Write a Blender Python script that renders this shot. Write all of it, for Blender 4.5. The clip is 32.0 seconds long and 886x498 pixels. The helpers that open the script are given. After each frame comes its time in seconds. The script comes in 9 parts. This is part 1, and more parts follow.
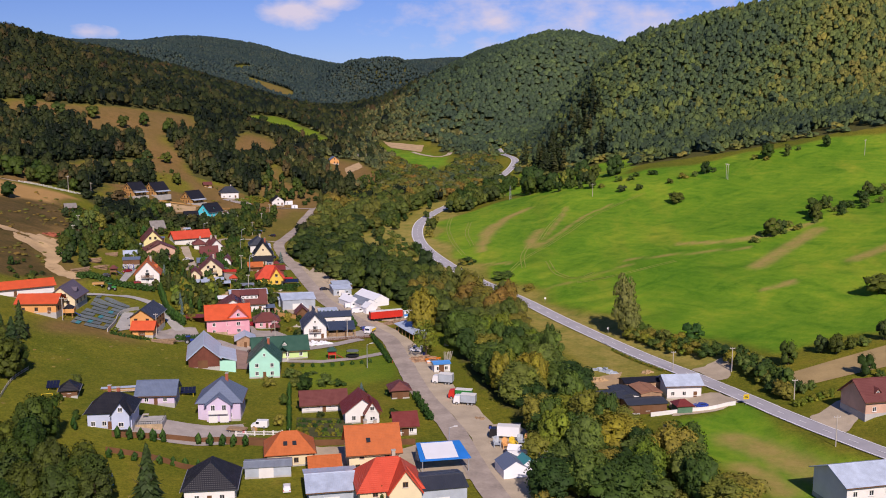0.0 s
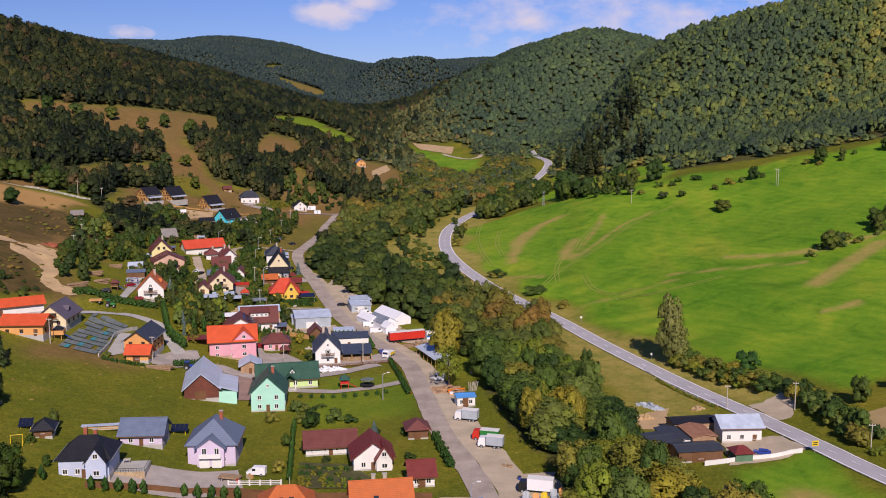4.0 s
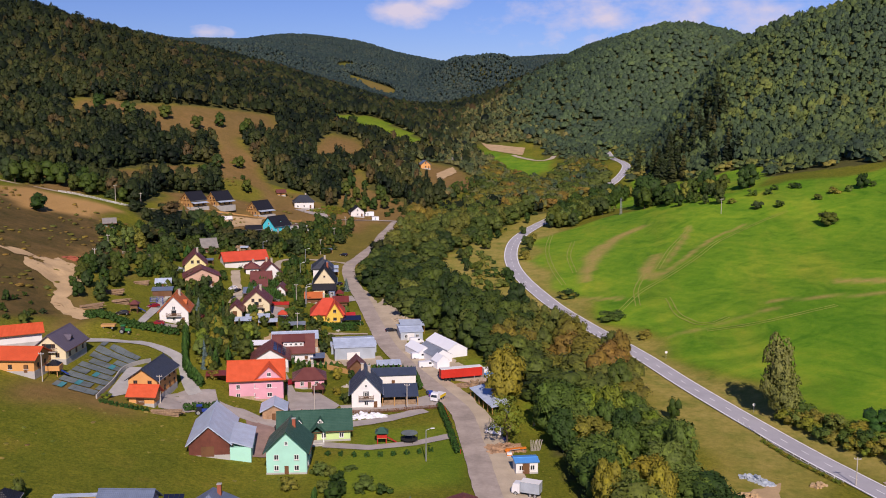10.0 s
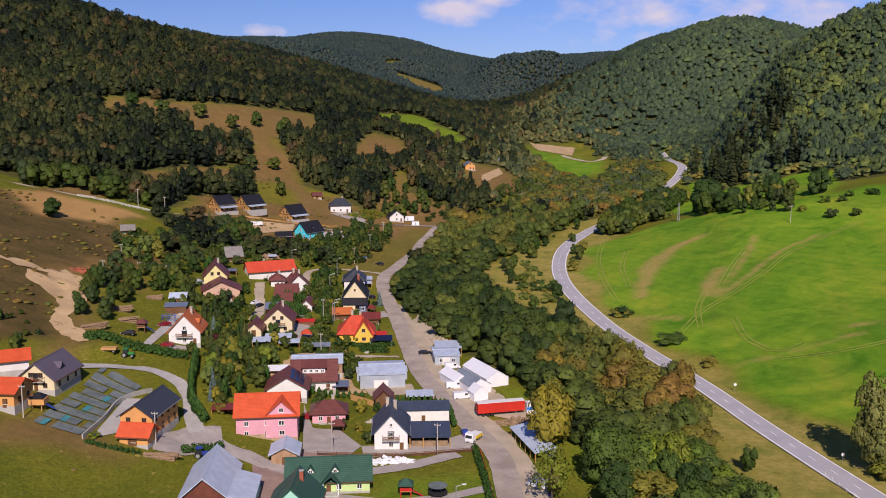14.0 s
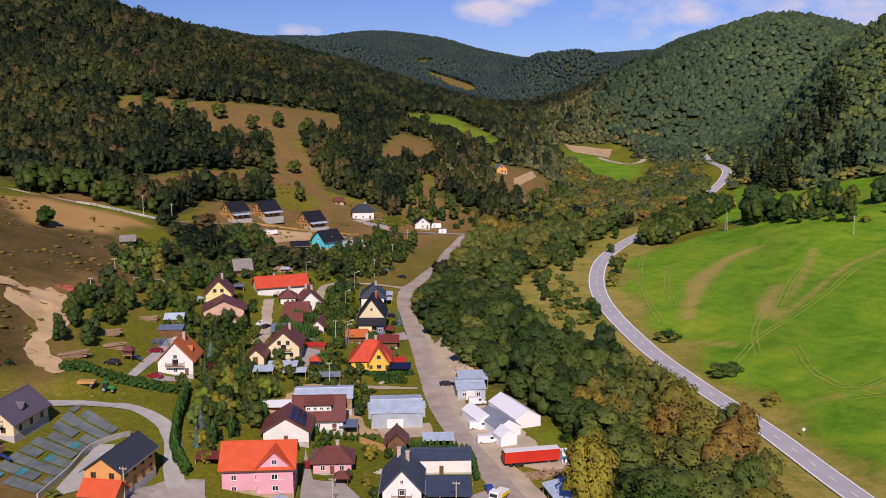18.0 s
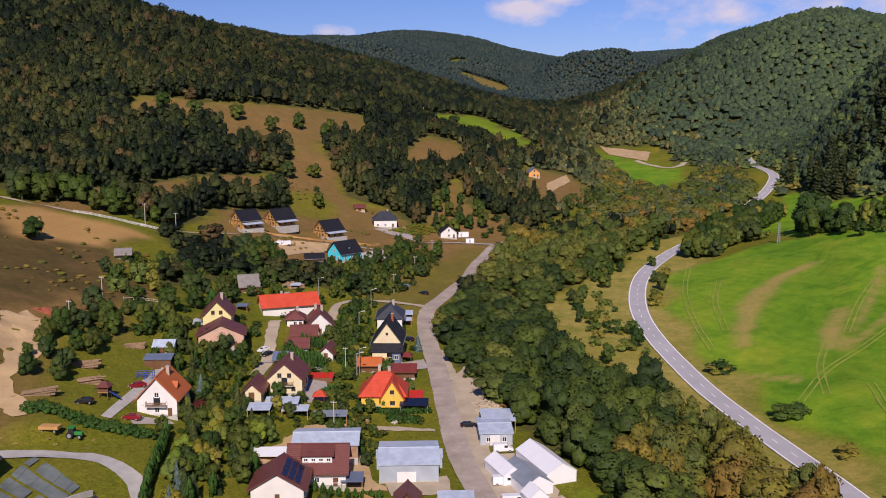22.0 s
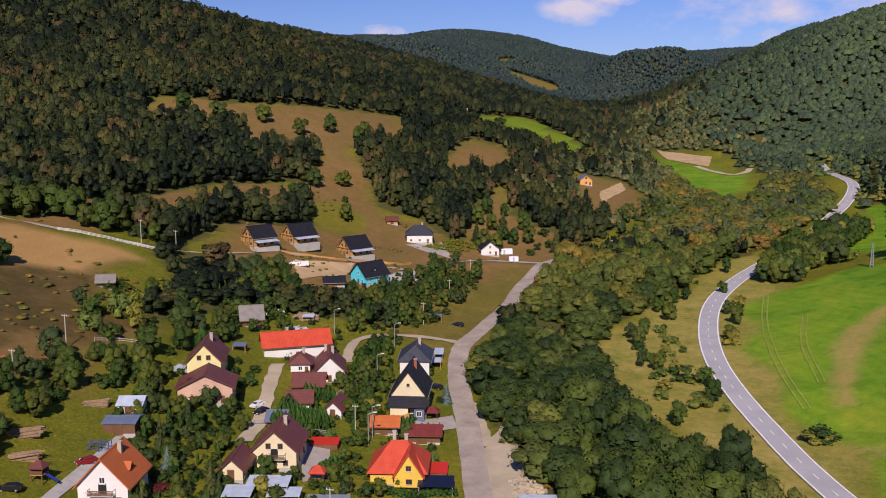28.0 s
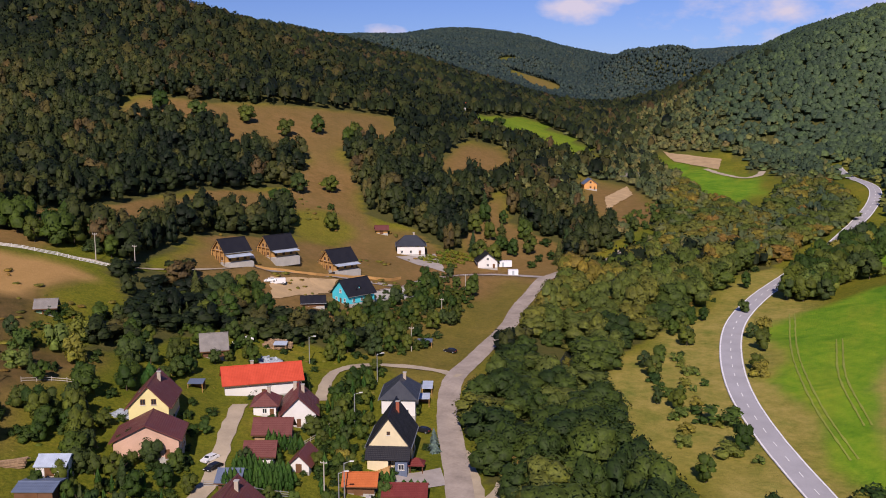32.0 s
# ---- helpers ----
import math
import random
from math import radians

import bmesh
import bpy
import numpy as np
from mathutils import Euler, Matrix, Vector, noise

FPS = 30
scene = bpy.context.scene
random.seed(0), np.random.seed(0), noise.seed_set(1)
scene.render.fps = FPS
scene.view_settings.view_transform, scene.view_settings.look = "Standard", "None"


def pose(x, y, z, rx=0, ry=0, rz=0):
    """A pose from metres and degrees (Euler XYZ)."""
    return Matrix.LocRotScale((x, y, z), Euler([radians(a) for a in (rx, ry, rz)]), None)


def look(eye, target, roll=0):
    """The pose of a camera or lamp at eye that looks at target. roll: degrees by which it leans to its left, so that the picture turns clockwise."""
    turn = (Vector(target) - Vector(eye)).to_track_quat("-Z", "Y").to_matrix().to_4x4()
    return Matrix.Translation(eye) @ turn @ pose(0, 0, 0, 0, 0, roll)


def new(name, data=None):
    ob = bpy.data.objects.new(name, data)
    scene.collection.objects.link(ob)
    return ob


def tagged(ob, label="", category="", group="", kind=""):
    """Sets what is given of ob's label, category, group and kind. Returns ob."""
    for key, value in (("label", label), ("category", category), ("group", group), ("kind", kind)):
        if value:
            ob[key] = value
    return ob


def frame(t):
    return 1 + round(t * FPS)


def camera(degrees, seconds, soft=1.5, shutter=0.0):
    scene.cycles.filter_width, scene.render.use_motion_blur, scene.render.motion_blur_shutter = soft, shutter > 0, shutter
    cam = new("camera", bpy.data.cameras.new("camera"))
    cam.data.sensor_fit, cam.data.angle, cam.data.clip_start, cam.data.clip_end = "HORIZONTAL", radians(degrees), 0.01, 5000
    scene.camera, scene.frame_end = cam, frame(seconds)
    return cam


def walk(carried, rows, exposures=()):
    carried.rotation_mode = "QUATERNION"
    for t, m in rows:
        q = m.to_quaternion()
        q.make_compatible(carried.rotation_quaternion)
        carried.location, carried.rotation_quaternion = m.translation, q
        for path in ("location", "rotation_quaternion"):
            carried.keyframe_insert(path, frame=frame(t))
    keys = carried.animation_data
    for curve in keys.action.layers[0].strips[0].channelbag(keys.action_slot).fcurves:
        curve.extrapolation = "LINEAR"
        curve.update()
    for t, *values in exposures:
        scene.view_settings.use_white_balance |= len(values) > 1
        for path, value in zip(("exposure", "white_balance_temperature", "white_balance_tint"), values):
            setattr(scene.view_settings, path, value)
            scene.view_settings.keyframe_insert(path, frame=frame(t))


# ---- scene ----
cam = camera(48.8, 32.0, soft=1.0)
METRES, EYE, TILT, LEAN, TURN = 292.5, 87.5, 1.7, 5.15, 0.0
ROWS = [
    (0.0, 0.0, 0.0, 0.0, 0.94, -10.4, -5.16),
    (0.5, 0.001, 0.0142, -0.0001, 1.16, -10.41, -5.13),
    (1.0, 0.0019, 0.0284, -0.0003, 1.37, -10.43, -5.12),
    (1.5, 0.0025, 0.0429, -0.0004, 1.59, -10.44, -5.1),
    (2.0, 0.0033, 0.0577, -0.0006, 1.83, -10.46, -5.09),
    (2.5, 0.0041, 0.0727, -0.0007, 2.05, -10.5, -5.09),
    (3.0, 0.0048, 0.0877, -0.0009, 2.28, -10.53, -5.07),
    (3.5, 0.0054, 0.1027, -0.0011, 2.56, -10.55, -5.06),
    (5.5, 0.0079, 0.1616, -0.0021, 3.87, -10.7, -5.02),
    (6.0, 0.0086, 0.1762, -0.0026, 4.19, -10.73, -5.0),
    (6.5, 0.0089, 0.1909, -0.003, 4.55, -10.77, -4.99),
    (7.0, 0.0095, 0.2055, -0.0034, 4.92, -10.82, -4.97),
    (7.5, 0.0096, 0.2203, -0.0038, 5.29, -10.85, -4.97),
    (8.0, 0.0098, 0.2352, -0.0043, 5.67, -10.89, -4.95),
    (8.5, 0.0099, 0.2504, -0.0048, 6.02, -10.93, -4.93),
    (9.0, 0.01, 0.2654, -0.0053, 6.38, -10.97, -4.92),
    (9.5, 0.0098, 0.2805, -0.0058, 6.78, -11.02, -4.9),
    (10.0, 0.0096, 0.2956, -0.0062, 7.2, -11.06, -4.89),
    (10.5, 0.0094, 0.3109, -0.0067, 7.61, -11.11, -4.86),
    (11.0, 0.0089, 0.3262, -0.0073, 8.02, -11.16, -4.84),
    (11.5, 0.0085, 0.3416, -0.0077, 8.45, -11.21, -4.8),
    (12.0, 0.0077, 0.3571, -0.0082, 8.87, -11.26, -4.78),
    (12.5, 0.0069, 0.3727, -0.0087, 9.32, -11.32, -4.75),
    (13.0, 0.0062, 0.3883, -0.0093, 9.67, -11.36, -4.72),
    (13.5, 0.0054, 0.4042, -0.01, 9.88, -11.38, -4.7),
    (15.5, -0.0007, 0.4687, -0.013, 10.75, -11.48, -4.66),
    (16.0, -0.0022, 0.4843, -0.0135, 11.02, -11.5, -4.64),
    (16.5, -0.0039, 0.5, -0.0142, 11.29, -11.53, -4.63),
    (17.0, -0.0056, 0.5157, -0.0147, 11.55, -11.55, -4.62),
    (17.5, -0.0073, 0.5314, -0.0152, 11.8, -11.57, -4.59),
    (18.0, -0.009, 0.547, -0.0157, 12.04, -11.59, -4.58),
    (18.5, -0.0109, 0.5629, -0.0163, 12.28, -11.61, -4.57),
    (19.0, -0.013, 0.5788, -0.017, 12.53, -11.62, -4.55),
    (19.5, -0.0148, 0.5945, -0.0174, 12.78, -11.64, -4.55),
    (20.0, -0.0168, 0.6102, -0.0178, 13.02, -11.66, -4.53),
    (20.5, -0.019, 0.6259, -0.0185, 13.25, -11.68, -4.51),
    (21.0, -0.0212, 0.6417, -0.0192, 13.48, -11.69, -4.51),
    (21.5, -0.0236, 0.6575, -0.0201, 13.72, -11.72, -4.49),
    (22.0, -0.0258, 0.6733, -0.0207, 13.97, -11.74, -4.46),
    (22.5, -0.0282, 0.689, -0.0214, 14.19, -11.76, -4.45),
    (23.0, -0.0308, 0.7047, -0.0221, 14.44, -11.77, -4.43),
    (23.5, -0.0332, 0.7205, -0.0227, 14.69, -11.79, -4.41),
    (24.0, -0.0356, 0.7364, -0.0234, 14.97, -11.82, -4.41),
    (24.5, -0.0381, 0.7522, -0.0239, 15.27, -11.83, -4.4),
    (25.0, -0.0409, 0.768, -0.0246, 15.56, -11.85, -4.4),
    (25.5, -0.0435, 0.7839, -0.025, 15.81, -11.88, -4.39),
    (27.5, -0.0551, 0.8468, -0.0274, 16.69, -11.95, -4.3),
    (28.0, -0.0584, 0.8628, -0.0281, 16.87, -11.96, -4.29),
    (28.5, -0.0615, 0.8791, -0.0287, 16.95, -11.97, -4.28),
    (29.0, -0.0649, 0.8954, -0.0294, 16.96, -11.98, -4.27),
    (29.5, -0.0682, 0.9118, -0.0303, 16.95, -11.98, -4.26),
    (30.0, -0.0716, 0.9283, -0.0312, 16.94, -11.99, -4.27),
    (30.5, -0.0752, 0.9447, -0.032, 16.93, -11.99, -4.27),
    (31.0, -0.0787, 0.9607, -0.0329, 16.93, -12.0, -4.28),
    (31.5, -0.0821, 0.9763, -0.0337, 16.93, -12.0, -4.29),
    (32.0, -0.0853, 0.9916, -0.0345, 16.91, -12.01, -4.3),
]
walk(cam, [(t, pose(0, 0, EYE, TILT, LEAN, TURN) @ pose(METRES * x, METRES * y, METRES * z, 90 + pitch, roll, yaw)) for t, x, y, z, yaw, pitch, roll in ROWS],
     exposures=[(0.0, 0.0, 6650, 23), (32.0, 0.0, 6650, 23)])

# ---- world, sun ----
SUN_AZ, SUN_EL = radians(194), radians(38)
world = bpy.data.worlds.new("sky")
scene.world = world
world.use_nodes = True
wn, wl = world.node_tree.nodes, world.node_tree.links
wn.clear()
w_out, w_bg = wn.new("ShaderNodeOutputWorld"), wn.new("ShaderNodeBackground")
w_sky = wn.new("ShaderNodeTexSky")
w_sky.sky_type, w_sky.sun_disc = "NISHITA", False
w_sky.sun_elevation, w_sky.sun_rotation = SUN_EL, SUN_AZ
w_sky.altitude, w_sky.air_density, w_sky.dust_density, w_sky.ozone_density = 900, 1.0, 0.0, 6.0
w_bg.inputs[1].default_value = 0.072
# a few fair-weather clouds low over the hills
w_co = wn.new("ShaderNodeTexCoord")
w_noise = wn.new("ShaderNodeTexNoise")
w_noise.inputs["Scale"].default_value, w_noise.inputs["Detail"].default_value, w_noise.inputs["Roughness"].default_value = 26.0, 8, 0.6
w_stretch = wn.new("ShaderNodeMapping")
w_stretch.inputs["Scale"].default_value = (1, 1, 1.9)
wl.new(w_co.outputs["Generated"], w_stretch.inputs[0])
wl.new(w_stretch.outputs[0], w_noise.inputs["Vector"])


def w_math(op, a, b):
    m = wn.new("ShaderNodeMath")
    m.operation = op
    for k, v in zip(m.inputs, (a, b)):
        if isinstance(v, (int, float)):
            k.default_value = v
        else:
            wl.new(v, k)
    return m.outputs[0]


w_cover = None
for cx, cy, cz, ex, ez, dense in ((-0.158, 0.983, 0.088, 0.040, 0.018, 1.1), (-0.128, 0.988, 0.098, 0.034, 0.012, 1.0), (0.043, 0.996, 0.078, 0.030, 0.015, 1.15), (-0.345, 0.936, 0.0635, 0.024, 0.008, 0.9),
                                  (0.22, 0.970, 0.106, 0.12, 0.018, 0.8), (0.16, 0.980, 0.085, 0.26, 0.060, 0.5), (-0.62, 0.77, 0.16, 0.2, 0.03, 0.9), (0.6, 0.78, 0.22, 0.2, 0.05, 0.9), (0.2, -0.95, 0.3, 0.4, 0.1, 1.0)):
    sub, mul, ln = wn.new("ShaderNodeVectorMath"), wn.new("ShaderNodeVectorMath"), wn.new("ShaderNodeVectorMath")
    sub.operation, mul.operation, ln.operation = "SUBTRACT", "MULTIPLY", "LENGTH"
    sub.inputs[1].default_value, mul.inputs[1].default_value = (cx, cy, cz), (1 / ex, 1 / ex, 1 / ez)
    wl.new(w_co.outputs["Generated"], sub.inputs[0])
    wl.new(sub.outputs[0], mul.inputs[0])
    wl.new(mul.outputs[0], ln.inputs[0])
    one = w_math("MULTIPLY", w_math("MAXIMUM", w_math("SUBTRACT", 1.25, ln.outputs["Value"]), 0.0), dense)
    w_cover = one if w_cover is None else w_math("MAXIMUM", w_cover, one)
w_sum = w_math("ADD", w_math("MULTIPLY", w_cover, 0.42), w_math("SUBTRACT", w_noise.outputs[0], 0.5))
w_gate = w_math("MULTIPLY", w_sum, w_math("MINIMUM", w_math("MULTIPLY", w_cover, 4.0), 1.0))
w_ramp, w_mix = wn.new("ShaderNodeValToRGB"), wn.new("ShaderNodeMixRGB")
w_ramp.color_ramp.elements[0].position, w_ramp.color_ramp.elements[1].position = 0.06, 0.5
w_mix.inputs[2].default_value = (8.8, 8.7, 10.4, 1)
w_tone = wn.new("ShaderNodeMixRGB")
w_tone.blend_type = "MULTIPLY"
w_tone.inputs[0].default_value, w_tone.inputs[2].default_value = 1.0, (0.74, 0.86, 1.28, 1)
wl.new(w_sky.outputs[0], w_tone.inputs[1])
wl.new(w_gate, w_ramp.inputs[0])
wl.new(w_ramp.outputs[0], w_mix.inputs[0])
wl.new(w_tone.outputs[0], w_mix.inputs[1])
wl.new(w_mix.outputs[0], w_bg.inputs[0])
wl.new(w_bg.outputs[0], w_out.inputs[0])
sun = new("sun", bpy.data.lights.new("sun", "SUN"))
sun.data.energy, sun.data.angle, sun.data.color = 4.6, radians(0.5), (1.0, 0.93, 0.82)
SUN_WAY = Vector((-math.sin(SUN_AZ) * math.cos(SUN_EL), math.cos(SUN_AZ) * math.cos(SUN_EL), math.sin(SUN_EL)))
sun.matrix_world = look((0, -300, 400), Vector((0, -300, 400)) - SUN_WAY)
scene.view_settings.exposure = 0.0

# ---- materials ----
def nodes_of(name):
    m = bpy.data.materials.new(name)
    m.use_nodes = True
    nt = m.node_tree
    return m, nt, nt.nodes["Principled BSDF"]


def link(nt, a, b):
    nt.links.new(a, b)


def noise_node(nt, scale, detail=4, rough=0.6, stretch=None):
    co = nt.nodes.new("ShaderNodeTexCoord")
    n = nt.nodes.new("ShaderNodeTexNoise")
    n.inputs["Scale"].default_value, n.inputs["Detail"].default_value, n.inputs["Roughness"].default_value = scale, detail, rough
    if stretch:
        mp = nt.nodes.new("ShaderNodeMapping")
        mp.inputs["Scale"].default_value = stretch
        link(nt, co.outputs["Object"], mp.inputs[0])
        link(nt, mp.outputs[0], n.inputs["Vector"])
    else:
        link(nt, co.outputs["Object"], n.inputs["Vector"])
    return n.outputs[0]


def ramp(nt, src, stops):
    r = nt.nodes.new("ShaderNodeValToRGB")
    e = r.color_ramp.elements
    while len(e) < len(stops):
        e.new(0.5)
    for k, (p, c) in zip(e, stops):
        k.position, k.color = p, (*c, 1)
    link(nt, src, r.inputs[0])
    return r.outputs[0]


def mix(nt, fac, a, b, how="MIX"):
    m = nt.nodes.new("ShaderNodeMixRGB")
    m.blend_type = how
    for k, v in zip(m.inputs, (fac, a, b)):
        if isinstance(v, (int, float)):
            k.default_value = v
        elif isinstance(v, tuple):
            k.default_value = (*v, 1)
        else:
            link(nt, v, k)
    return m.outputs[0]


def bump(nt, bsdf, src, strength, dist):
    b = nt.nodes.new("ShaderNodeBump")
    b.inputs["Strength"].default_value, b.inputs["Distance"].default_value = strength, dist
    link(nt, src, b.inputs["Height"])
    link(nt, b.outputs[0], bsdf.inputs["Normal"])


def shade(c, k):
    return tuple(min(1.0, v * k) for v in c)


def surface(name, col, rough=0.8, metal=0.0, coarse=0.35, fine=6.0, vary=0.25, relief=0.2, stretch=None, spec=0.3):
    """Painted, plastered or mineral surface with stains and grain."""
    m, nt, b = nodes_of(name)
    big = ramp(nt, noise_node(nt, coarse, 3), [(0.3, shade(col, 1 - vary)), (0.7, shade(col, 1 + vary * 0.5))])
    small = noise_node(nt, fine, 5, 0.7, stretch)
    out = mix(nt, 0.35, big, ramp(nt, small, [(0.25, shade(col, 1 - 1.3 * vary)), (0.75, shade(col, 1 + vary * 0.6))]))
    rnd = nt.nodes.new("ShaderNodeObjectInfo")
    link(nt, mix(nt, 0.12, out, ramp(nt, rnd.outputs["Random"], [(0, (0.3, 0.3, 0.3)), (1, (1, 1, 1))]), "MULTIPLY"), b.inputs["Base Color"])
    b.inputs["Roughness"].default_value, b.inputs["Metallic"].default_value, b.inputs["Specular IOR Level"].default_value = rough, metal, spec
    bump(nt, b, small, relief, 0.05)
    return m


def ribbed(name, col, pitch, rough=0.5, metal=0.0, vary=0.2, depth=0.022, both=False):
    """Roof sheet or tile with ribs running down the slope (along the object's own axes)."""
    m, nt, b = nodes_of(name)
    co = nt.nodes.new("ShaderNodeTexCoord")
    sep = nt.nodes.new("ShaderNodeSeparateXYZ")
    link(nt, co.outputs["UV"], sep.inputs[0])
    def wave(out, p):
        a = nt.nodes.new("ShaderNodeMath"); a.operation = "MULTIPLY"; a.inputs[1].default_value = 2 * math.pi / p
        link(nt, out, a.inputs[0])
        s = nt.nodes.new("ShaderNodeMath"); s.operation = "SINE"
        link(nt, a.outputs[0], s.inputs[0])
        return s.outputs[0]
    h = wave(sep.outputs[0], pitch)
    if both:
        add = nt.nodes.new("ShaderNodeMath"); add.operation = "ADD"
        link(nt, h, add.inputs[0]); link(nt, wave(sep.outputs[1], pitch * 1.2), add.inputs[1])
        h = add.outputs[0]
    big = noise_node(nt, 0.5, 4)
    small = noise_node(nt, 5, 5, 0.7)
    c = mix(nt, 0.4, ramp(nt, big, [(0.3, shade(col, 1 - vary)), (0.7, shade(col, 1 + vary * 0.6))]),
            ramp(nt, small, [(0.25, shade(col, 1 - 1.2 * vary)), (0.75, shade(col, 1 + 0.8 * vary))]))
    link(nt, c, b.inputs["Base Color"])
    link(nt, ramp(nt, big, [(0.3, (rough - 0.12,) * 3), (0.7, (rough + 0.12,) * 3)]), b.inputs["Roughness"])
    b.inputs["Metallic"].default_value, b.inputs["Specular IOR Level"].default_value = metal, 0.3
    bump(nt, b, h, 0.6, depth)
    return m


def foliage(name, cols, per_object, leaf=0.22, thin=0.14, grain=0.8, deep=0.40):
    """Leaves: tint by tree, lighter and darker leaf by leaf and in patches, letting some light through."""
    m, nt, b = nodes_of(name)
    if per_object:
        src = nt.nodes.new("ShaderNodeObjectInfo").outputs["Random"]
    else:
        at = nt.nodes.new("ShaderNodeAttribute")
        at.attribute_name = "tint"
        src = at.outputs["Fac"]
    k = len(cols) - 1
    base = ramp(nt, src, [(i / k, c) for i, c in enumerate(cols)])
    geo = nt.nodes.new("ShaderNodeNewGeometry")
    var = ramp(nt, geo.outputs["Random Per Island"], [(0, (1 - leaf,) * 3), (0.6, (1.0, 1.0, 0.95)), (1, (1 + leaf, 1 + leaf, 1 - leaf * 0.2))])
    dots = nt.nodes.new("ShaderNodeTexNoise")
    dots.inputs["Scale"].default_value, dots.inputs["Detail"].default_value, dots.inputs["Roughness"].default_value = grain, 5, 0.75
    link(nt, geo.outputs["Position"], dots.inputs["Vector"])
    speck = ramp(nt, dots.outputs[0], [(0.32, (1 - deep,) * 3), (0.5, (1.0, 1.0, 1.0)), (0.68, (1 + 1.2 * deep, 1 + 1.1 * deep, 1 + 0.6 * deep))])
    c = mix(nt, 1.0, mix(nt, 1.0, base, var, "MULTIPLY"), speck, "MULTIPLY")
    link(nt, c, b.inputs["Base Color"])
    b.inputs["Roughness"].default_value, b.inputs["Specular IOR Level"].default_value = 0.62, 0.2
    bump(nt, b, dots.outputs[0], 0.45, 0.6)
    tr, mx = nt.nodes.new("ShaderNodeBsdfTranslucent"), nt.nodes.new("ShaderNodeMixShader")
    link(nt, mix(nt, 1.0, c, (1.25, 1.3, 0.7), "MULTIPLY"), tr.inputs["Color"])
    mx.inputs[0].default_value = thin
    link(nt, b.outputs[0], mx.inputs[1])
    link(nt, tr.outputs[0], mx.inputs[2])
    link(nt, mx.outputs[0], nt.nodes["Material Output"].inputs["Surface"])
    return m


WHITE = surface("white plaster", (0.78, 0.76, 0.72), vary=0.12)
CREAM = surface("cream plaster", (0.78, 0.66, 0.42), vary=0.12)
YELLOW = surface("yellow plaster", (0.80, 0.52, 0.08), vary=0.12)
YELLOWPALE = surface("pale yellow plaster", (0.80, 0.70, 0.33), vary=0.12)
ORANGE = surface("orange plaster", (0.72, 0.36, 0.12), vary=0.15)
PINK = surface("pink plaster", (0.78, 0.38, 0.45), vary=0.12)
LILAC = surface("lilac plaster", (0.62, 0.52, 0.66), vary=0.12)
PALEBLUE = surface("pale blue plaster", (0.50, 0.56, 0.72), vary=0.12)
MINT = surface("mint plaster", (0.42, 0.78, 0.62), vary=0.10)
LIME = surface("pale green plaster", (0.55, 0.72, 0.30), vary=0.12)
TURQUOISE = surface("turquoise plaster", (0.06, 0.62, 0.75), vary=0.08)
PEACH = surface("bare pink brickwork", (0.66, 0.42, 0.30), vary=0.2, fine=3)
BRICK = surface("old brick and board wall", (0.42, 0.26, 0.15), vary=0.4, coarse=0.9)
TIMBER = surface("dark weathered timber", (0.18, 0.09, 0.045), vary=0.35, stretch=(2, 2, 30))
LOG = surface("honey coloured timber", (0.52, 0.29, 0.10), vary=0.25, stretch=(1, 1, 12))
BARN = surface("red-brown weathered boards", (0.17, 0.055, 0.035), vary=0.4, fine=3, stretch=(9, 9, 0.6))
SHEET = surface("grey sheet wall", (0.42, 0.47, 0.52), rough=0.5, vary=0.25)
GREENWALL = surface("green boards", (0.10, 0.20, 0.12), vary=0.3)
STONE = surface("stone base", (0.45, 0.33, 0.2), vary=0.4, coarse=1.5, fine=4, relief=0.5)
CONCRETE = surface("concrete", (0.48, 0.46, 0.42), vary=0.25)
BLACK = ribbed("black roof tiles", (0.017, 0.017, 0.022), 0.4, 0.5, both=True)
ANTHRACITE = ribbed("dark grey roof sheet", (0.045, 0.05, 0.062), 0.5, 0.45)
NAVY = ribbed("dark blue-grey roof sheet", (0.05, 0.065, 0.10), 0.4, 0.45, both=True)
SLATE = ribbed("slate-blue roof sheet", (0.13, 0.165, 0.24), 0.4, 0.5, both=True)
PURPLE = ribbed("purple-grey roof tiles", (0.12, 0.10, 0.13), 0.4, 0.6, both=True)
BROWN = ribbed("dark red-brown roof sheet", (0.155, 0.05, 0.042), 0.4, 0.5, both=True)
MAROON = ribbed("maroon roof sheet", (0.18, 0.035, 0.03), 0.4, 0.5, both=True)
REDTILE = ribbed("orange-red roof tiles", (0.62, 0.095, 0.03), 0.35, 0.55, both=True)
ORANGETILE = ribbed("orange roof tiles", (0.50, 0.13, 0.035), 0.35, 0.6, both=True)
BRIGHTRED = ribbed("bright red roof sheet", (0.58, 0.075, 0.035), 0.4, 0.5, both=True)
GREEN = ribbed("dark green roof sheet", (0.035, 0.095, 0.065), 0.4, 0.45, both=True)
METAL = ribbed("pale blue-grey metal roof", (0.46, 0.53, 0.63), 0.4, 0.42, vary=0.3, depth=0.012)
RUSTROOF = ribbed("rusty brown roof sheet", (0.33, 0.16, 0.09), 0.6, 0.7, vary=0.4)
METALDARK = ribbed("dull grey ribbed metal", (0.22, 0.25, 0.29), 0.9, 0.45, vary=0.3)
GREYROOF = ribbed("old grey slates", (0.24, 0.22, 0.2), 0.3, 0.8, vary=0.35, both=True)
BLUEROOF = ribbed("blue roof sheet", (0.08, 0.30, 0.68), 0.5, 0.45)
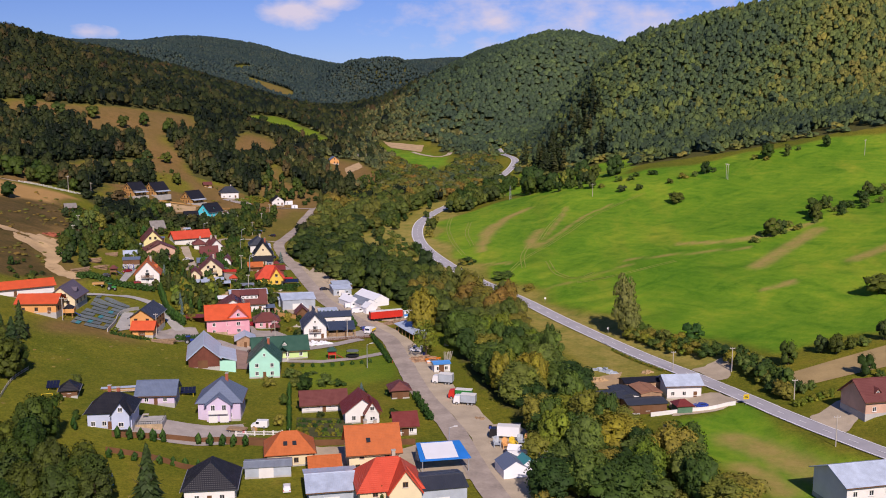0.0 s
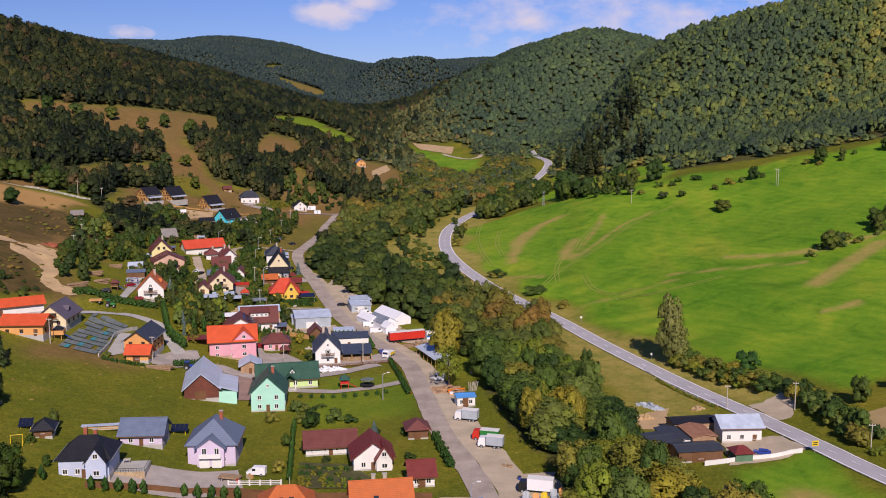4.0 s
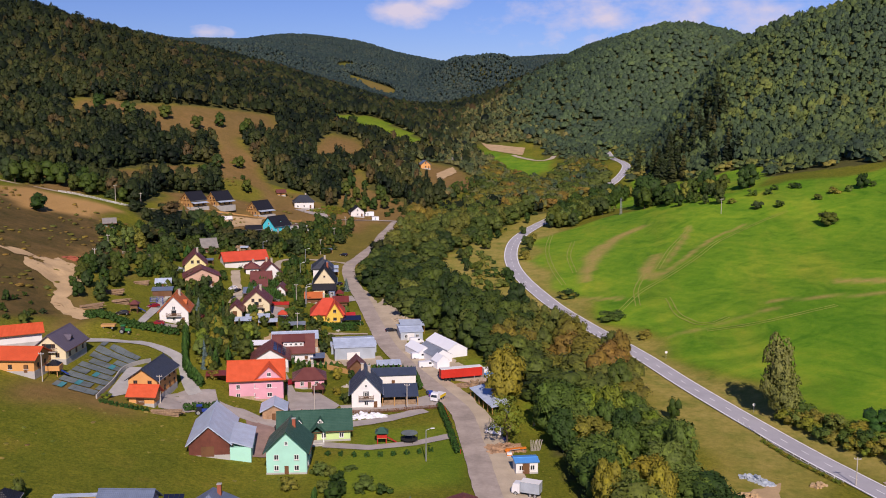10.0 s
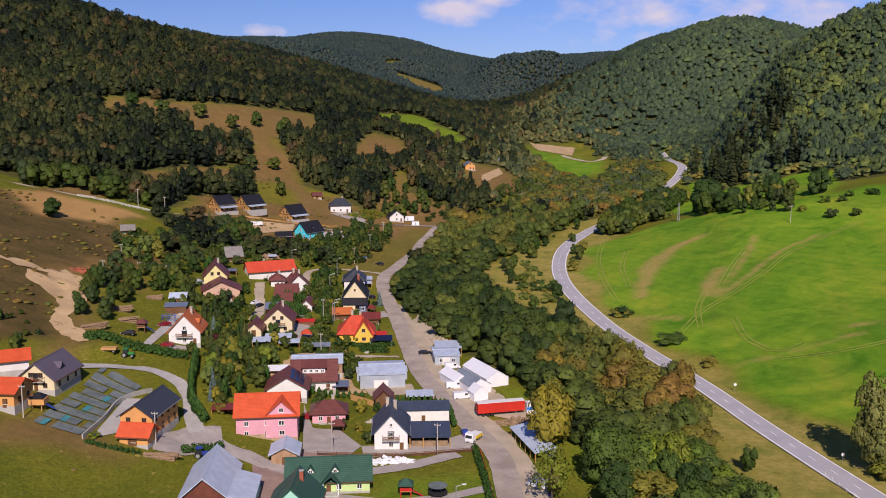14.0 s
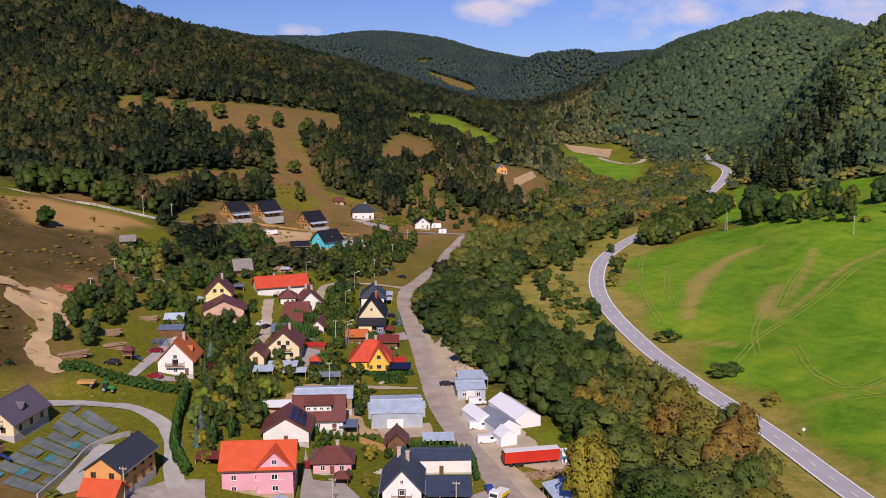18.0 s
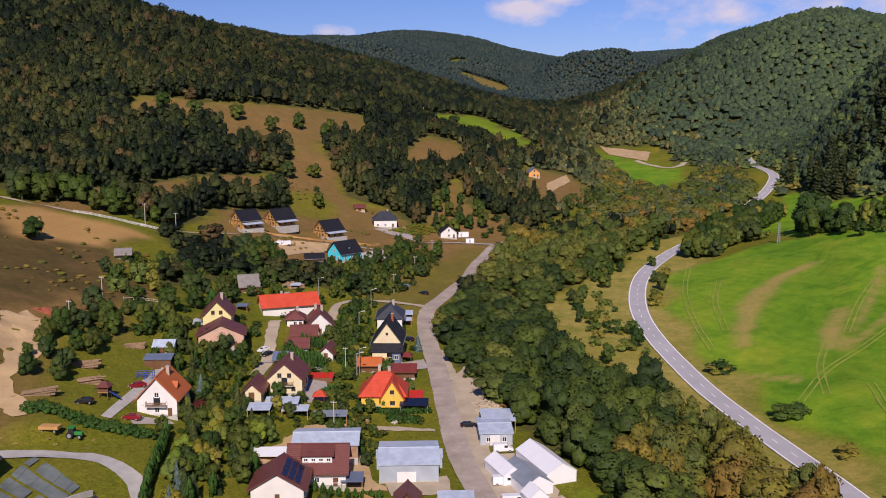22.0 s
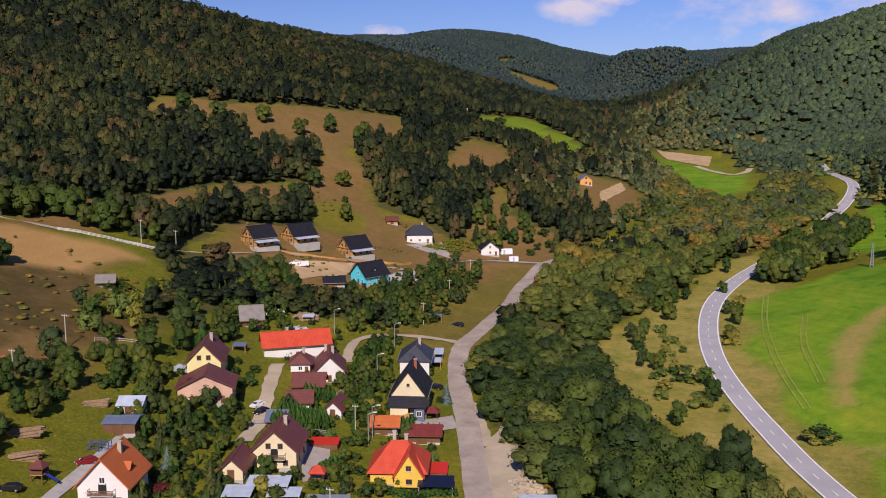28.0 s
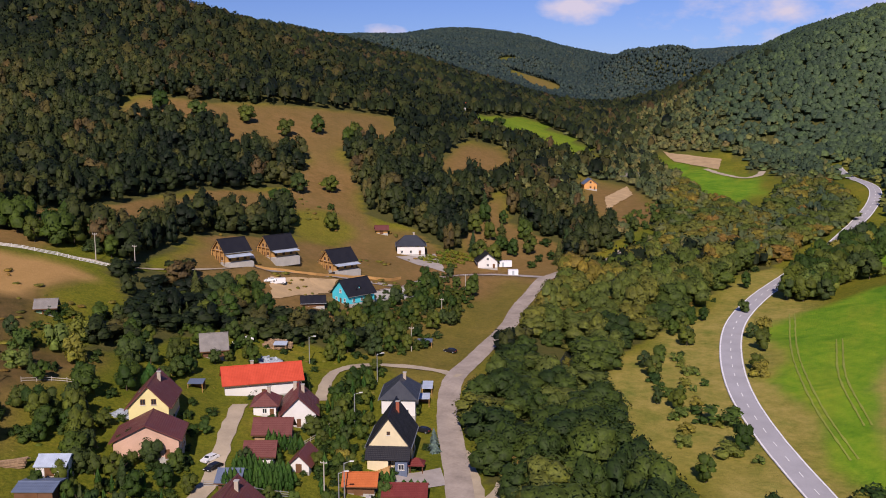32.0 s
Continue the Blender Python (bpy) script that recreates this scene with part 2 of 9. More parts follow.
TILEPAINT = surface("white window frame", (0.75, 0.74, 0.70), rough=0.5, vary=0.05)
WOODTRIM = surface("brown trim", (0.17, 0.08, 0.035), vary=0.3)
GLASS, _nt, _b = nodes_of("window glass")
_b.inputs["Base Color"].default_value, _b.inputs["Roughness"].default_value, _b.inputs["Specular IOR Level"].default_value = (0.025, 0.03, 0.035, 1), 0.08, 0.6
SOLAR = ribbed("solar panel", (0.012, 0.016, 0.04), 1.0, 0.2)
CHIMNEY = surface("chimney render", (0.5, 0.42, 0.33), vary=0.3)
BRICKRED = surface("red chimney brick", (0.38, 0.11, 0.06), vary=0.3)
TARMAC = surface("worn grey tarmac", (0.42, 0.405, 0.42), rough=0.9, coarse=0.12, fine=2.5, vary=0.18, relief=0.1)
VTARMAC = surface("dusty village tarmac", (0.42, 0.35, 0.29), rough=0.95, coarse=0.16, fine=1.2, vary=0.38, relief=0.1)
GRAVEL = surface("pale gravel", (0.50, 0.41, 0.29), rough=0.95, coarse=0.15, fine=3.0, vary=0.3, relief=0.4)
DIRT = surface("sandy dirt", (0.52, 0.36, 0.19), rough=0.95, coarse=0.15, fine=2.0, vary=0.3, relief=0.4)
PAVING = surface("grey concrete paving", (0.42, 0.37, 0.33), rough=0.9, coarse=0.3, fine=3, vary=0.25)
PAINTLINE = surface("white road paint", (0.86, 0.85, 0.83), rough=0.7, vary=0.15, fine=2)
CAR_WHITE = surface("white car paint", (0.78, 0.78, 0.78), rough=0.3, vary=0.04, relief=0, spec=0.5)
CAR_BLACK = surface("black car paint", (0.015, 0.015, 0.018), rough=0.25, vary=0.05, relief=0, spec=0.5)
CAR_RED = surface("dark red car paint", (0.25, 0.015, 0.02), rough=0.25, vary=0.05, relief=0, spec=0.5)
CAR_BLUE = surface("blue car paint", (0.03, 0.06, 0.3), rough=0.25, vary=0.05, relief=0, spec=0.5)
RUBBER = surface("black rubber", (0.02, 0.02, 0.02), rough=0.8, vary=0.1, relief=0)
TARP_RED = surface("red tarpaulin", (0.60, 0.035, 0.02), rough=0.5, vary=0.15)
TARP_WHITE = surface("white tent fabric", (0.82, 0.83, 0.85), rough=0.55, vary=0.06)
TARP_BLUE = surface("blue tarpaulin", (0.02, 0.22, 0.68), rough=0.45, vary=0.2)
TARP_GREEN = surface("grey-green net", (0.17, 0.20, 0.19), rough=0.8, vary=0.5, coarse=0.25)
STEEL = surface("galvanised steel", (0.45, 0.46, 0.47), rough=0.45, metal=0.5, vary=0.1, relief=0)
POLE = surface("pale pole wood", (0.52, 0.47, 0.40), vary=0.2)
REDPAINT = surface("red paint", (0.55, 0.03, 0.02), rough=0.5, vary=0.15)
GREENPAINT = surface("green machine paint", (0.03, 0.22, 0.05), rough=0.4, vary=0.1)
YELLOWPAINT = surface("yellow paint", (0.75, 0.52, 0.02), rough=0.45, vary=0.1)
ORANGEPAINT = surface("orange machine paint", (0.72, 0.20, 0.02), rough=0.45, vary=0.12)
BARK = surface("bark", (0.10, 0.075, 0.05), vary=0.3, stretch=(4, 4, 1))
LOGPILE = surface("stacked firewood", (0.36, 0.24, 0.14), vary=0.5, coarse=1.5, fine=5)
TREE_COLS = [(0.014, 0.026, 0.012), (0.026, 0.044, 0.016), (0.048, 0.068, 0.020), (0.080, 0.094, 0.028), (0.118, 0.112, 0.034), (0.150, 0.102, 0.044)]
# the first two tones are lifted and blued, painting in the hill's haze
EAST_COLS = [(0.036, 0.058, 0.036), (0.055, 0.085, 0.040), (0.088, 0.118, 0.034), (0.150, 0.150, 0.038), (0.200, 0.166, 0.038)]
# far palette: aerial haze painted into the leaf colour as extra blue
HAZY_COLS = [(0.024, 0.044, 0.044), (0.033, 0.055, 0.050), (0.043, 0.065, 0.054), (0.058, 0.072, 0.050)]
BELT_COLS = [(0.022, 0.046, 0.012), (0.038, 0.070, 0.015), (0.062, 0.098, 0.018), (0.092, 0.126, 0.030), (0.124, 0.134, 0.024), (0.180, 0.152, 0.028), (0.195, 0.130, 0.034)]
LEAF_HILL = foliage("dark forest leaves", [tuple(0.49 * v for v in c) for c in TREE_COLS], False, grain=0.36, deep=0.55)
LEAF_FAR = foliage("distant forest leaves with painted haze", HAZY_COLS, False, leaf=0.10, grain=0.15, deep=0.5)
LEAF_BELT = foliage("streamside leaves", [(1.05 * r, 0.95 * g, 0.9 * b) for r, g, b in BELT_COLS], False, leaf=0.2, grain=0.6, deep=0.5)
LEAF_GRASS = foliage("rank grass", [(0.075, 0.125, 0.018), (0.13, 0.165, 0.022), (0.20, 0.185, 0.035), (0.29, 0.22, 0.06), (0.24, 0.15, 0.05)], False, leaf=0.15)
LEAF_EAST = foliage("hazed beech leaves turning yellow", [tuple(1.24 * v for v in c) for c in EAST_COLS], False, leaf=0.16, grain=0.42, deep=0.55)
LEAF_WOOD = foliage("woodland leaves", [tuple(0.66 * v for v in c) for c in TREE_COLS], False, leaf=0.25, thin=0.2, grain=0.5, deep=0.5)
LEAF_TREE = foliage("tree leaves", [tuple(1.55 * v for v in c) for c in BELT_COLS[:-1]], True, thin=0.3)
LEAF_GARDEN = foliage("garden leaves", [tuple(0.60 * v for v in c) for c in ((0.036, 0.080, 0.014), (0.062, 0.120, 0.018), (0.105, 0.160, 0.024), (0.065, 0.105, 0.036), (0.15, 0.185, 0.026), (0.095, 0.125, 0.02))], True, thin=0.2)
# paler, slightly bluer greens put the valley haze into the leaf colour
LEAF_VALE = foliage("hazed valley scrub leaves", [(0.056, 0.078, 0.038), (0.086, 0.108, 0.044), (0.126, 0.136, 0.052), (0.165, 0.150, 0.054), (0.180, 0.140, 0.056)], False, leaf=0.15, grain=0.5, deep=0.5)
LEAF_SHRUB = foliage("garden shrub leaves", [(0.020, 0.043, 0.009), (0.035, 0.066, 0.011), (0.060, 0.090, 0.015), (0.094, 0.110, 0.018)], False, thin=0.2)
LEAF_RED = foliage("dark red leaves", [(0.10, 0.02, 0.022), (0.13, 0.03, 0.025)], True)
LEAF_POPLAR = foliage("dry poplar leaves", [(0.20, 0.22, 0.065), (0.24, 0.23, 0.07)], True, thin=0.3)
LEAF_LIGHT = foliage("yellow-green leaves", [(0.11, 0.17, 0.018), (0.17, 0.20, 0.022), (0.24, 0.20, 0.024)], True)
LEAF_CONIFER = foliage("conifer needles", [(0.030, 0.058, 0.018), (0.048, 0.076, 0.020), (0.080, 0.090, 0.022)], True)
LEAF_SILVER = foliage("blue spruce needles", [(0.10, 0.16, 0.16), (0.13, 0.19, 0.19)], True)
LEAF_HEDGE = foliage("thuja hedge leaves", [(0.03, 0.085, 0.015), (0.05, 0.11, 0.02)], True)

# ---- terrain ----
def blend(v, knots):
    """Smooth curve through (position, value) knots."""
    k = np.array(knots, float)
    x, y = k[:, 0], k[:, 1]
    m = np.gradient(y, x)
    i = np.clip(np.searchsorted(x, v) - 1, 0, len(x) - 2)
    h = x[i + 1] - x[i]
    t = np.clip((v - x[i]) / h, 0, 1)
    return ((2*t**3 - 3*t**2 + 1) * y[i] + (t**3 - 2*t**2 + t) * h * m[i]
            + (-2*t**3 + 3*t**2) * y[i + 1] + (t**3 - t**2) * h * m[i + 1])


def ridge(x, y, a, b, height, wide, end=None):
    """A hill that runs from a to b, with that height (end: its height at b) and half width."""
    ax, ay, bx, by = *a, *b
    t = np.clip(((x - ax) * (bx - ax) + (y - ay) * (by - ay)) / ((bx - ax)**2 + (by - ay)**2), 0, 1)
    d = np.hypot(x - ax - t * (bx - ax), y - ay - t * (by - ay)) / wide
    return (height + ((height if end is None else end) - height) * t) * np.exp(-d**2)


FLOOR = [(-3000, -40), (-100, -6), (150, -1), (300, 0), (400, 0.5), (560, 5), (730, 11), (830, 19), (1170, 32), (1700, 52), (2600, 72), (5000, 80)]
LEFT_FOOT = [(-3000, -55), (150, -62), (330, -72), (450, -85), (560, -106), (620, -114), (700, -120), (800, -100), (900, -85), (1000, -82), (1300, -90), (1700, -200), (2500, -350), (5000, -500)]
RIGHT_FOOT = [(-3000, 90), (150, 95), (300, 72), (420, 34), (520, 0), (600, -12), (700, 8), (830, 55), (1000, 85), (1200, 90), (1700, 0), (2500, -200), (5000, -300)]


FAR_CREST = [(-2600, 270), (-1452, 285), (-1295, 284), (-1158, 282), (-1050, 274), (-962, 287), (-864, 294), (-768, 283), (-671, 264), (-575, 237), (-478, 216), (-401, 203), (-324, 201), (-247, 202), (-170, 214), (-93, 217), (-16, 221), (99, 225), (2400, 240)]


def rise(x, y):
    """Height of the land, without the graded roads."""
    x, y = np.asarray(x, float), np.asarray(y, float)
    z = blend(y, FLOOR)
    left = np.maximum(blend(y, LEFT_FOOT) - x, 0)
    right = np.maximum(x - blend(y, RIGHT_FOOT), 0)
    z = z + blend(left, [(0, 0), (30, 6), (60, 13), (100, 25), (150, 41), (300, 80), (600, 125), (1000, 145), (3000, 150)])
    z = z + blend(right, [(0, 0), (30, 5), (80, 14), (170, 32), (300, 58), (450, 80), (700, 110), (1500, 120), (4000, 120)])
    cut = np.clip((x - 50) / 80, 0, 1)
    cut = 1 - 0.74 * (1 - cut * cut * (3 - 2 * cut)) * np.clip((1200 - y) / 150, 0, 1)     # the valley road runs close under the hill
    z = z + ridge(x, y, (201, 947), (600, 780), 104, 121) * cut
    z = z + np.maximum(ridge(x, y, (106, 1340), (60, 1440), 118, 156, 110), ridge(x, y, (60, 1440), (-75, 1680), 110, 150, 36))
    z = z + ridge(x, y, (480, 1400), (900, 1200), 70, 260)
    z = z + ridge(x, y, (-560, 1010), (-900, 760), 43, 152, 70)
    z = z + ridge(x, y, (-576, 1493), (-760, 1750), 14, 150, 26)
    # the far crest closes the valley, with a wooded knoll before its saddle
    w = np.exp(-(np.minimum(y - 3400, 0) / 480) ** 2) * np.exp(-(np.maximum(y - 3400, 0) / 600) ** 2)
    z = z * (1 - w) + blend(x, FAR_CREST) * w
    z = z + ridge(x, y, (-258, 2700), (-205, 2680), 104, 140)
    z = z + ridge(x, y, (-330, 2500), (-760, 2350), 22, 120, 40) + ridge(x, y, (-560, 2900), (-900, 2700), 26, 110, 8)
    z = z + ridge(x, y, (130, 665), (420, 590), 14, 85)
    waves = np.clip((left + right) / 60, 0, 1)
    z = z + 1.2 * np.sin(x / 23 + 1.3 * np.sin(y / 31)) * np.sin(y / 27 + 0.8) * waves
    z = z + 6 * np.sin(x / 71 + 2 + 1.1 * np.sin(y / 97)) * np.sin(y / 83 + 0.5) * np.clip((left + right - 120) / 200, 0, 1)
    return z

# ---- roads in plan ----
MAIN = [(560, -850), (430, -520), (320, -260), (230, -60), (170, 90), (130, 172), (104, 229), (93, 255), (83, 283), (75, 304), (66.5, 324), (56, 350), (43.5, 382), (29, 421), (15.5, 451), (8.5, 467), (2, 483), (-6, 507), (-15, 538), (-20.5, 564), (-24.2, 604), (-23, 645), (-15, 685), (0, 731), (22, 793), (33, 828), (43, 862), (52, 900), (56, 935), (54, 968), (49, 1005), (46, 1046), (45, 1066)]
VILLAGE = [(260, -850), (160, -500), (90, -200), (52, 0), (30, 120), (14, 190), (5, 225), (-1, 254), (-10, 284), (-19, 326), (-26, 355), (-34, 371), (-45, 392), (-58, 420), (-68, 449), (-83, 494), (-96, 531), (-102, 555), (-102, 588), (-101, 626), (-103, 651), (-103, 675), (-102, 706), (-89, 730), (-79, 748), (-76, 766)]
LANE = [(-102, 706), (-112, 706), (-124, 702), (-139, 684), (-147, 662), (-150, 646), (-160, 642), (-172, 636), (-181, 623), (-192, 606)]
SIDE = [(-101, 562), (-111, 564), (-120, 560), (-129, 553), (-133, 543), (-131, 530), (-127, 517)]
YARD = [(-141, 500), (-134, 480), (-127, 461), (-124, 448)]
TRACK = [(-222, 420), (-194, 424), (-183.6, 427), (-176.5, 425), (-171.5, 415), (-169, 403), (-165, 393), (-157, 384.5), (-150, 379)]
HILLROAD = [(-330, 500), (-280, 522), (-244, 539), (-230, 549), (-216, 560), (-205, 580), (-195, 602)]
CONCRETE_LANE = [(-147, 361), (-141, 366), (-134, 371), (-126, 374), (-118, 371), (-110, 362), (-104, 350), (-99, 342), (-90, 338), (-70, 333), (-52, 338), (-35, 352)]
DRIVE = [(-41, 316), (-30, 314), (-22, 318)]


def along(line, step):
    """Even points on a smooth curve through the corners of a plan line."""
    p = np.array(line, float)
    s = np.concatenate([[0], np.cumsum(np.hypot(*np.diff(p, axis=0).T))])
    n = max(3, int(s[-1] / step) + 1)
    q = np.linspace(0, s[-1], n)
    return np.stack([blend(q, np.stack([s, p[:, k]], 1)) for k in (0, 1)], 1)


def away(x, y, pts):
    """Distance to a row of points, and the number of the nearest."""
    best, arg = np.full(x.shape, 1e9), np.zeros(x.shape, int)
    for i, (a, b) in enumerate(pts):
        d = np.hypot(x - a, y - b)
        m = d < best
        best[m], arg[m] = d[m], i
    return best, arg


def inside(x, y, poly):
    hit = np.zeros(np.shape(x), bool)
    n = len(poly)
    for i in range(n):
        (x0, y0), (x1, y1) = poly[i], poly[(i + 1) % n]
        if y0 == y1:
            continue
        hit ^= ((y0 > y) != (y1 > y)) & (x < (x1 - x0) * (y - y0) / (y1 - y0) + x0)
    return hit


def spaced(lo, a, b, hi, step, grow=1.09):
    mid = list(np.arange(a, b + step, step))
    s, up = step, []
    v = mid[-1]
    while v < hi:
        s *= grow
        v += min(s, 60)
        up.append(v)
    s, dn = step, []
    v = a
    while v > lo:
        s *= grow
        v -= min(s, 60)
        dn.append(v)
    return np.array(dn[::-1] + mid + up)


XS, YS = spaced(-2600, -330, 250, 2400, 3.0), spaced(-900, 196, 760, 4800, 3.0)
GX, GY = np.meshgrid(XS, YS)
GZ = rise(GX, GY)
for line, wide in ((MAIN, 6.0), (VILLAGE, 6.0), (LANE, 4.0), (SIDE, 4.0), (CONCRETE_LANE, 3.5), (HILLROAD, 3.0), (TRACK, 4.0), (YARD, 3.0)):
    pts = along(line, 4.0)
    box = (GX > pts[:, 0].min() - 30) & (GX < pts[:, 0].max() + 30) & (GY > pts[:, 1].min() - 30) & (GY < pts[:, 1].max() + 30)
    d, i = away(GX[box], GY[box], pts)
    level = rise(pts[:, 0], pts[:, 1])
    level = np.convolve(np.pad(level, 3, mode="edge"), np.ones(7) / 7, "valid")
    k = np.clip((d - wide) / 9.0, 0, 1)
    k = k * k * (3 - 2 * k)
    GZ[box] = level[i] * (1 - k) + GZ[box] * k
# the stream bed between the two roads
STREAM = [(380, -850), (250, -480), (160, -200), (100, 20), (60, 150), (40, 220), (27, 268), (20, 300), (14, 340), (4, 380), (-8, 420), (-28, 452), (-52, 480), (-70, 520), (-74, 560), (-74, 640), (-70, 690), (-55, 740), (-15, 800), (15, 870), (20, 940)]
_d, _i = away(GX, GY, along(STREAM, 6.0))
GZ = GZ - 2.2 * np.exp(-(_d / 6.0) ** 2)


def ground(x, y):
    i = int(np.clip(np.searchsorted(XS, x) - 1, 0, len(XS) - 2))
    j = int(np.clip(np.searchsorted(YS, y) - 1, 0, len(YS) - 2))
    u, v = (x - XS[i]) / (XS[i + 1] - XS[i]), (y - YS[j]) / (YS[j + 1] - YS[j])
    return float((GZ[j, i] * (1 - u) + GZ[j, i + 1] * u) * (1 - v) + (GZ[j + 1, i] * (1 - u) + GZ[j + 1, i + 1] * u) * v)


def grounds(x, y):
    i = np.clip(np.searchsorted(XS, x) - 1, 0, len(XS) - 2)
    j = np.clip(np.searchsorted(YS, y) - 1, 0, len(YS) - 2)
    u, v = (x - XS[i]) / (XS[i + 1] - XS[i]), (y - YS[j]) / (YS[j + 1] - YS[j])
    return (GZ[j, i] * (1 - u) + GZ[j, i + 1] * u) * (1 - v) + (GZ[j + 1, i] * (1 - u) + GZ[j + 1, i + 1] * u) * v


# ---- land use in plan ----
BROWN_TOP = [(-364, 781), (-326, 818), (-249, 944), (-237, 880), (-263, 816), (-292, 774), (-304, 797), (-350, 768)]
BROWN_MID = [(-263, 816), (-249, 825), (-211, 762), (-191, 722), (-171, 733), (-179, 707), (-203, 681), (-233, 724)]
BROWN_BAND = [(-271, 566), (-265, 612), (-260, 673), (-236, 741), (-229, 713), (-244, 660), (-248, 611), (-253, 536)]
BROWN_FAR = [(-206, 956), (-184, 968), (-172, 913), (-199, 853)]
RED_SLOPE = [(-159, 834), (-152, 843), (-146, 793), (-105, 768), (-98, 724), (-147, 699), (-152, 751)]
TERRACE = [(-225, 612), (-197, 697), (-171, 733), (-143, 713), (-107, 712), (-108, 681), (-131, 635), (-149, 604), (-182, 590)]
GREEN_SLOPE = [(-217, 691), (-201, 732), (-173, 739), (-175, 708), (-199, 679)]
MEADOW = [(-330, 470), (-236, 520), (-210, 536), (-196, 530), (-184, 501), (-174, 460), (-188, 461), (-197, 425), (-260, 400)]
SLOPE_L = [(-260, 400), (-190, 428), (-176, 410), (-162, 381), (-165, 356), (-260, 340)]
DRY_STRIP = [(-143, 323), (-135, 327), (-121, 324), (-107, 321), (-108, 315), (-126, 310), (-130, 303)]
FORK = [(-129, 638), (-109, 704), (-106, 644), (-106, 587), (-122, 566), (-135, 575)]
HIGH_GREEN = [(-246, 1070), (-243, 1092), (-214, 1190), (-171, 1150), (-132, 1085), (-148, 1056), (-196, 1066), (-230, 1050)]
FAR_GREEN = [(-88, 1104), (-67, 1111), (-43, 1063), (-11, 1011), (-9, 945), (-20, 890), (-43, 912), (-64, 1022)]
FAR_FIELD = [(-520, 2385), (-490, 2450), (-415, 2450), (-380, 2370), (-430, 2290)]
SAND = [(-96, 1165), (-60, 1152), (-28, 1128), (-26, 1062), (-4, 1062), (-4, 970), (-18, 972), (-40, 1036), (-90, 1100)]
FAR_GLADE = [(-636, 2800), (-600, 2870), (-585, 2840), (-620, 2780)]
FIELD = [(-10, 640), (-3, 668), (33, 684), (62, 678), (100, 640), (150, 630), (186, 626), (224, 612), (300, 585), (460, 520), (460, 300), (200, 300), (140, 313), (104, 316), (88, 335), (68, 366), (38, 430), (24, 462), (8, 505), (-6, 560), (-12, 610)]
NEAR_FIELD = [(59, 264), (80, 268), (98, 224), (92, 205), (69, 200), (64, 235)]
GLADE = [(29, 772), (37, 795), (50, 834), (62, 862), (68, 850), (66, 816), (57, 758), (45, 742)]
TOP_MEADOW = [(32.0, 743.9), (32.3, 811.8), (49.2, 828.5), (56.9, 862.2), (67.8, 861.0), (63.8, 834.6), (68.7, 805.2), (87.5, 795.2), (94.2, 774.2), (111.5, 774.8), (138.5, 751.9), (110.4, 630.4), (99.3, 645.3), (83.9, 656.2), (71.8, 660.4), (50.7, 685.5)]
LAWN_A = [(-54, 338), (-27, 340), (-23, 324), (-17, 296), (-41, 292), (-51, 309)]
LAWN_B = [(21, 354), (28, 372), (40, 366), (53, 357), (62, 335), (66, 310), (42, 322), (26, 327)]
BELT = [(19, 200), (19, 262), (9, 292), (3, 320), (0, 352), (-9, 384), (-22, 414), (-42, 436), (-56, 456), (-67, 474), (-78, 498), (-90, 528), (-91, 560), (-91, 620), (-93, 680), (-91, 708), (-76, 728), (-66, 745), (-60, 830), (-66, 980), (30, 980), (40, 860), (24, 806), (-10, 740), (-26, 722), (-40, 655), (-58, 600), (-62, 560), (-44, 510), (-38, 494), (-14, 470), (0, 442), (8, 424), (24, 394), (25, 362), (28, 330), (37, 306), (36, 284), (37, 256), (50, 236), (61, 216), (66, 200)]
VILLAGE_LAND = [(-185, 300), (-160, 340), (-150, 400), (-162, 440), (-172, 500), (-165, 540), (-120, 566), (-60, 480), (20, 300), (30, 150), (-150, 150)]
HUT_PLOT = [(-130, 950), (-95, 965), (-82, 930), (-74, 895), (-88, 852), (-108, 850), (-120, 900)]
DRY_SIDE = [(-177.5, 407.9), (-170.6, 413.0), (-169.8, 420.4), (-160.9, 406.3), (-156.2, 394.3), (-155.4, 380.7)]
GREEN_HOLLOW = [(-209.8, 514.5), (-214.3, 539.9), (-204.4, 551.5), (-186.5, 553.6), (-185.2, 525.1), (-199.6, 512.2)]
TAN_FIELD = [(-257.6, 511.3), (-247.6, 531.2), (-230.6, 535.4), (-214.4, 540.1), (-209.8, 525.9), (-211.4, 509.0), (-222.1, 499.2), (-235.2, 486.2)]
GREEN_BANK = [(-220.1, 685.7), (-218.9, 717.7), (-200.4, 718.0), (-186.4, 703.5), (-186.6, 682.5), (-203.5, 674.9)]
ROAD_BANK = [(102, 232), (98, 228), (120, 176), (132, 150), (138, 152), (126, 180)]
CLEARINGS = (HUT_PLOT, BROWN_TOP, BROWN_MID, BROWN_BAND, BROWN_FAR, RED_SLOPE, TERRACE, GREEN_SLOPE, MEADOW, SLOPE_L, FORK, HIGH_GREEN, FAR_GREEN, FAR_FIELD, FAR_GLADE, SAND)
EAST_WOOD = [(14, 742), (62, 712), (100, 668), (150, 652), (186, 642), (224, 628), (300, 600), (520, 545), (2400, 300), (2400, 4800), (-30, 4800), (-30, 1300), (10, 1120), (40, 1000), (56, 940), (56, 868), (49, 831), (40, 800)]


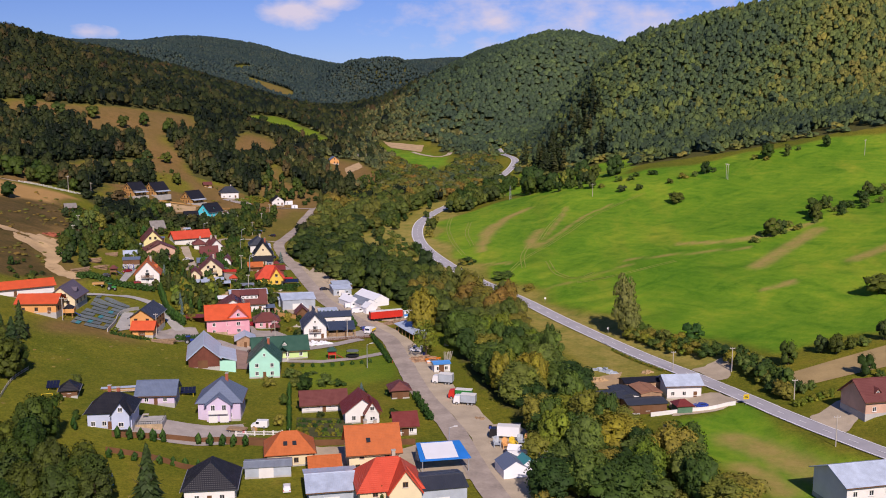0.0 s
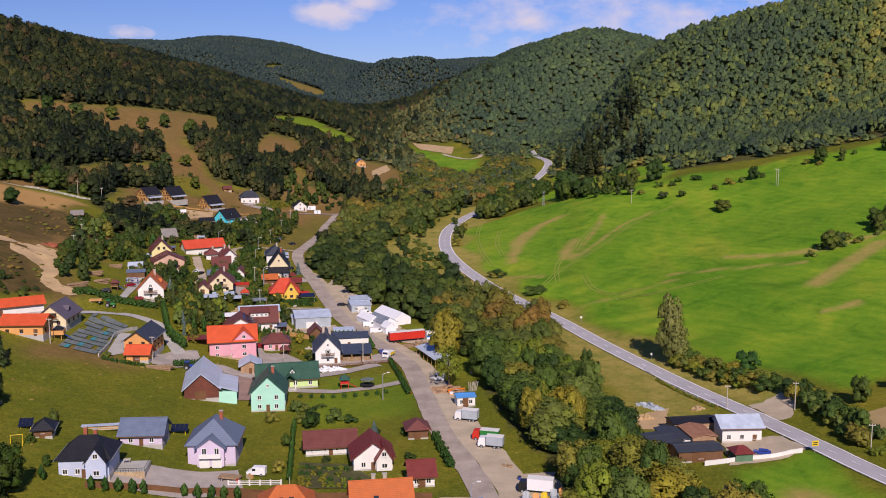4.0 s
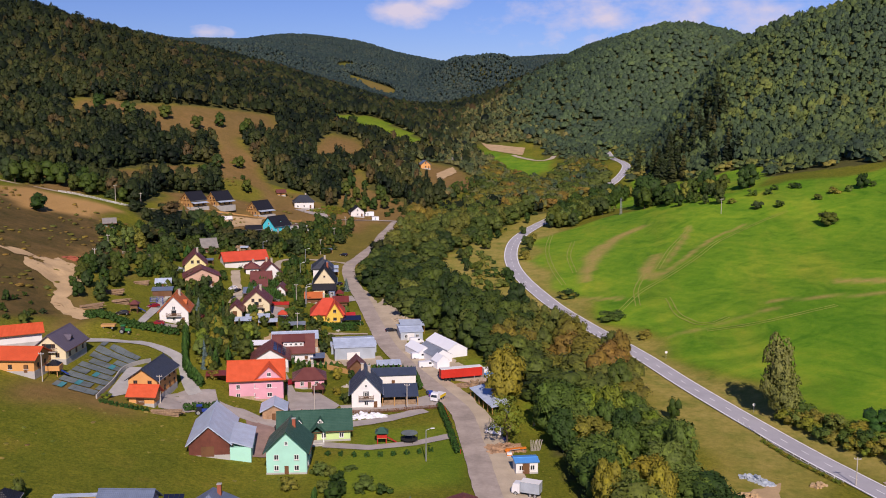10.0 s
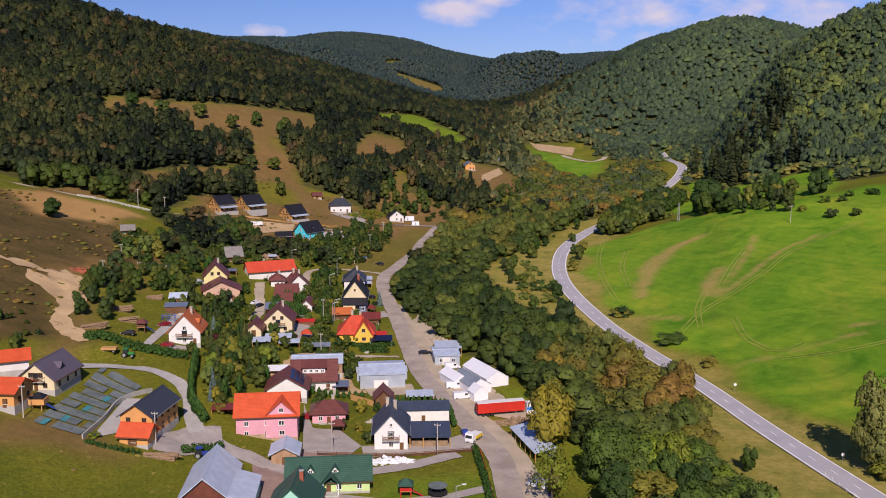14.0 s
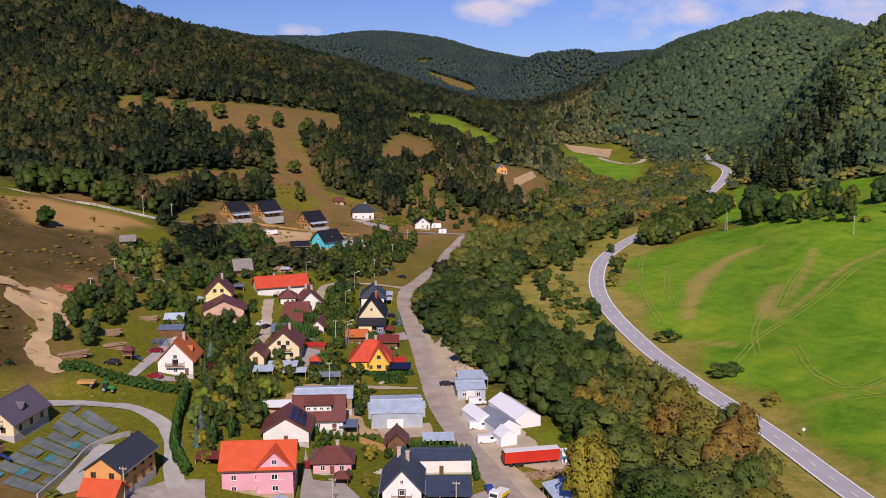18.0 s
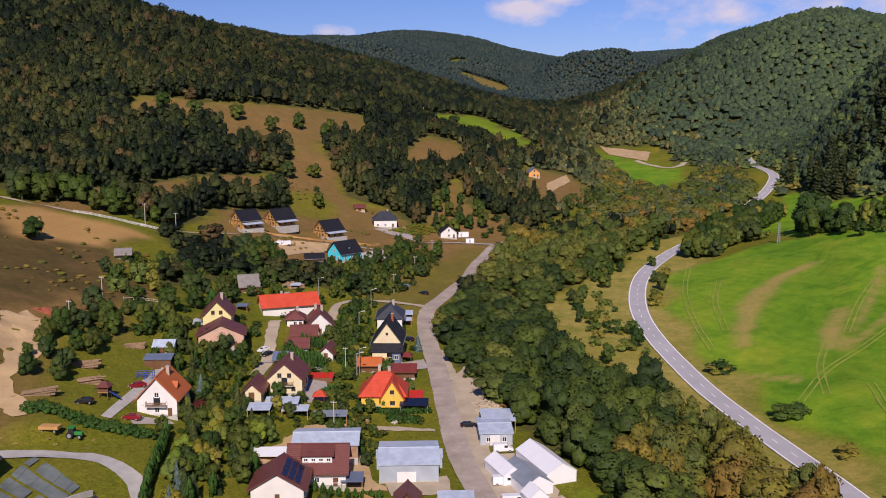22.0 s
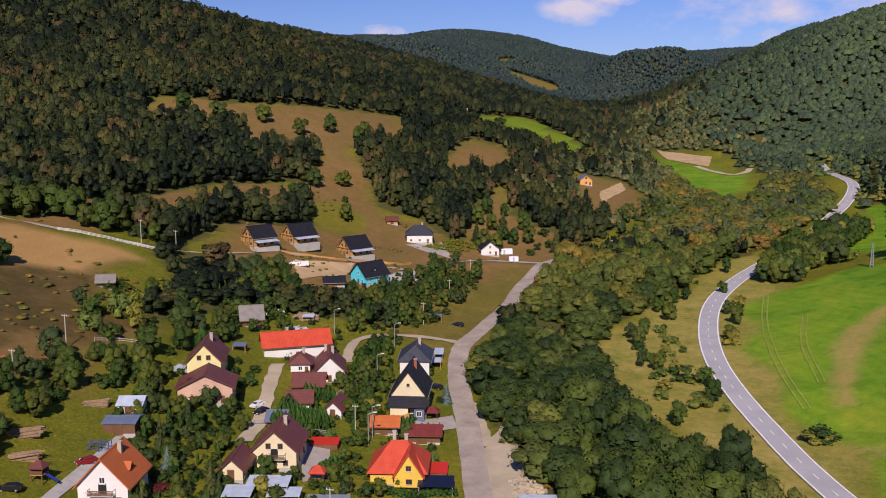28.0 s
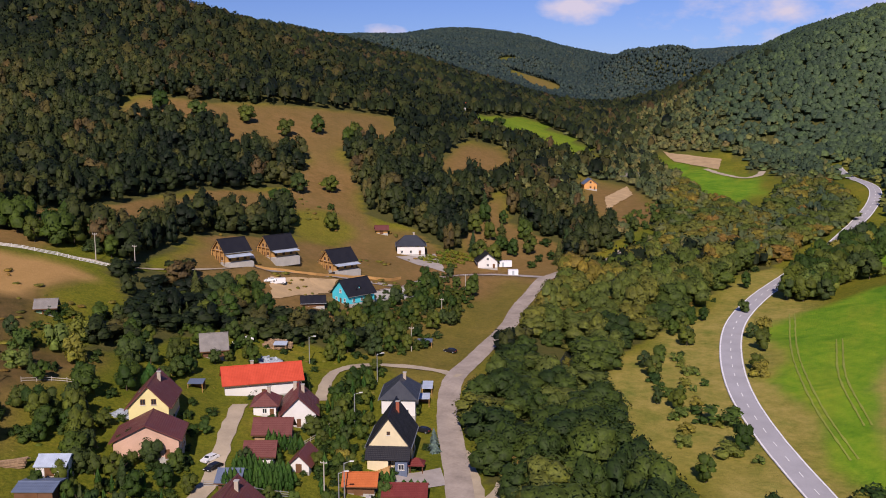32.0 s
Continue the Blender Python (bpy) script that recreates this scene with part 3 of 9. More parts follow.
def view_steps(p):
    """Steps towards the camera, kept free of trees so that a clearing stays in view."""
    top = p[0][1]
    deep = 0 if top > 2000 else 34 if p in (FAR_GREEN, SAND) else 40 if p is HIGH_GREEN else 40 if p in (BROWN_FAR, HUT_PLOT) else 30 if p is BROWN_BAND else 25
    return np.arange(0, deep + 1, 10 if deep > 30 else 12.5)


def woods(x, y):
    """Where woodland grows."""
    left = (x < -95) & (y > 570) & ~inside(x, y, VILLAGE_LAND)
    left |= (y > 575) & (x < blend(y, LEFT_FOOT) + 22) | ((x < -265) & (y > 530 + (x + 330) * 0.2)) | ((x < -300) & (y < 400) & (y > 250))
    left |= inside(x, y, [(-200, 470), (-178, 505), (-172, 545), (-120, 568), (-135, 600), (-190, 600), (-225, 560), (-190, 530)])
    w = left | inside(x, y, BELT) | (inside(x, y, EAST_WOOD) & ~inside(x, y, GLADE) & ~inside(x, y, TOP_MEADOW)) | ((y > 1000) & (np.abs(x) < 200))
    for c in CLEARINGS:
        for near in view_steps(c):
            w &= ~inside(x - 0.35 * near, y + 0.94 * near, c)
    w &= ~((y > 574) & (y < 640) & (x > -218) & (x < -120))
    for line, wide in ((MAIN, 12), (VILLAGE, 8), (LANE, 7), (HILLROAD, 5)):
        if np.size(x) > 1:
            d, _ = away(x, y, along(line, 8.0))
            w &= d > np.where((y > 800) & (wide == 12), 7.5, wide)
    return w


def zone(polys, soft=0):
    """Weight of a kind of land over the grid, with blurred edges."""
    m = np.zeros(GX.shape, bool)
    for p in polys:
        # soft zones stretch towards the camera by the same view-fitted steps
        steps = view_steps(p) if soft and p[0][1] > 400 else (0,)
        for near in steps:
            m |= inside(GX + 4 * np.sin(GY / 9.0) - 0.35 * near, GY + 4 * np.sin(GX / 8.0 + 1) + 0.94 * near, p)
    m = m.astype(np.float32)
    for _ in range(3 if soft else 1):
        q = np.pad(m, 1, mode="edge")
        m = (q[:-2, 1:-1] + q[2:, 1:-1] + q[1:-1, :-2] + q[1:-1, 2:] + 2 * m) / 6
    return m.astype(np.float32)


me = bpy.data.meshes.new("ground")
ny, nx = GX.shape
idx = np.arange(ny * nx).reshape(ny, nx)
quads = np.stack([idx[:-1, :-1], idx[:-1, 1:], idx[1:, 1:], idx[1:, :-1]], -1).reshape(-1, 4)
me.vertices.add(ny * nx)
me.vertices.foreach_set("co", np.stack([GX, GY, GZ], -1).astype(np.float32).ravel())
me.loops.add(quads.size)
me.loops.foreach_set("vertex_index", quads.astype(np.int32).ravel())
me.polygons.add(len(quads))
me.polygons.foreach_set("loop_start", np.arange(0, quads.size, 4, dtype=np.int32))
me.polygons.foreach_set("use_smooth", np.ones(len(quads), bool))
me.update()
ROUGH_GRASS = [[(-60, 595), (-36, 660), (-22, 722), (-8, 742), (6, 735), (-8, 690), (-16, 640), (-18, 600), (-14, 560), (0, 505), (18, 462), (36, 428), (60, 370), (80, 330), (70, 325), (50, 362), (30, 400), (10, 440), (-30, 500), (-42, 528), (-62, 560)],
               [(-18, 640), (-6, 560), (5, 508), (21, 464), (36, 431), (65, 367), (85, 330), (79, 327), (58, 366), (30, 430), (12, 462), (-3, 505), (-13, 560), (-22, 640)],
               [(2, 446), (14, 440), (34, 402), (52, 364), (54, 350), (44, 352), (30, 366), (14, 400)],
               [(44, 350), (52, 347), (66, 309), (60, 296), (44, 292), (41, 310), (36, 333)]]
for name, polys in (("field", (FIELD, NEAR_FIELD, HIGH_GREEN, FAR_GREEN, GLADE, TOP_MEADOW)), ("dry", (BROWN_TOP, BROWN_MID, BROWN_BAND, BROWN_FAR, RED_SLOPE, TERRACE, MEADOW, FAR_FIELD, FAR_GLADE, DRY_STRIP, HUT_PLOT, FORK, DRY_SIDE)), ("rough", tuple(ROUGH_GRASS))):
    at = me.attributes.new(name, "FLOAT", "POINT")
    layer = zone(polys, name != "field")
    if name == "field":
        layer = np.maximum(layer, 0.42 * zone((LAWN_A, [(-29, 396), (-21, 408), (-19, 394), (-25, 393)], [(-7, 388), (-3, 392), (4, 356), (1, 333), (-4, 342)])))
        layer *= 1 - 0.4 * zone((HIGH_GREEN,))
    if name == "dry":
        layer *= 1 - zone((GREEN_HOLLOW,), 1)
        layer *= 1 - 0.8 * zone((GREEN_BANK,))
        layer *= 1 - 0.55 * zone((FORK,), 1)
    at.data.foreach_set("value", layer.ravel())
strip = np.zeros(GX.shape)
for line, wide in (([(14, 526), (14, 548)], 2.2), ([(15, 545), (18, 566)], 4.0), ([(18, 568), (25, 592)], 5.5), ([(25, 590), (34, 609), (44, 616)], 4.0), ([(44, 513), (51, 537), (60, 564), (67, 591)], 1.6), ([(43, 510), (51, 522), (64, 544), (78, 565), (91, 574)], 1.6), ([(40, 516), (42, 532), (47, 548)], 3.6), ([(80, 457), (108, 452), (134, 448)], 1.6), ([(124, 385), (135, 387)], 2.4), ([(130, 416), (146, 434), (168, 454)], 4.5), ([(12, 497), (27, 491)], 1.8), ([(108, 470), (128, 462), (150, 462), (172, 466)], 2.5), ([(41, 437), (60, 442), (82, 449)], 1.5), ([(165, 400), (190, 412), (214, 430)], 4.0), ([(12.7, 496.1), (19.4, 493.5), (26.8, 491.6)], 1.6), ([(74, 246), (80, 236), (86, 222)], 6.0), ([(70, 226), (74, 214)], 5.0), ([(250, 470), (275, 480), (300, 500)], 9.0), ([(215, 330), (240, 345), (270, 350)], 7.0)):
    d, _ = away(GX, GY, along(line, 3.0))
    strip = np.maximum(strip, np.exp(-(d / wide) ** 4))
at = me.attributes.new("worn", "FLOAT", "POINT")
at.data.foreach_set("value", strip.astype(np.float32).ravel())
at = me.attributes.new("heath", "FLOAT", "POINT")
at.data.foreach_set("value", (zone((MEADOW, SLOPE_L)) * (1 - zone((GREEN_HOLLOW,), 1))).ravel())
at = me.attributes.new("mown", "FLOAT", "POINT")
at.data.foreach_set("value", zone((TAN_FIELD,)).ravel())
at = me.attributes.new("wood", "FLOAT", "POINT")
at.data.foreach_set("value", woods(GX.ravel(), GY.ravel()).astype(np.float32))

GROUND, nt, b = nodes_of("meadow and forest floor")
def attr(n):
    a = nt.nodes.new("ShaderNodeAttribute"); a.attribute_name = n
    return a.outputs["Fac"]
n_big, n_mid, n_fine = noise_node(nt, 0.018, 4), noise_node(nt, 0.11, 5, 0.65), noise_node(nt, 1.3, 6, 0.75)
n_streak = noise_node(nt, 0.05, 4, 0.6, (1.0, 0.22, 0.3))
n_tuft = noise_node(nt, 0.45, 6, 0.7)
lawn = mix(nt, 0.58, ramp(nt, n_mid, [(0.3, (0.110, 0.140, 0.010)), (0.55, (0.168, 0.173, 0.015)), (0.75, (0.298, 0.212, 0.038))]), ramp(nt, n_fine, [(0.34, (0.060, 0.080, 0.008)), (0.66, (0.285, 0.248, 0.028))]))
lawn = mix(nt, 1.0, lawn, ramp(nt, n_big, [(0.35, (0.66, 0.78, 0.70)), (0.65, (1.10, 1.05, 1.0))]), "MULTIPLY")
lawn = mix(nt, 1.0, lawn, ramp(nt, n_tuft, [(0.3, (0.80, 0.82, 0.8)), (0.7, (1.16, 1.13, 1.1))]), "MULTIPLY")
wave = nt.nodes.new("ShaderNodeTexWave")
wave.inputs["Scale"].default_value, wave.inputs["Distortion"].default_value, wave.inputs["Detail"].default_value, wave.inputs["Detail Scale"].default_value = 0.055, 16.0, 4.0, 0.25
w_co2 = nt.nodes.new("ShaderNodeTexCoord")
w_mp = nt.nodes.new("ShaderNodeMapping")
w_mp.inputs["Rotation"].default_value = (0, 0, radians(-35))
link(nt, w_co2.outputs["Object"], w_mp.inputs[0])
link(nt, w_mp.outputs[0], wave.inputs["Vector"])
field = mix(nt, 0.45, ramp(nt, n_streak, [(0.34, (0.072, 0.207, 0.012)), (0.52, (0.129, 0.260, 0.016)), (0.68, (0.301, 0.290, 0.040))]),
            ramp(nt, n_fine, [(0.25, (0.047, 0.145, 0.008)), (0.75, (0.221, 0.349, 0.027))]))
field = mix(nt, 0.15, field, ramp(nt, wave.outputs["Fac"], [(0.0, (0.047, 0.136, 0.008)), (0.7, (0.128, 0.228, 0.016)), (1.0, (0.230, 0.272, 0.030))]))
field = mix(nt, 0.35, field, ramp(nt, n_tuft, [(0.3, (0.065, 0.178, 0.010)), (0.7, (0.207, 0.313, 0.026))]))
field = mix(nt, 1.0, field, ramp(nt, n_big, [(0.35, (0.84, 0.94, 0.71)), (0.65, (1.44, 1.27, 1.07))]), "MULTIPLY")
n_swirl = nt.nodes.new("ShaderNodeTexNoise")
n_swirl.inputs["Scale"].default_value, n_swirl.inputs["Detail"].default_value, n_swirl.inputs["Roughness"].default_value, n_swirl.inputs["Distortion"].default_value = 0.035, 6, 0.62, 2.2
link(nt, w_co2.outputs["Object"], n_swirl.inputs["Vector"])
field = mix(nt, 1.0, field, ramp(nt, n_swirl.outputs[0], [(0.32, (0.56, 0.74, 0.60)), (0.48, (0.92, 0.98, 0.9)), (0.6, (1.12, 1.05, 1.0)), (0.74, (1.42, 1.10, 1.25))]), "MULTIPLY")
dry = mix(nt, 0.5, ramp(nt, n_mid, [(0.28, (0.110, 0.080, 0.022)), (0.45, (0.200, 0.116, 0.042)), (0.75, (0.330, 0.190, 0.086))]), ramp(nt, n_fine, [(0.2, (0.104, 0.069, 0.018)), (0.8, (0.310, 0.190, 0.070))]))
dry = mix(nt, 0.35, dry, ramp(nt, n_tuft, [(0.3, (0.090, 0.077, 0.016)), (0.7, (0.351, 0.198, 0.067))]))
dry = mix(nt, ramp(nt, n_big, [(0.42, (0.0, 0.0, 0.0)), (0.6, (0.25, 0.25, 0.25))]), dry, (0.12, 0.105, 0.028))
heath = mix(nt, 0.5, ramp(nt, n_mid, [(0.3, (0.055, 0.052, 0.016)), (0.5, (0.128, 0.086, 0.030)), (0.72, (0.225, 0.135, 0.055))]), ramp(nt, n_tuft, [(0.3, (0.036, 0.036, 0.010)), (0.7, (0.150, 0.096, 0.033))]))
meadow = mix(nt, 0.5, ramp(nt, n_mid, [(0.32, (0.130, 0.185, 0.022)), (0.5, (0.34, 0.275, 0.06)), (0.72, (0.52, 0.38, 0.115))]), ramp(nt, n_tuft, [(0.28, (0.090, 0.120, 0.014)), (0.72, (0.46, 0.35, 0.105))]))
meadow = mix(nt, ramp(nt, n_big, [(0.42, (0.0, 0.0, 0.0)), (0.6, (0.3, 0.3, 0.3))]), meadow, lawn)
floor_c = mix(nt, 0.5, ramp(nt, n_fine, [(0.2, (0.045, 0.050, 0.014)), (0.8, (0.125, 0.110, 0.034))]), ramp(nt, n_tuft, [(0.3, (0.045, 0.060, 0.014)), (0.7, (0.13, 0.115, 0.035))]))
col = mix(nt, attr("dry"), lawn, dry)
col = mix(nt, attr("heath"), col, heath)
col = mix(nt, attr("rough"), col, meadow)
mown = mix(nt, 0.5, ramp(nt, n_streak, [(0.35, (0.36, 0.205, 0.068)), (0.65, (0.52, 0.31, 0.115))]), ramp(nt, n_fine, [(0.25, (0.32, 0.185, 0.06)), (0.75, (0.52, 0.315, 0.12))]))
col = mix(nt, attr("mown"), col, mown)
worn = mix(nt, 0.5, ramp(nt, n_tuft, [(0.3, (0.30, 0.22, 0.06)), (0.7, (0.50, 0.33, 0.12))]), ramp(nt, n_fine, [(0.2, (0.26, 0.20, 0.05)), (0.8, (0.50, 0.33, 0.12))]))
patchy = nt.nodes.new("ShaderNodeMath")
patchy.operation = "MULTIPLY"
link(nt, attr("worn"), patchy.inputs[0])
link(nt, ramp(nt, n_mid, [(0.3, (0.45, 0.45, 0.45)), (0.55, (0.85, 0.85, 0.85))]), patchy.inputs[1])
col = mix(nt, attr("field"), col, mix(nt, patchy.outputs[0], field, worn))
col = mix(nt, attr("wood"), col, floor_c)
link(nt, col, b.inputs["Base Color"])
b.inputs["Roughness"].default_value, b.inputs["Specular IOR Level"].default_value = 0.95, 0.1
bump(nt, b, n_fine, 0.7, 0.5)
me.materials.append(GROUND)
tagged(new("ground", me), "rolling valley ground with meadows and dry slopes", "ground", kind="structure")


def ribbon(name, line, wide, mat, lift, label, start=0.0, step=3.0, shift=0.0, dash=None, parent=None, edge=0.0):
    """A road, path or painted line laid along a plan line."""
    p = along(line, step)
    t = np.gradient(p, axis=0)
    t /= np.hypot(*t.T)[:, None]
    n = np.stack([t[:, 1], -t[:, 0]], 1)
    rng = np.random.RandomState(len(name) + int(wide * 10))
    wob = (rng.rand(len(p), 2) - 0.5) * edge
    m = bpy.data.meshes.new(name)
    cross = np.linspace(-0.5, 0.5, 5 if wide > 1 else 2)
    vs, fs = [], []
    for i in range(len(p)):
        for j, c in enumerate(cross):
            o = c * wide + shift + (wob[i, 0] if j == 0 else wob[i, 1] if j == len(cross) - 1 else 0)
            x, y = p[i] + n[i] * o
            vs.append((x, y, ground(x, y) + lift + 0.1))
    k = len(cross)
    for i in range(len(p) - 1):
        if dash and (i // dash[0]) % dash[1]:
            continue
        for j in range(k - 1):
            a = i * k + j
            fs.append((a, a + 1, a + k + 1, a + k))
    m.from_pydata(vs, [], fs)
    m.materials.append(mat)
    for f in m.polygons:
        f.use_smooth = True
    ob = new(name, m)
    if parent:
        ob.parent = parent
        return ob
    return tagged(ob, label, "road", kind="structure")


road = ribbon("main_road", MAIN, 7.2, TARMAC, 0.16, "grey two-lane country road with white edge lines")
for s in (-3.25, 3.25):
    ribbon("edge_line", MAIN, 0.42, PAINTLINE, 0.24, "", shift=s, parent=road)
ribbon("centre_line", MAIN, 0.28, PAINTLINE, 0.24, "", step=3.0, dash=(1, 3), parent=road)
ribbon("village_road", VILLAGE, 6.2, VTARMAC, 0.16, "worn grey-brown village road without markings", edge=0.25)
ribbon("gravel_verge", [(15, 205), (11, 232), (6, 258), (-3, 285), (-12, 316), (-19, 342), (-27, 364), (-39, 386), (-51, 412), (-60, 436)], 9, GRAVEL, 0.08, "pale gravel verge beside the village road", edge=1.2, step=6)
ribbon("gravel_yard", [(14, 222), (17, 240), (13, 258)], 9, GRAVEL, 0.07, "pale gravel parking ground", edge=2)
ribbon("gravel_yard", [(-36, 400), (-30, 390), (-20, 383)], 12, GRAVEL, 0.07, "pale gravel parking ground", edge=2)
ribbon("gravel_yard", [(-48, 424), (-42, 408), (-36, 396)], 14, GRAVEL, 0.06, "pale gravel parking ground", edge=2)
ribbon("gravel_verge", [(-74, 478), (-80, 494), (-86, 508)], 4, GRAVEL, 0.09, "pale gravel verge beside the village road", edge=1.0)
ribbon("lane", LANE, 4.0, PAVING, 0.14, "narrow pale lane to the chalets", edge=0.5)
ribbon("side_lane", SIDE, 3.6, GRAVEL, 0.14, "gravel side lane", edge=0.8)
ribbon("yard_lane", YARD, 4.0, GRAVEL, 0.14, "gravel yard lane between gardens", edge=0.8)
ribbon("dirt_track", TRACK, 5.2, DIRT, 0.14, "sandy dirt track dug into the slope", edge=3.0)
ribbon("valley_lane", [(-48, 1074), (-33, 1042), (-18, 1024), (-10, 1036), (-6, 1056)], 5.0, GRAVEL, 0.2, "pale lane beside the valley field", edge=1.0)
ribbon("hill_lane", HILLROAD, 2.6, GRAVEL, 0.14, "pale lane along the hillside field", edge=0.6)
ribbon("concrete_lane", CONCRETE_LANE[:8], 4.0, CONCRETE, 0.15, "curving pale concrete driveway", edge=0.3)
ribbon("paved_lane", CONCRETE_LANE[7:], 4.5, PAVING, 0.14, "paved lane past the farmyard", edge=0.6)

# ---- trees ----
ICO = {}


def ico(level):
    """Ball of 20 or 80 faces, without its underside."""
    if level not in ICO:
        bm = bmesh.new()
        bmesh.ops.create_icosphere(bm, subdivisions=level, radius=1)
        v = np.array([x.co for x in bm.verts])
        f = np.array([[x.index for x in q.verts] for q in bm.faces])
        bm.free()
        f = f[v[f].mean(1)[:, 2] > -0.55]
        ICO[level] = (v, f)
    return ICO[level]


def leaves(rng, centre, radii, n, size, corners=3, inner=0.80):
    """n leaf clumps in the outer part of an ellipsoid, turned at random about their outward direction: places, corners and soft normals."""
    d = rng.normal(size=(n, 3))
    d /= np.linalg.norm(d, axis=1)[:, None]
    d[:, 2] = np.where(d[:, 2] < -0.35, -d[:, 2], d[:, 2])
    c = centre + d * radii * (inner + (1.05 - inner) * rng.rand(n, 1) ** 0.6)
    nrm = d + rng.normal(size=(n, 3)) * 0.42
    nrm /= np.linalg.norm(nrm, axis=1)[:, None]
    a = np.cross(nrm, rng.normal(size=(n, 3)))
    a /= np.linalg.norm(a, axis=1)[:, None]
    b = np.cross(nrm, a)
    s = size * rng.uniform(0.55, 1.35, (n, 1))
    soft = d * 0.7 + nrm * 0.5
    soft /= np.linalg.norm(soft, axis=1)[:, None]
    if corners == 3:
        v = np.stack([c + a * s, c - a * s * 0.6 + b * s * 0.8, c - a * s * 0.5 - b * s * 0.8], 1).reshape(-1, 3)
        return v, np.arange(3 * n).reshape(n, 3), np.repeat(soft, 3, axis=0)
    v = np.stack([c + a * s, c + b * s * 0.75 + nrm * s * 0.2, c - a * s * 0.9, c - b * s * 0.8 + nrm * s * 0.15], 1).reshape(-1, 3)
    q = np.arange(4 * n).reshape(n, 4)
    return v, np.concatenate([q[:, [0, 1, 2]], q[:, [0, 2, 3]]]), np.repeat(soft, 4, axis=0)


def join(parts):
    vs, fs, ns, o = [], [], [], 0
    for v, f, n in parts:
        vs.append(v)
        fs.append(f + o)
        ns.append(n)
        o += len(v)
    return np.concatenate(vs), np.concatenate(fs), np.concatenate(ns)


def crown(rng, lumps, per_lump, leaf, spread=0.36, tall=0.42, corners=3, core=0.9, low=0.56, level=1, rugged=0.22, lump=(0.36, 0.58)):
    """A crown of unit height made of several leafy lumps round a dark heart."""
    v0, f0 = ico(level)
    parts = []
    for k in range(lumps):
        if lumps == 1:
            c, r = np.array([0, 0, low]), np.array([spread, spread, tall])
        else:
            a = 2 * math.pi * (k * 0.618 + rng.uniform(0, 0.15))
            h = (k + 0.5) / lumps
            out = spread * 0.66 * math.sqrt(max(0.05, math.sin(math.pi * (0.12 + 0.80 * h)))) * rng.uniform(0.55, 1.1)
            c = np.array([math.cos(a) * out, math.sin(a) * out, low - tall * 0.8 + 1.6 * tall * h * rng.uniform(0.92, 1.04)])
            r = np.array([1, 1, 1.1]) * spread * rng.uniform(*lump)
        swell = rng.uniform(1 - rugged, 1 + rugged, (len(v0), 1))
        nv = v0 * 0.9 + rng.normal(size=v0.shape) * 0.22
        parts.append((c + v0 * r * core * swell, f0, nv / np.linalg.norm(nv, axis=1)[:, None]))
        parts.append(leaves(rng, c, r, per_lump, leaf, corners))
    v, f, n = join(parts)
    # soften towards the shape of the whole crown
    whole = (v - np.array([0, 0, low - 0.1])) / np.array([spread, spread, tall])
    whole /= np.linalg.norm(whole, axis=1)[:, None] + 1e-6
    n = n * 0.75 + whole * 0.45
    return v, f, n / (np.linalg.norm(n, axis=1)[:, None] + 1e-6)


def spruce_shape(rng, tiers, points, leaf):
    """Needle tree of unit height: drooping tiers of twig fans."""
    parts = []
    for k in range(tiers):
        h = (k + rng.uniform(-0.25, 0.25)) / tiers
        h = min(max(h, 0), 0.97)
        r = 0.20 * (1 - h) ** 0.85 + 0.012
        z = 0.06 + 0.92 * h
        n = max(5, int(points * (1 - 0.6 * h)))
        a = np.arange(n) * 2 * math.pi / n + rng.uniform(0, 6) + rng.uniform(-0.2, 0.2, n)
        rr = r * rng.uniform(0.6, 1.2, n)
        drop_z = 0.06 * (1 - h) + 0.015
        tip = np.stack([np.cos(a) * rr, np.sin(a) * rr, z - drop_z * rng.uniform(0.4, 1.9, n)], 1)
        w = 0.7 * math.pi * r / n * 1.9
        side = np.stack([-np.sin(a), np.cos(a), np.zeros(n)], 1) * w
        top = np.stack([np.cos(a) * 0.01, np.sin(a) * 0.01, z + 0.07 + rng.uniform(-0.02, 0.02, n)], 1)
        mid = tip * 0.5 + top * 0.5
        mid[:, 2] -= 0.004
        v = np.stack([top, mid - side, tip, mid + side], 1).reshape(-1, 3)
        q = np.arange(4 * n).reshape(n, 4)
        nn = np.stack([np.cos(a), np.sin(a), np.full(n, 0.55)], 1) + rng.normal(size=(n, 3)) * 0.3
        nn /= np.linalg.norm(nn, axis=1)[:, None]
        parts.append((v, np.concatenate([q[:, [0, 1, 2]], q[:, [0, 2, 3]]]), np.repeat(nn, 4, axis=0)))
    return join(parts)


def raw_mesh(name, v, f, mat, tint=None, normals=None):
    m = bpy.data.meshes.new(name)
    m.vertices.add(len(v))
    m.vertices.foreach_set("co", np.asarray(v, np.float32).ravel())
    f = np.asarray(f, np.int32)
    m.loops.add(f.size)
    m.loops.foreach_set("vertex_index", f.ravel())
    m.polygons.add(len(f))
    m.polygons.foreach_set("loop_start", np.arange(0, f.size, f.shape[1], dtype=np.int32))
    m.polygons.foreach_set("use_smooth", np.ones(len(f), bool))
    if tint is not None:
        at = m.attributes.new("tint", "FLOAT", "POINT")
        at.data.foreach_set("value", np.asarray(tint, np.float32))
    m.materials.append(mat)
    m.update()
    if normals is not None:
        m.normals_split_custom_set_from_vertices(np.asarray(normals, np.float32))
    return m


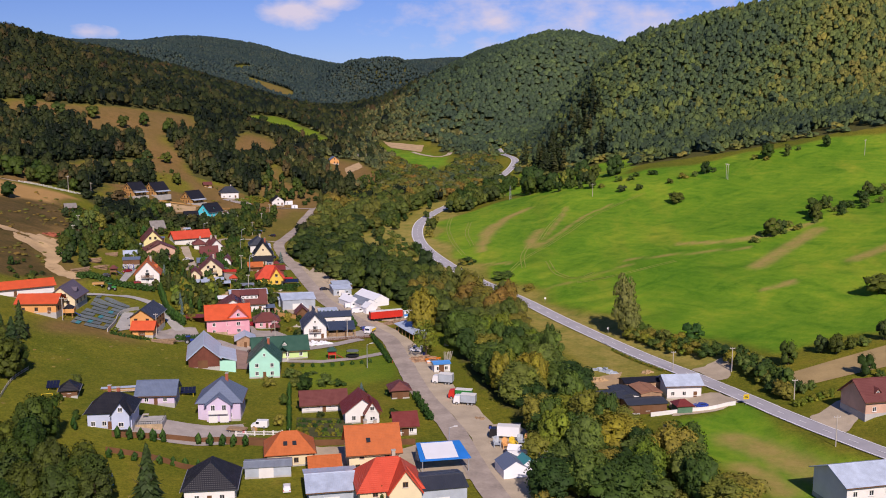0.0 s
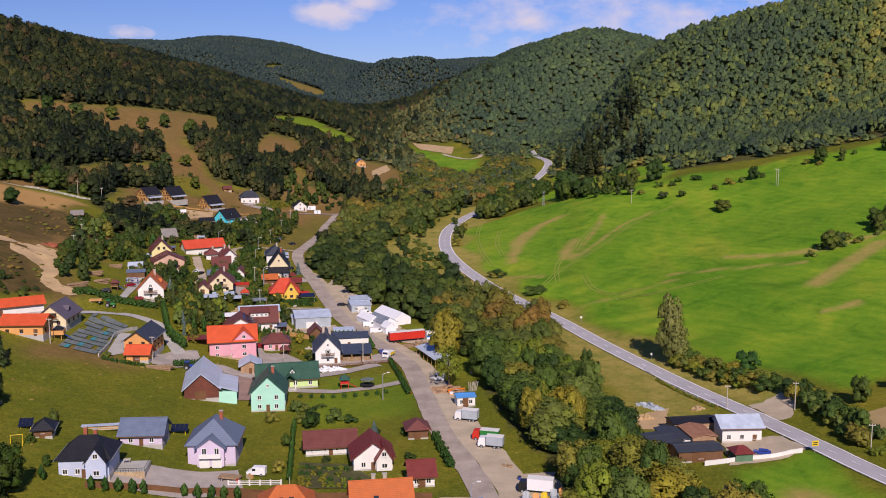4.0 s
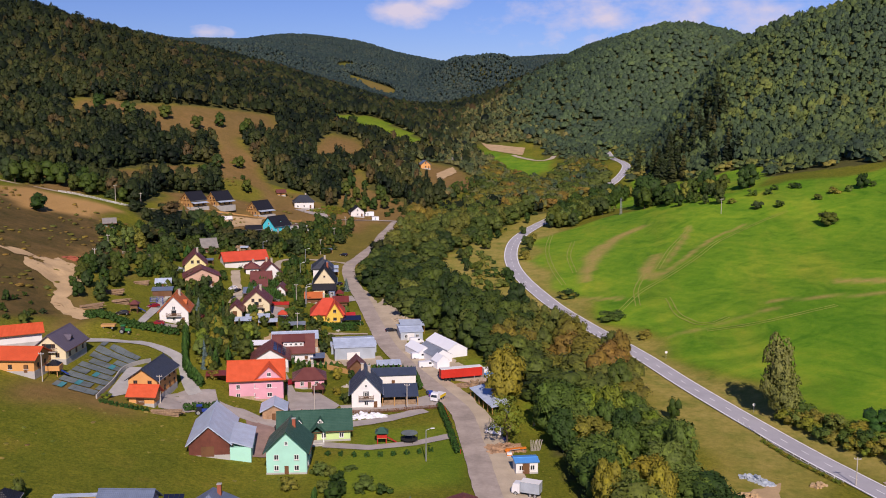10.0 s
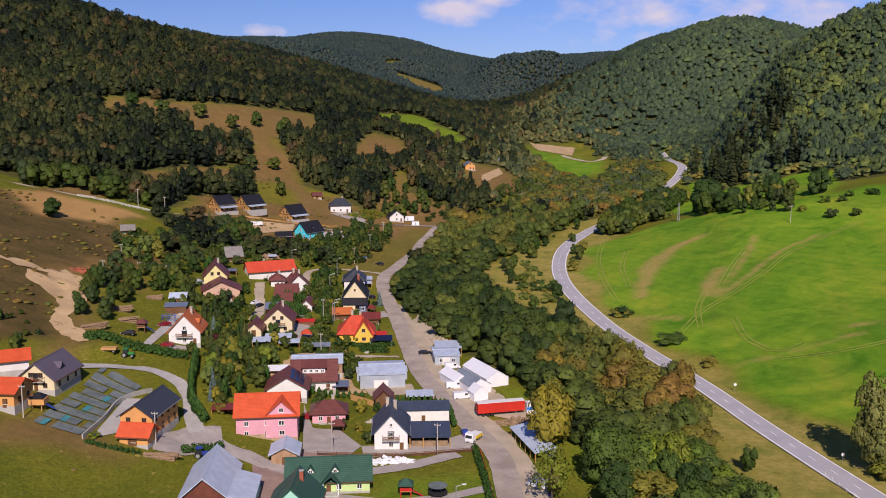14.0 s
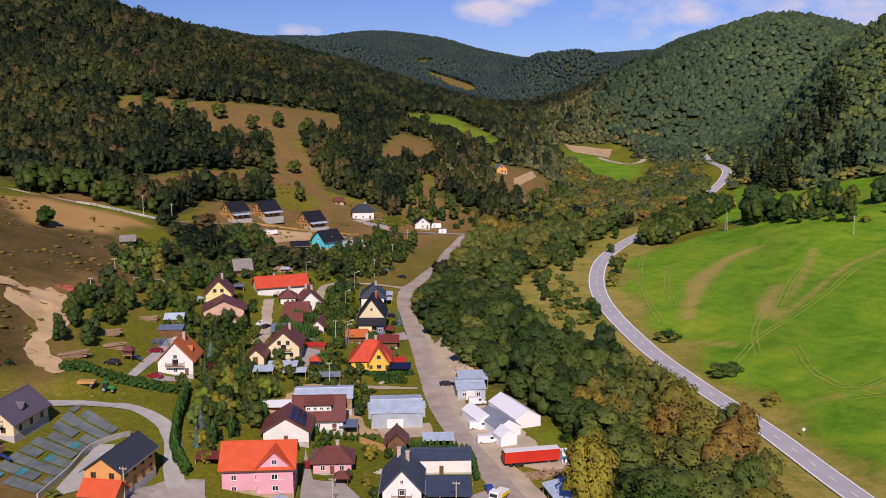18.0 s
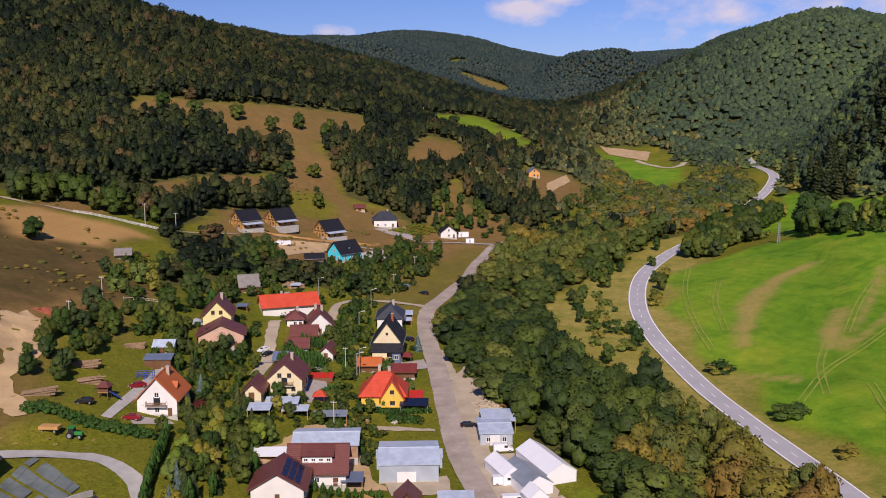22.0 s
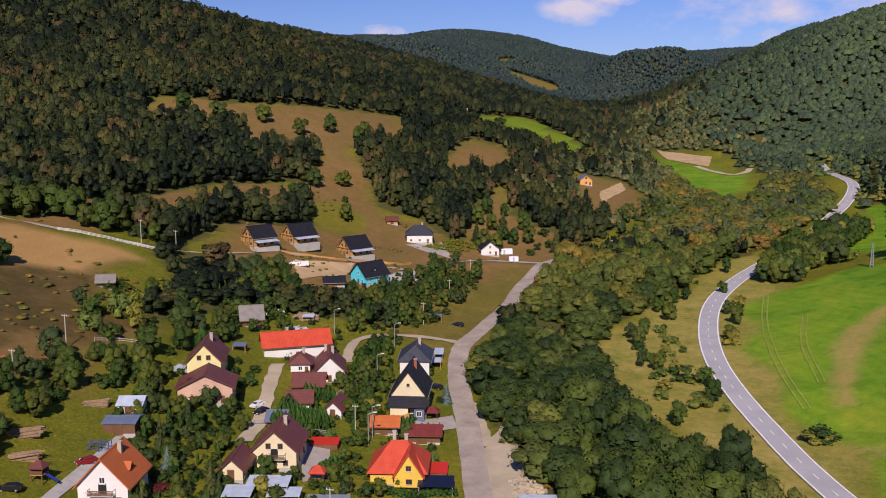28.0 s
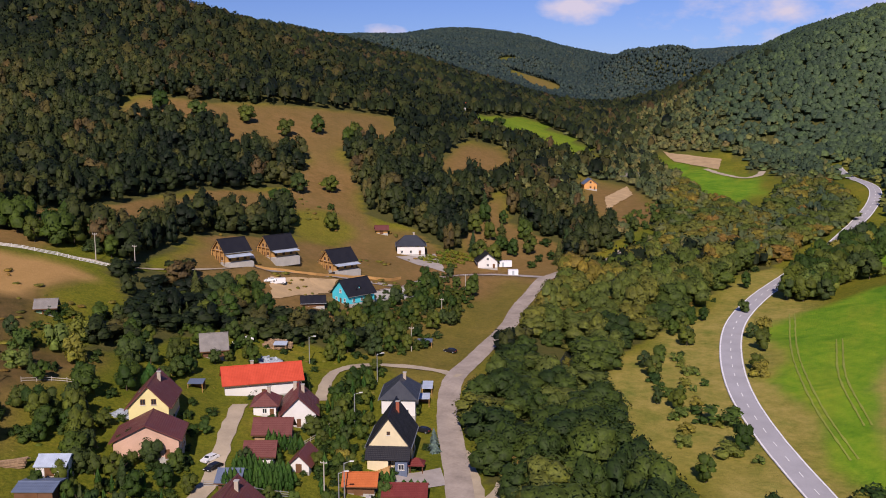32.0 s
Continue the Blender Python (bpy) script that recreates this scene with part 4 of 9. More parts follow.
def grove(name, protos, x, y, wide, tall, tint, label, mat, rng):
    """Many trees in one mesh of kind stuff."""
    z = grounds(x, y)
    lean_x, lean_y = (np.clip(0.45 * (grounds(x - dx, y - dy) - grounds(x + dx, y + dy)) / 24, -0.5, 0.5) for dx, dy in ((12, 0), (0, 12)))
    vs, fs, ts, ns, o = [], [], [], [], 0
    kind = rng.randint(0, len(protos), len(x))
    turn = rng.uniform(0, 6.28, len(x))
    for k, (v, f, nrm) in enumerate(protos):
        s = np.where(kind == k)[0]
        if not len(s):
            continue
        c, n = np.cos(turn[s])[:, None], np.sin(turn[s])[:, None]
        X = (v[:, 0] * c - v[:, 1] * n) * wide[s][:, None] + x[s][:, None]
        Y = (v[:, 0] * n + v[:, 1] * c) * wide[s][:, None] + y[s][:, None]
        Z = v[:, 2] * tall[s][:, None] + z[s][:, None] - 0.3
        vs.append(np.stack([X, Y, Z], -1).reshape(-1, 3))
        up = np.stack([nrm[:, 0] * c - nrm[:, 1] * n + lean_x[s][:, None], nrm[:, 0] * n + nrm[:, 1] * c + lean_y[s][:, None], np.broadcast_to(nrm[:, 2], X.shape)], -1).reshape(-1, 3)
        ns.append(up / (np.linalg.norm(up, axis=1)[:, None] + 1e-6))
        fs.append((f[None] + (np.arange(len(s)) * len(v))[:, None, None]).reshape(-1, 3) + o)
        ts.append(np.repeat(tint[s], len(v)))
        o += len(s) * len(v)
    ob = new(name, raw_mesh(name, np.concatenate(vs), np.concatenate(fs), mat, np.concatenate(ts), np.concatenate(ns)))
    return tagged(ob, label, "woodland", kind="stuff")


def jitter_grid(x0, x1, y0, y1, step, rng):
    gx, gy = np.meshgrid(np.arange(x0, x1, step), np.arange(y0, y1, step))
    gx, gy = gx.ravel() + rng.uniform(-0.48, 0.48, gx.size) * step, gy.ravel() + rng.uniform(-0.48, 0.48, gy.size) * step
    return gx, gy


def calm(shape, soft=0.5):
    """Lets the light fall on a crown as on a closed canopy."""
    v, f, n = shape
    n = n * (1 - 0.7 * soft) + np.array([0, 0, soft])
    return v, f, n / np.linalg.norm(n, axis=1)[:, None]


rng = np.random.RandomState(5)
FAR_TREE = [calm(crown(rng, 1, 22, 0.11, 0.50, 0.44, core=0.88, low=0.54, rugged=0.34), 0.55) for _ in range(14)]
EAST_TREE = [calm(crown(rng, 4, 9, 0.10, 0.54, 0.44, core=0.9, low=0.56, rugged=0.36, lump=(0.42, 0.66)), 0.62) for _ in range(14)]
SLOPE_TREE = [calm(crown(rng, 7, 36, 0.050, 0.49, 0.45, core=0.88, rugged=0.28, lump=(0.38, 0.6)), 0.2) for _ in range(8)]
DISTANT_TREE = [calm(crown(rng, 1, 8, 0.10, 0.50, 0.42, core=0.96, rugged=0.32, low=0.56), 0.4) for _ in range(10)]
DOME_TREE = []
for _ in range(5):
    v, f = ico(1)
    f = f[v[f].mean(1)[:, 2] > -0.1]
    DOME_TREE.append((v * rng.uniform(0.75, 1.2, (len(v), 1)) * np.array([0.5, 0.5, 0.5]) + np.array([0, 0, 0.5]), f, v))
MID_TREE = [calm(crown(rng, 9, 50, 0.042, 0.49, 0.45, core=0.88, rugged=0.25), 0.2) for _ in range(8)]
BELT_TREE = [calm(crown(rng, 11, 60, 0.034, 0.50, 0.46, core=0.88, rugged=0.25), 0.2) for _ in range(8)]
NEAR_TREE = [calm(crown(rng, 24, 85, 0.030, 0.50, 0.46, core=0.78, rugged=0.32, lump=(0.24, 0.44)), 0.25) for _ in range(6)]
BUSH = [calm(crown(rng, 6, 46, 0.070, 0.55, 0.48, core=0.78, low=0.45, rugged=0.34), 0.25) for _ in range(5)]
FAR_SPRUCE = [spruce_shape(rng, 9, 8, 0.1) for _ in range(4)]


def east(x, y):
    """The eastern beech woods, which mingle with the others along their edge."""
    return inside(x + 40 * np.sin(37.1 * x + 53.7 * y), y + 60 * np.sin(61.3 * x - 29.9 * y), EAST_WOOD)


def patch_tint(x, y, rng):
    """Tree colour drifts over the hillside, with odd yellowing trees."""
    t = 0.36 + 0.20 * np.sin(x / 41 + 1.7 * np.sin(y / 60)) * np.sin(y / 53 + 1) + 0.16 * np.sin(x / 17 + 2.1 * np.sin(y / 29)) * np.sin(y / 23) + rng.normal(0, 0.24, x.size)
    t = np.where(rng.rand(x.size) < 0.07, t + 0.35, t)
    return np.clip(t, 0, 1)


def front(x, y, rng):
    """Thins the forest on slopes that fall away to the north."""
    fall = grounds(x, y + 25) - grounds(x, y)
    return (fall > -3.0) | (rng.rand(x.size) < 0.3)


def grown(n, rng):
    """Widths and heights of trees of mixed age: many small ones and some broad old crowns."""
    w = 3.8 + 7.0 * rng.rand(n) ** 2.2
    return w, 4.8 + 0.8 * w + rng.uniform(-1.5, 3.0, n)


# nearer hillside woods
x, y = jitter_grid(-420, -85, 460, 840, 6.4, rng)
k = woods(x, y) & ~inside(x, y, BELT)
k &= ~((np.sin(x / 17 + 2 * np.sin(y / 23)) * np.sin(y / 19 + 1) > 0.45) & (rng.rand(x.size) < 0.3))
x, y = x[k], y[k]
grove("hillside_wood", SLOPE_TREE, x, y, 5.5 + 8 * rng.rand(x.size) ** 1.5, (6 + 8 * rng.rand(x.size)) * np.where((y < 606) & (x > -215), 0.6, 1.0), patch_tint(x, y, rng), "mixed green and olive hillside wood in early autumn", LEAF_WOOD, rng)
# tussocks and low scrub on the dry slopes
x, y = jitter_grid(-330, -150, 380, 760, 4.5, rng)
k = (inside(x, y, MEADOW) | inside(x, y, SLOPE_L) | inside(x, y, TERRACE) | inside(x, y, BROWN_MID) | inside(x, y, BROWN_BAND)) & (np.sin(x / 9 + 1.5 * np.sin(y / 14)) * np.sin(y / 11) + rng.uniform(-0.8, 0.8, x.size) > np.where(inside(x, y, MEADOW) | inside(x, y, SLOPE_L), 0.3, 0.7))
x, y = x[k], y[k]
grove("dry_scrub", DISTANT_TREE, x, y, rng.uniform(1.2, 3.6, x.size), rng.uniform(0.5, 1.5, x.size), rng.uniform(0.55, 1.0, x.size), "low dry scrub and tussocks on the slope", LEAF_BELT, rng)
# rank grass on the verges, gardens and slopes
tuft = []
for _ in range(5):
    v, f = ico(1)
    f = f[v[f].mean(1)[:, 2] > -0.1]
    s = rng.uniform(0.7, 1.3, (len(v), 1))
    n = v * 0.5 + rng.normal(size=v.shape) * 0.25 + np.array([0, 0, 0.7])
    tuft.append((v * s * np.array([0.5, 0.5, 0.6]), f, n / np.linalg.norm(n, axis=1)[:, None]))
x, y = jitter_grid(-260, 75, 200, 700, 3.6, rng)
k = ~woods(x, y) & inside(x, y, VILLAGE_LAND) & ~inside(x, y, FIELD) & ~inside(x, y, NEAR_FIELD) & ~inside(x, y, LAWN_A) & ~inside(x, y, LAWN_B)
k &= (np.sin(x / 13 + 1.3 * np.sin(y / 17)) * np.sin(y / 15 + 2) + rng.uniform(-0.9, 0.9, x.size) > 0.32)
for line, wide in ((MAIN, 5.5), (VILLAGE, 12), (LANE, 4), (SIDE, 4), (YARD, 4), (CONCRETE_LANE, 4), (TRACK, 6), (HILLROAD, 3)):
    k &= away(x, y, along(line, 4.0))[0] > wide
x, y = x[k], y[k]
grove("rough_grass", tuft, x, y, rng.uniform(0.8, 2.2, x.size), rng.uniform(0.4, 0.75, x.size), np.clip(rng.normal(0.6, 0.25, x.size), 0, 1), "clumps of rank grass and weeds", LEAF_GRASS, rng)
# woods on the left hills
x, y = jitter_grid(-1250, 60, 440, 1750, 5.6, rng)
k = woods(x, y) & ~((x > -420) & (x < -85) & (y < 840)) & ((y > 700) | (x < -420)) & ~east(x, y) & (x > -0.95 * y + 60)
x, y = x[k], y[k]
vale = (x > blend(y, LEFT_FOOT) - 55 + rng.normal(0, 35, x.size)) & (y > 745) & (y < 1480 + rng.normal(0, 60, x.size))
n = vale.sum()
grove("valley_wood", FAR_TREE, x[vale], y[vale], 3.2 + 6 * rng.rand(n) ** 1.8, rng.uniform(3, 9, n), np.clip(patch_tint(x[vale], y[vale], rng) - 0.06, 0, 1), "low mixed scrub wood on the valley floor", LEAF_VALE, rng)
x, y = x[~vale], y[~vale]
far = y > 1080
far_keep = front(x, y, rng)
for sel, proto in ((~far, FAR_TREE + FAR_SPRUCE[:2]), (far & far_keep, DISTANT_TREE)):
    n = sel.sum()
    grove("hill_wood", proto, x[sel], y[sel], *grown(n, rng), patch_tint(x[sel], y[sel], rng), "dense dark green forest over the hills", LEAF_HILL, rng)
# eastern hills
x, y = jitter_grid(-110, 760, 620, 1750, 5.5, rng)
k = woods(x, y) & east(x, y) & (x < 0.62 * y + 40)
x, y = x[k], y[k]
pine = (x > 56) & (x < 125) & (y < 900) & (y > 785) & (rng.rand(x.size) < 0.3)
gold = np.clip((x - 190 + 40 * np.sin(y / 37)) / 90, 0, 1) * np.clip((1080 - y) / 80, 0, 1) * np.clip((grounds(x, y) - 45) / 60, 0, 1)
# lowers the tint to the west: the flank's shade painted into the leaves
west_shade = np.clip((230 - x) / 160, 0, 1)
rim = ~woods(x, y - 14) | ~woods(x - 12, y) | ~woods(x + 12, y)
far = y > 1080
for sel, proto in ((~pine & ~far, EAST_TREE), (~pine & far & front(x, y, rng), DISTANT_TREE)):
    n = sel.sum()
    wide, tall = 5.4 + 1.6 * rim[sel] + 1.0 * (proto is DISTANT_TREE) + 4.4 * rng.rand(n) ** 1.8, (9.5 + 1.6 * np.sin(x[sel] / 31) * np.sin(y[sel] / 27) + rng.uniform(-1.4, 1.4, n)) * 0.95 * np.where(rim[sel], rng.uniform(0.35, 0.7, n), 1.0)
    grove("east_wood", proto, x[sel], y[sel], wide, tall, np.clip((0.60 - 0.2 * (y[sel] > 1000) - 0.06 * west_shade[sel]) * patch_tint(x[sel], y[sel], rng) + 0.30 * gold[sel] + np.where(rim[sel], rng.uniform(-0.1, 0.5, n), 0), 0, 1), "dense green beech forest on the eastern hill", LEAF_EAST, rng)
grove("spruce_wood", FAR_SPRUCE, x[pine], y[pine], rng.uniform(17, 26, pine.sum()), rng.uniform(15, 24, pine.sum()), rng.uniform(0.1, 0.75, pine.sum()), "dark spruce stand at the foot of the eastern hill", LEAF_WOOD, rng)
# distant ridges
x, y = jitter_grid(-1500, 60, 1750, 3560, 8.0, rng)
k = (x > -0.45 * y - 20) & (x < np.where(y < 2450, -120, 60)) & front(x, y, rng)
x, y = x[k], y[k]
k = woods(x, y)
x, y = x[k], y[k]
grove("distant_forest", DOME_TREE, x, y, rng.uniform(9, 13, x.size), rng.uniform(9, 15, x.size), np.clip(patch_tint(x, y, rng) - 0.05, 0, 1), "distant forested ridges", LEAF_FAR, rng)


# ---- building parts ----
def finish(bm, name, mat):
    bmesh.ops.recalc_face_normals(bm, faces=bm.faces)
    m = bpy.data.meshes.new(name)
    bm.to_mesh(m)
    bm.free()
    m.materials.append(mat)
    return m


def part(name, shape, mat, parent, label="", at=None):
    m = shape if isinstance(shape, bpy.types.Mesh) else finish(shape, name, mat)
    ob = new(name, m)
    ob.parent = parent
    if at is not None:
        ob.matrix_basis = at
    return tagged(ob, label) if label else ob


def box(bm, x0, x1, y0, y1, z0, z1, m=None):
    vs = [bm.verts.new((x, y, z)) for z in (z0, z1) for x, y in ((x0, y0), (x1, y0), (x1, y1), (x0, y1))]
    if m is not None:
        for v in vs:
            v.co = m @ v.co
    for q in ((3, 2, 1, 0), (4, 5, 6, 7), (0, 1, 5, 4), (1, 2, 6, 5), (2, 3, 7, 6), (3, 0, 4, 7)):
        bm.faces.new([vs[i] for i in q])
    return vs


def boxes(*bs):
    bm = bmesh.new()
    for b in bs:
        box(bm, *b)
    return bm


def prism(bm, pts, y0, y1, swap=False):
    """Extrudes an outline (u, z) from y0 to y1; swap turns it to run along x."""
    def co(u, v, z):
        return (v, u, z) if swap else (u, v, z)
    a = [bm.verts.new(co(u, y0, z)) for u, z in pts]
    b = [bm.verts.new(co(u, y1, z)) for u, z in pts]
    bm.faces.new(a)
    bm.faces.new(b[::-1])
    for i in range(len(pts)):
        j = (i + 1) % len(pts)
        bm.faces.new((a[i], a[j], b[j], b[i]))


def slab(bm, pts, th=0.22):
    """A sloping roof plane with thickness; pts run eave, eave, ridge(, ridge)."""
    uv = bm.loops.layers.uv.verify()
    p = [Vector(q) for q in pts]
    u = (p[1] - p[0]).normalized()
    n = u.cross(p[2] - p[1]).normalized()
    if n.z < 0:
        n = -n
    w = n.cross(u)
    top = [bm.verts.new(q) for q in p]
    low = [bm.verts.new(q - n * th) for q in p]
    fs = [bm.faces.new(top), bm.faces.new(low[::-1])]
    for i in range(len(p)):
        j = (i + 1) % len(p)
        fs.append(bm.faces.new((top[i], low[i], low[j], top[j])))
    for f in fs:
        for l in f.loops:
            d = l.vert.co - p[0]
            l[uv].uv = (d.dot(u), d.dot(w))


def gable_roof(bm, w, d, h, rh, over=0.7, swap=False, y_shift=0.0, th=0.22):
    """Two slopes over a w wide span; the ridge runs along y (or x when swapped)."""
    k = rh / (w / 2)
    lo, up = h - over * k + 0.12, h + rh + 0.12
    for s in (-1, 1):
        q = [(s * (w / 2 + over), -d / 2 - over, lo), (s * (w / 2 + over), d / 2 + over, lo), (0, d / 2 + over, up), (0, -d / 2 - over, up)]
        if swap:
            q = [(b, a, c) for a, b, c in q]
        q = [(a, b + y_shift, c) for a, b, c in q]
        slab(bm, q, th)
    a, b2 = -d / 2 - over - 0.05, d / 2 + over + 0.05
    cap = [(-0.22, up - 0.05), (0, up + 0.1), (0.22, up - 0.05)]
    bm2 = bmesh.new()
    bm2.free()
    if swap:
        prism(bm, cap, a, b2, True)
    else:
        prism(bm, cap, a + y_shift, b2 + y_shift)


def hip_roof(bm, w, d, h, rh, over=0.7):
    x, y = w / 2 + over, d / 2 + over
    z0, z1 = h - 0.15, h + rh
    if w >= d:
        r = max(0.3, (w - d) / 2 + d * 0.14)
        a, b = (-r, 0, z1), (r, 0, z1)
    else:
        r = max(0.3, (d - w) / 2 + w * 0.14)
        a, b = (0, -r, z1), (0, r, z1)
    c = [(-x, -y, z0), (x, -y, z0), (x, y, z0), (-x, y, z0)]
    if w >= d:
        slab(bm, [c[0], c[1], b, a]); slab(bm, [c[2], c[3], a, b]); slab(bm, [c[1], c[2], b]); slab(bm, [c[3], c[0], a])
    else:
        slab(bm, [c[1], c[2], b, a]); slab(bm, [c[3], c[0], a, b]); slab(bm, [c[0], c[1], a]); slab(bm, [c[2], c[3], b])


SHARED = {}


def shared(key, make, mat):
    if key not in SHARED:
        SHARED[key] = finish(make(), key[0], mat)
    return SHARED[key]


def window(parent, x, y, z, rz, w=1.2, h=1.3, mat=None):
    """A window in a wall, seen from outside along local -y."""
    def frame_shape():
        t = 0.12
        return boxes((-w/2, w/2, -0.06, 0.1, -h/2, -h/2 + t), (-w/2, w/2, -0.06, 0.1, h/2 - t, h/2), (-w/2, -w/2 + t, -0.06, 0.1, -h/2 + t, h/2 - t),
                     (w/2 - t, w/2, -0.06, 0.1, -h/2 + t, h/2 - t), (-0.05, 0.05, -0.05, 0.1, -h/2 + t, h/2 - t))
    mat = mat or TILEPAINT
    at = pose(x, y, z, 0, 0, rz)
    win = part("window", shared(("window", w, h, mat.name), frame_shape, mat), mat, parent, at=at)
    part("pane", shared(("pane", w, h), lambda: boxes((-w/2 + 0.1, w/2 - 0.1, -0.02, 0.03, -h/2 + 0.1, h/2 - 0.1)), GLASS), GLASS, win)
    part("sill", shared(("sill", w), lambda: boxes((-w/2 - 0.1, w/2 + 0.1, -0.2, 0.05, -h/2 - 0.08, -h/2)), mat), mat, win)
    return win


def house(label, x, y, rot, w, d, h, rh, wall, roof, shape="gable", ridge="y", win=(2, 0), side=0, door=0, balcony=0, chimney=0, dormer=0, wing=0, lean=None,
          porch=0, porchroof=0, bay=0, stone=0, solar=0, skylight=0, timbers=0):
    """A building with its front along local -y. ridge: the local axis along which a gable's ridge runs."""
    flat = h < 3.3 and w < 9 and not chimney
    kind = "shed" if flat or wall in (TIMBER, SHEET, BARN) else "house"
    if wall is LOG and h > 3:
        kind = "house"
    c, s = math.cos(radians(rot)), math.sin(radians(rot))
    zs = [ground(x + c * a - s * b, y + s * a + c * b) for a in (-w/2, w/2) for b in (-d/2, d/2)]
    z = ground(x + s * d/2, y - c * d/2) * 0.6 + max(zs) * 0.2 + min(zs) * 0.2
    root = new(kind, None)
    root.matrix_basis = pose(x, y, z, 0, 0, rot)
    tagged(root, label, kind)
    swap = ridge == "x"
    span, run = (d, w) if swap else (w, d)
    bm = bmesh.new()
    if shape == "gable":
        prism(bm, [(-span/2, 0.3), (span/2, 0.3), (span/2, h), (0, h + rh), (-span/2, h)], -run/2, run/2, swap)
    else:
        box(bm, -w/2, w/2, -d/2, d/2, 0.3, h)
    part("wall", bm, wall, root)
    part("plinth", boxes((-w/2 - 0.06, w/2 + 0.06, -d/2 - 0.06, d/2 + 0.06, -4.0, 1.3 if stone else 0.4)), STONE if stone else CONCRETE, root)
    bm = bmesh.new()
    over = 0.35 if rh < 1.3 else 0.75
    if shape == "gable":
        gable_roof(bm, span, run, h, rh, over, swap)
    else:
        hip_roof(bm, w, d, h, rh, over)
    roof_ob = part("roof", bm, roof, root)
    trim = WOODTRIM if wall in (LOG, CREAM, YELLOW, YELLOWPALE, ORANGE) else TILEPAINT
    # gutters and barge boards
    if rh > 1.3:
        gm = TILEPAINT if roof in (BLACK, NAVY, ANTHRACITE) else roof
        k = rh / (span / 2)
        for sg in (-1, 1):
            e = span / 2 + over + 0.06
            zz = (h - over * k) if shape == "gable" else h - 0.25
            a = (-run/2 - over, run/2 + over, sg * e - 0.08, sg * e + 0.08, zz - 0.12, zz + 0.04)
            part("gutter", boxes(a if swap else (*a[2:4], *a[:2], *a[4:])), WOODTRIM if gm is not TILEPAINT else STEEL, root)
    front = -d / 2
    floors = [1.55]
    if h >= 5:
        floors.append(4.2)
    gable_front = shape == "gable" and not swap
    if gable_front and h < 5:
        floors.append(h + 0.75)
    n1, n2 = win
    for fl, n in zip(floors, (n1, n2)):
        fw = w if (fl < h) else w * 0.55
        for i in range(n):
            window(root, -fw/2 + fw * (i + 0.5) / n, front, min(fl, h + rh * 0.35), 0, 1.15 if h > 2.7 else 0.8, 1.3 if h > 2.7 else 0.8, trim)
    if gable_front and h >= 5 and rh > 3:
        window(root, 0, front, h + rh * 0.35, 0, 0.8, 0.9, trim)
    if swap and shape == "gable" and rh > 2 and wall is not SHEET:
        window(root, w/2, 0, h + rh * 0.25, 90, 0.9, 1.0, trim)
    for i in range(side):
        for fl in [f for f in floors if f < h]:
            window(root, w/2, -d/2 + d * (i + 0.6) / (side + 0.2), fl, 90, 1.1, 1.3, trim)
    if door or kind == "house":
        dx = w * (0.32 if n1 % 2 else 0.0)
        part("door", boxes((dx - 0.5, dx + 0.5, front - 0.07, front + 0.05, 0.0, 2.05)), WOODTRIM, root)
    if wall in (SHEET, BARN) or (kind == "shed" and not door):
        part("door", boxes((-w * 0.2, w * 0.12, front - 0.08, front + 0.05, 0.0, min(2.6, h - 0.3))), WHITE if wall is SHEET else WOODTRIM, root)
    if balcony:
        bw = w * 0.52
        bz = 2.75 if h < 5 else 3.0
        bal = part("balcony", boxes((-bw/2, bw/2, front - 1.3, front, bz - 0.18, bz)), CONCRETE, root)
        rail = bmesh.new()
        box(rail, -bw/2, bw/2, front - 1.3, front - 1.22, bz + 0.9, bz + 1.0)
        for q in (-bw/2, bw/2 - 0.08):
            box(rail, q, q + 0.08, front - 1.3, front, bz + 0.9, bz + 1.0)
        for i in range(int(bw / 0.22) + 1):
            box(rail, -bw/2 + i * 0.22, -bw/2 + i * 0.22 + 0.12, front - 1.28, front - 1.24, bz, bz + 0.9)
        part("railing", rail, WOODTRIM if wall is not LILAC else TILEPAINT, bal)
        part("balcony_door", boxes((-0.8, 0.8, front - 0.05, front + 0.05, bz, bz + 2.0)), GLASS, root)
    for i in range(chimney):
        cx, cy = ((-1) ** i * span * 0.12, run * (0.1 + 0.18 * i))
        if swap:
            cx, cy = -w * 0.12 + w * 0.2 * i, span * 0.08
        top = h + rh + 0.9
        ch = part("chimney", boxes((cx - 0.4, cx + 0.4, cy - 0.35, cy + 0.35, h + rh * 0.4, top)), BRICKRED if roof in (SLATE, BLACK, GREEN) else CHIMNEY, root)
        part("chimney_cap", boxes((cx - 0.5, cx + 0.5, cy - 0.45, cy + 0.45, top, top + 0.12)), CONCRETE, ch)
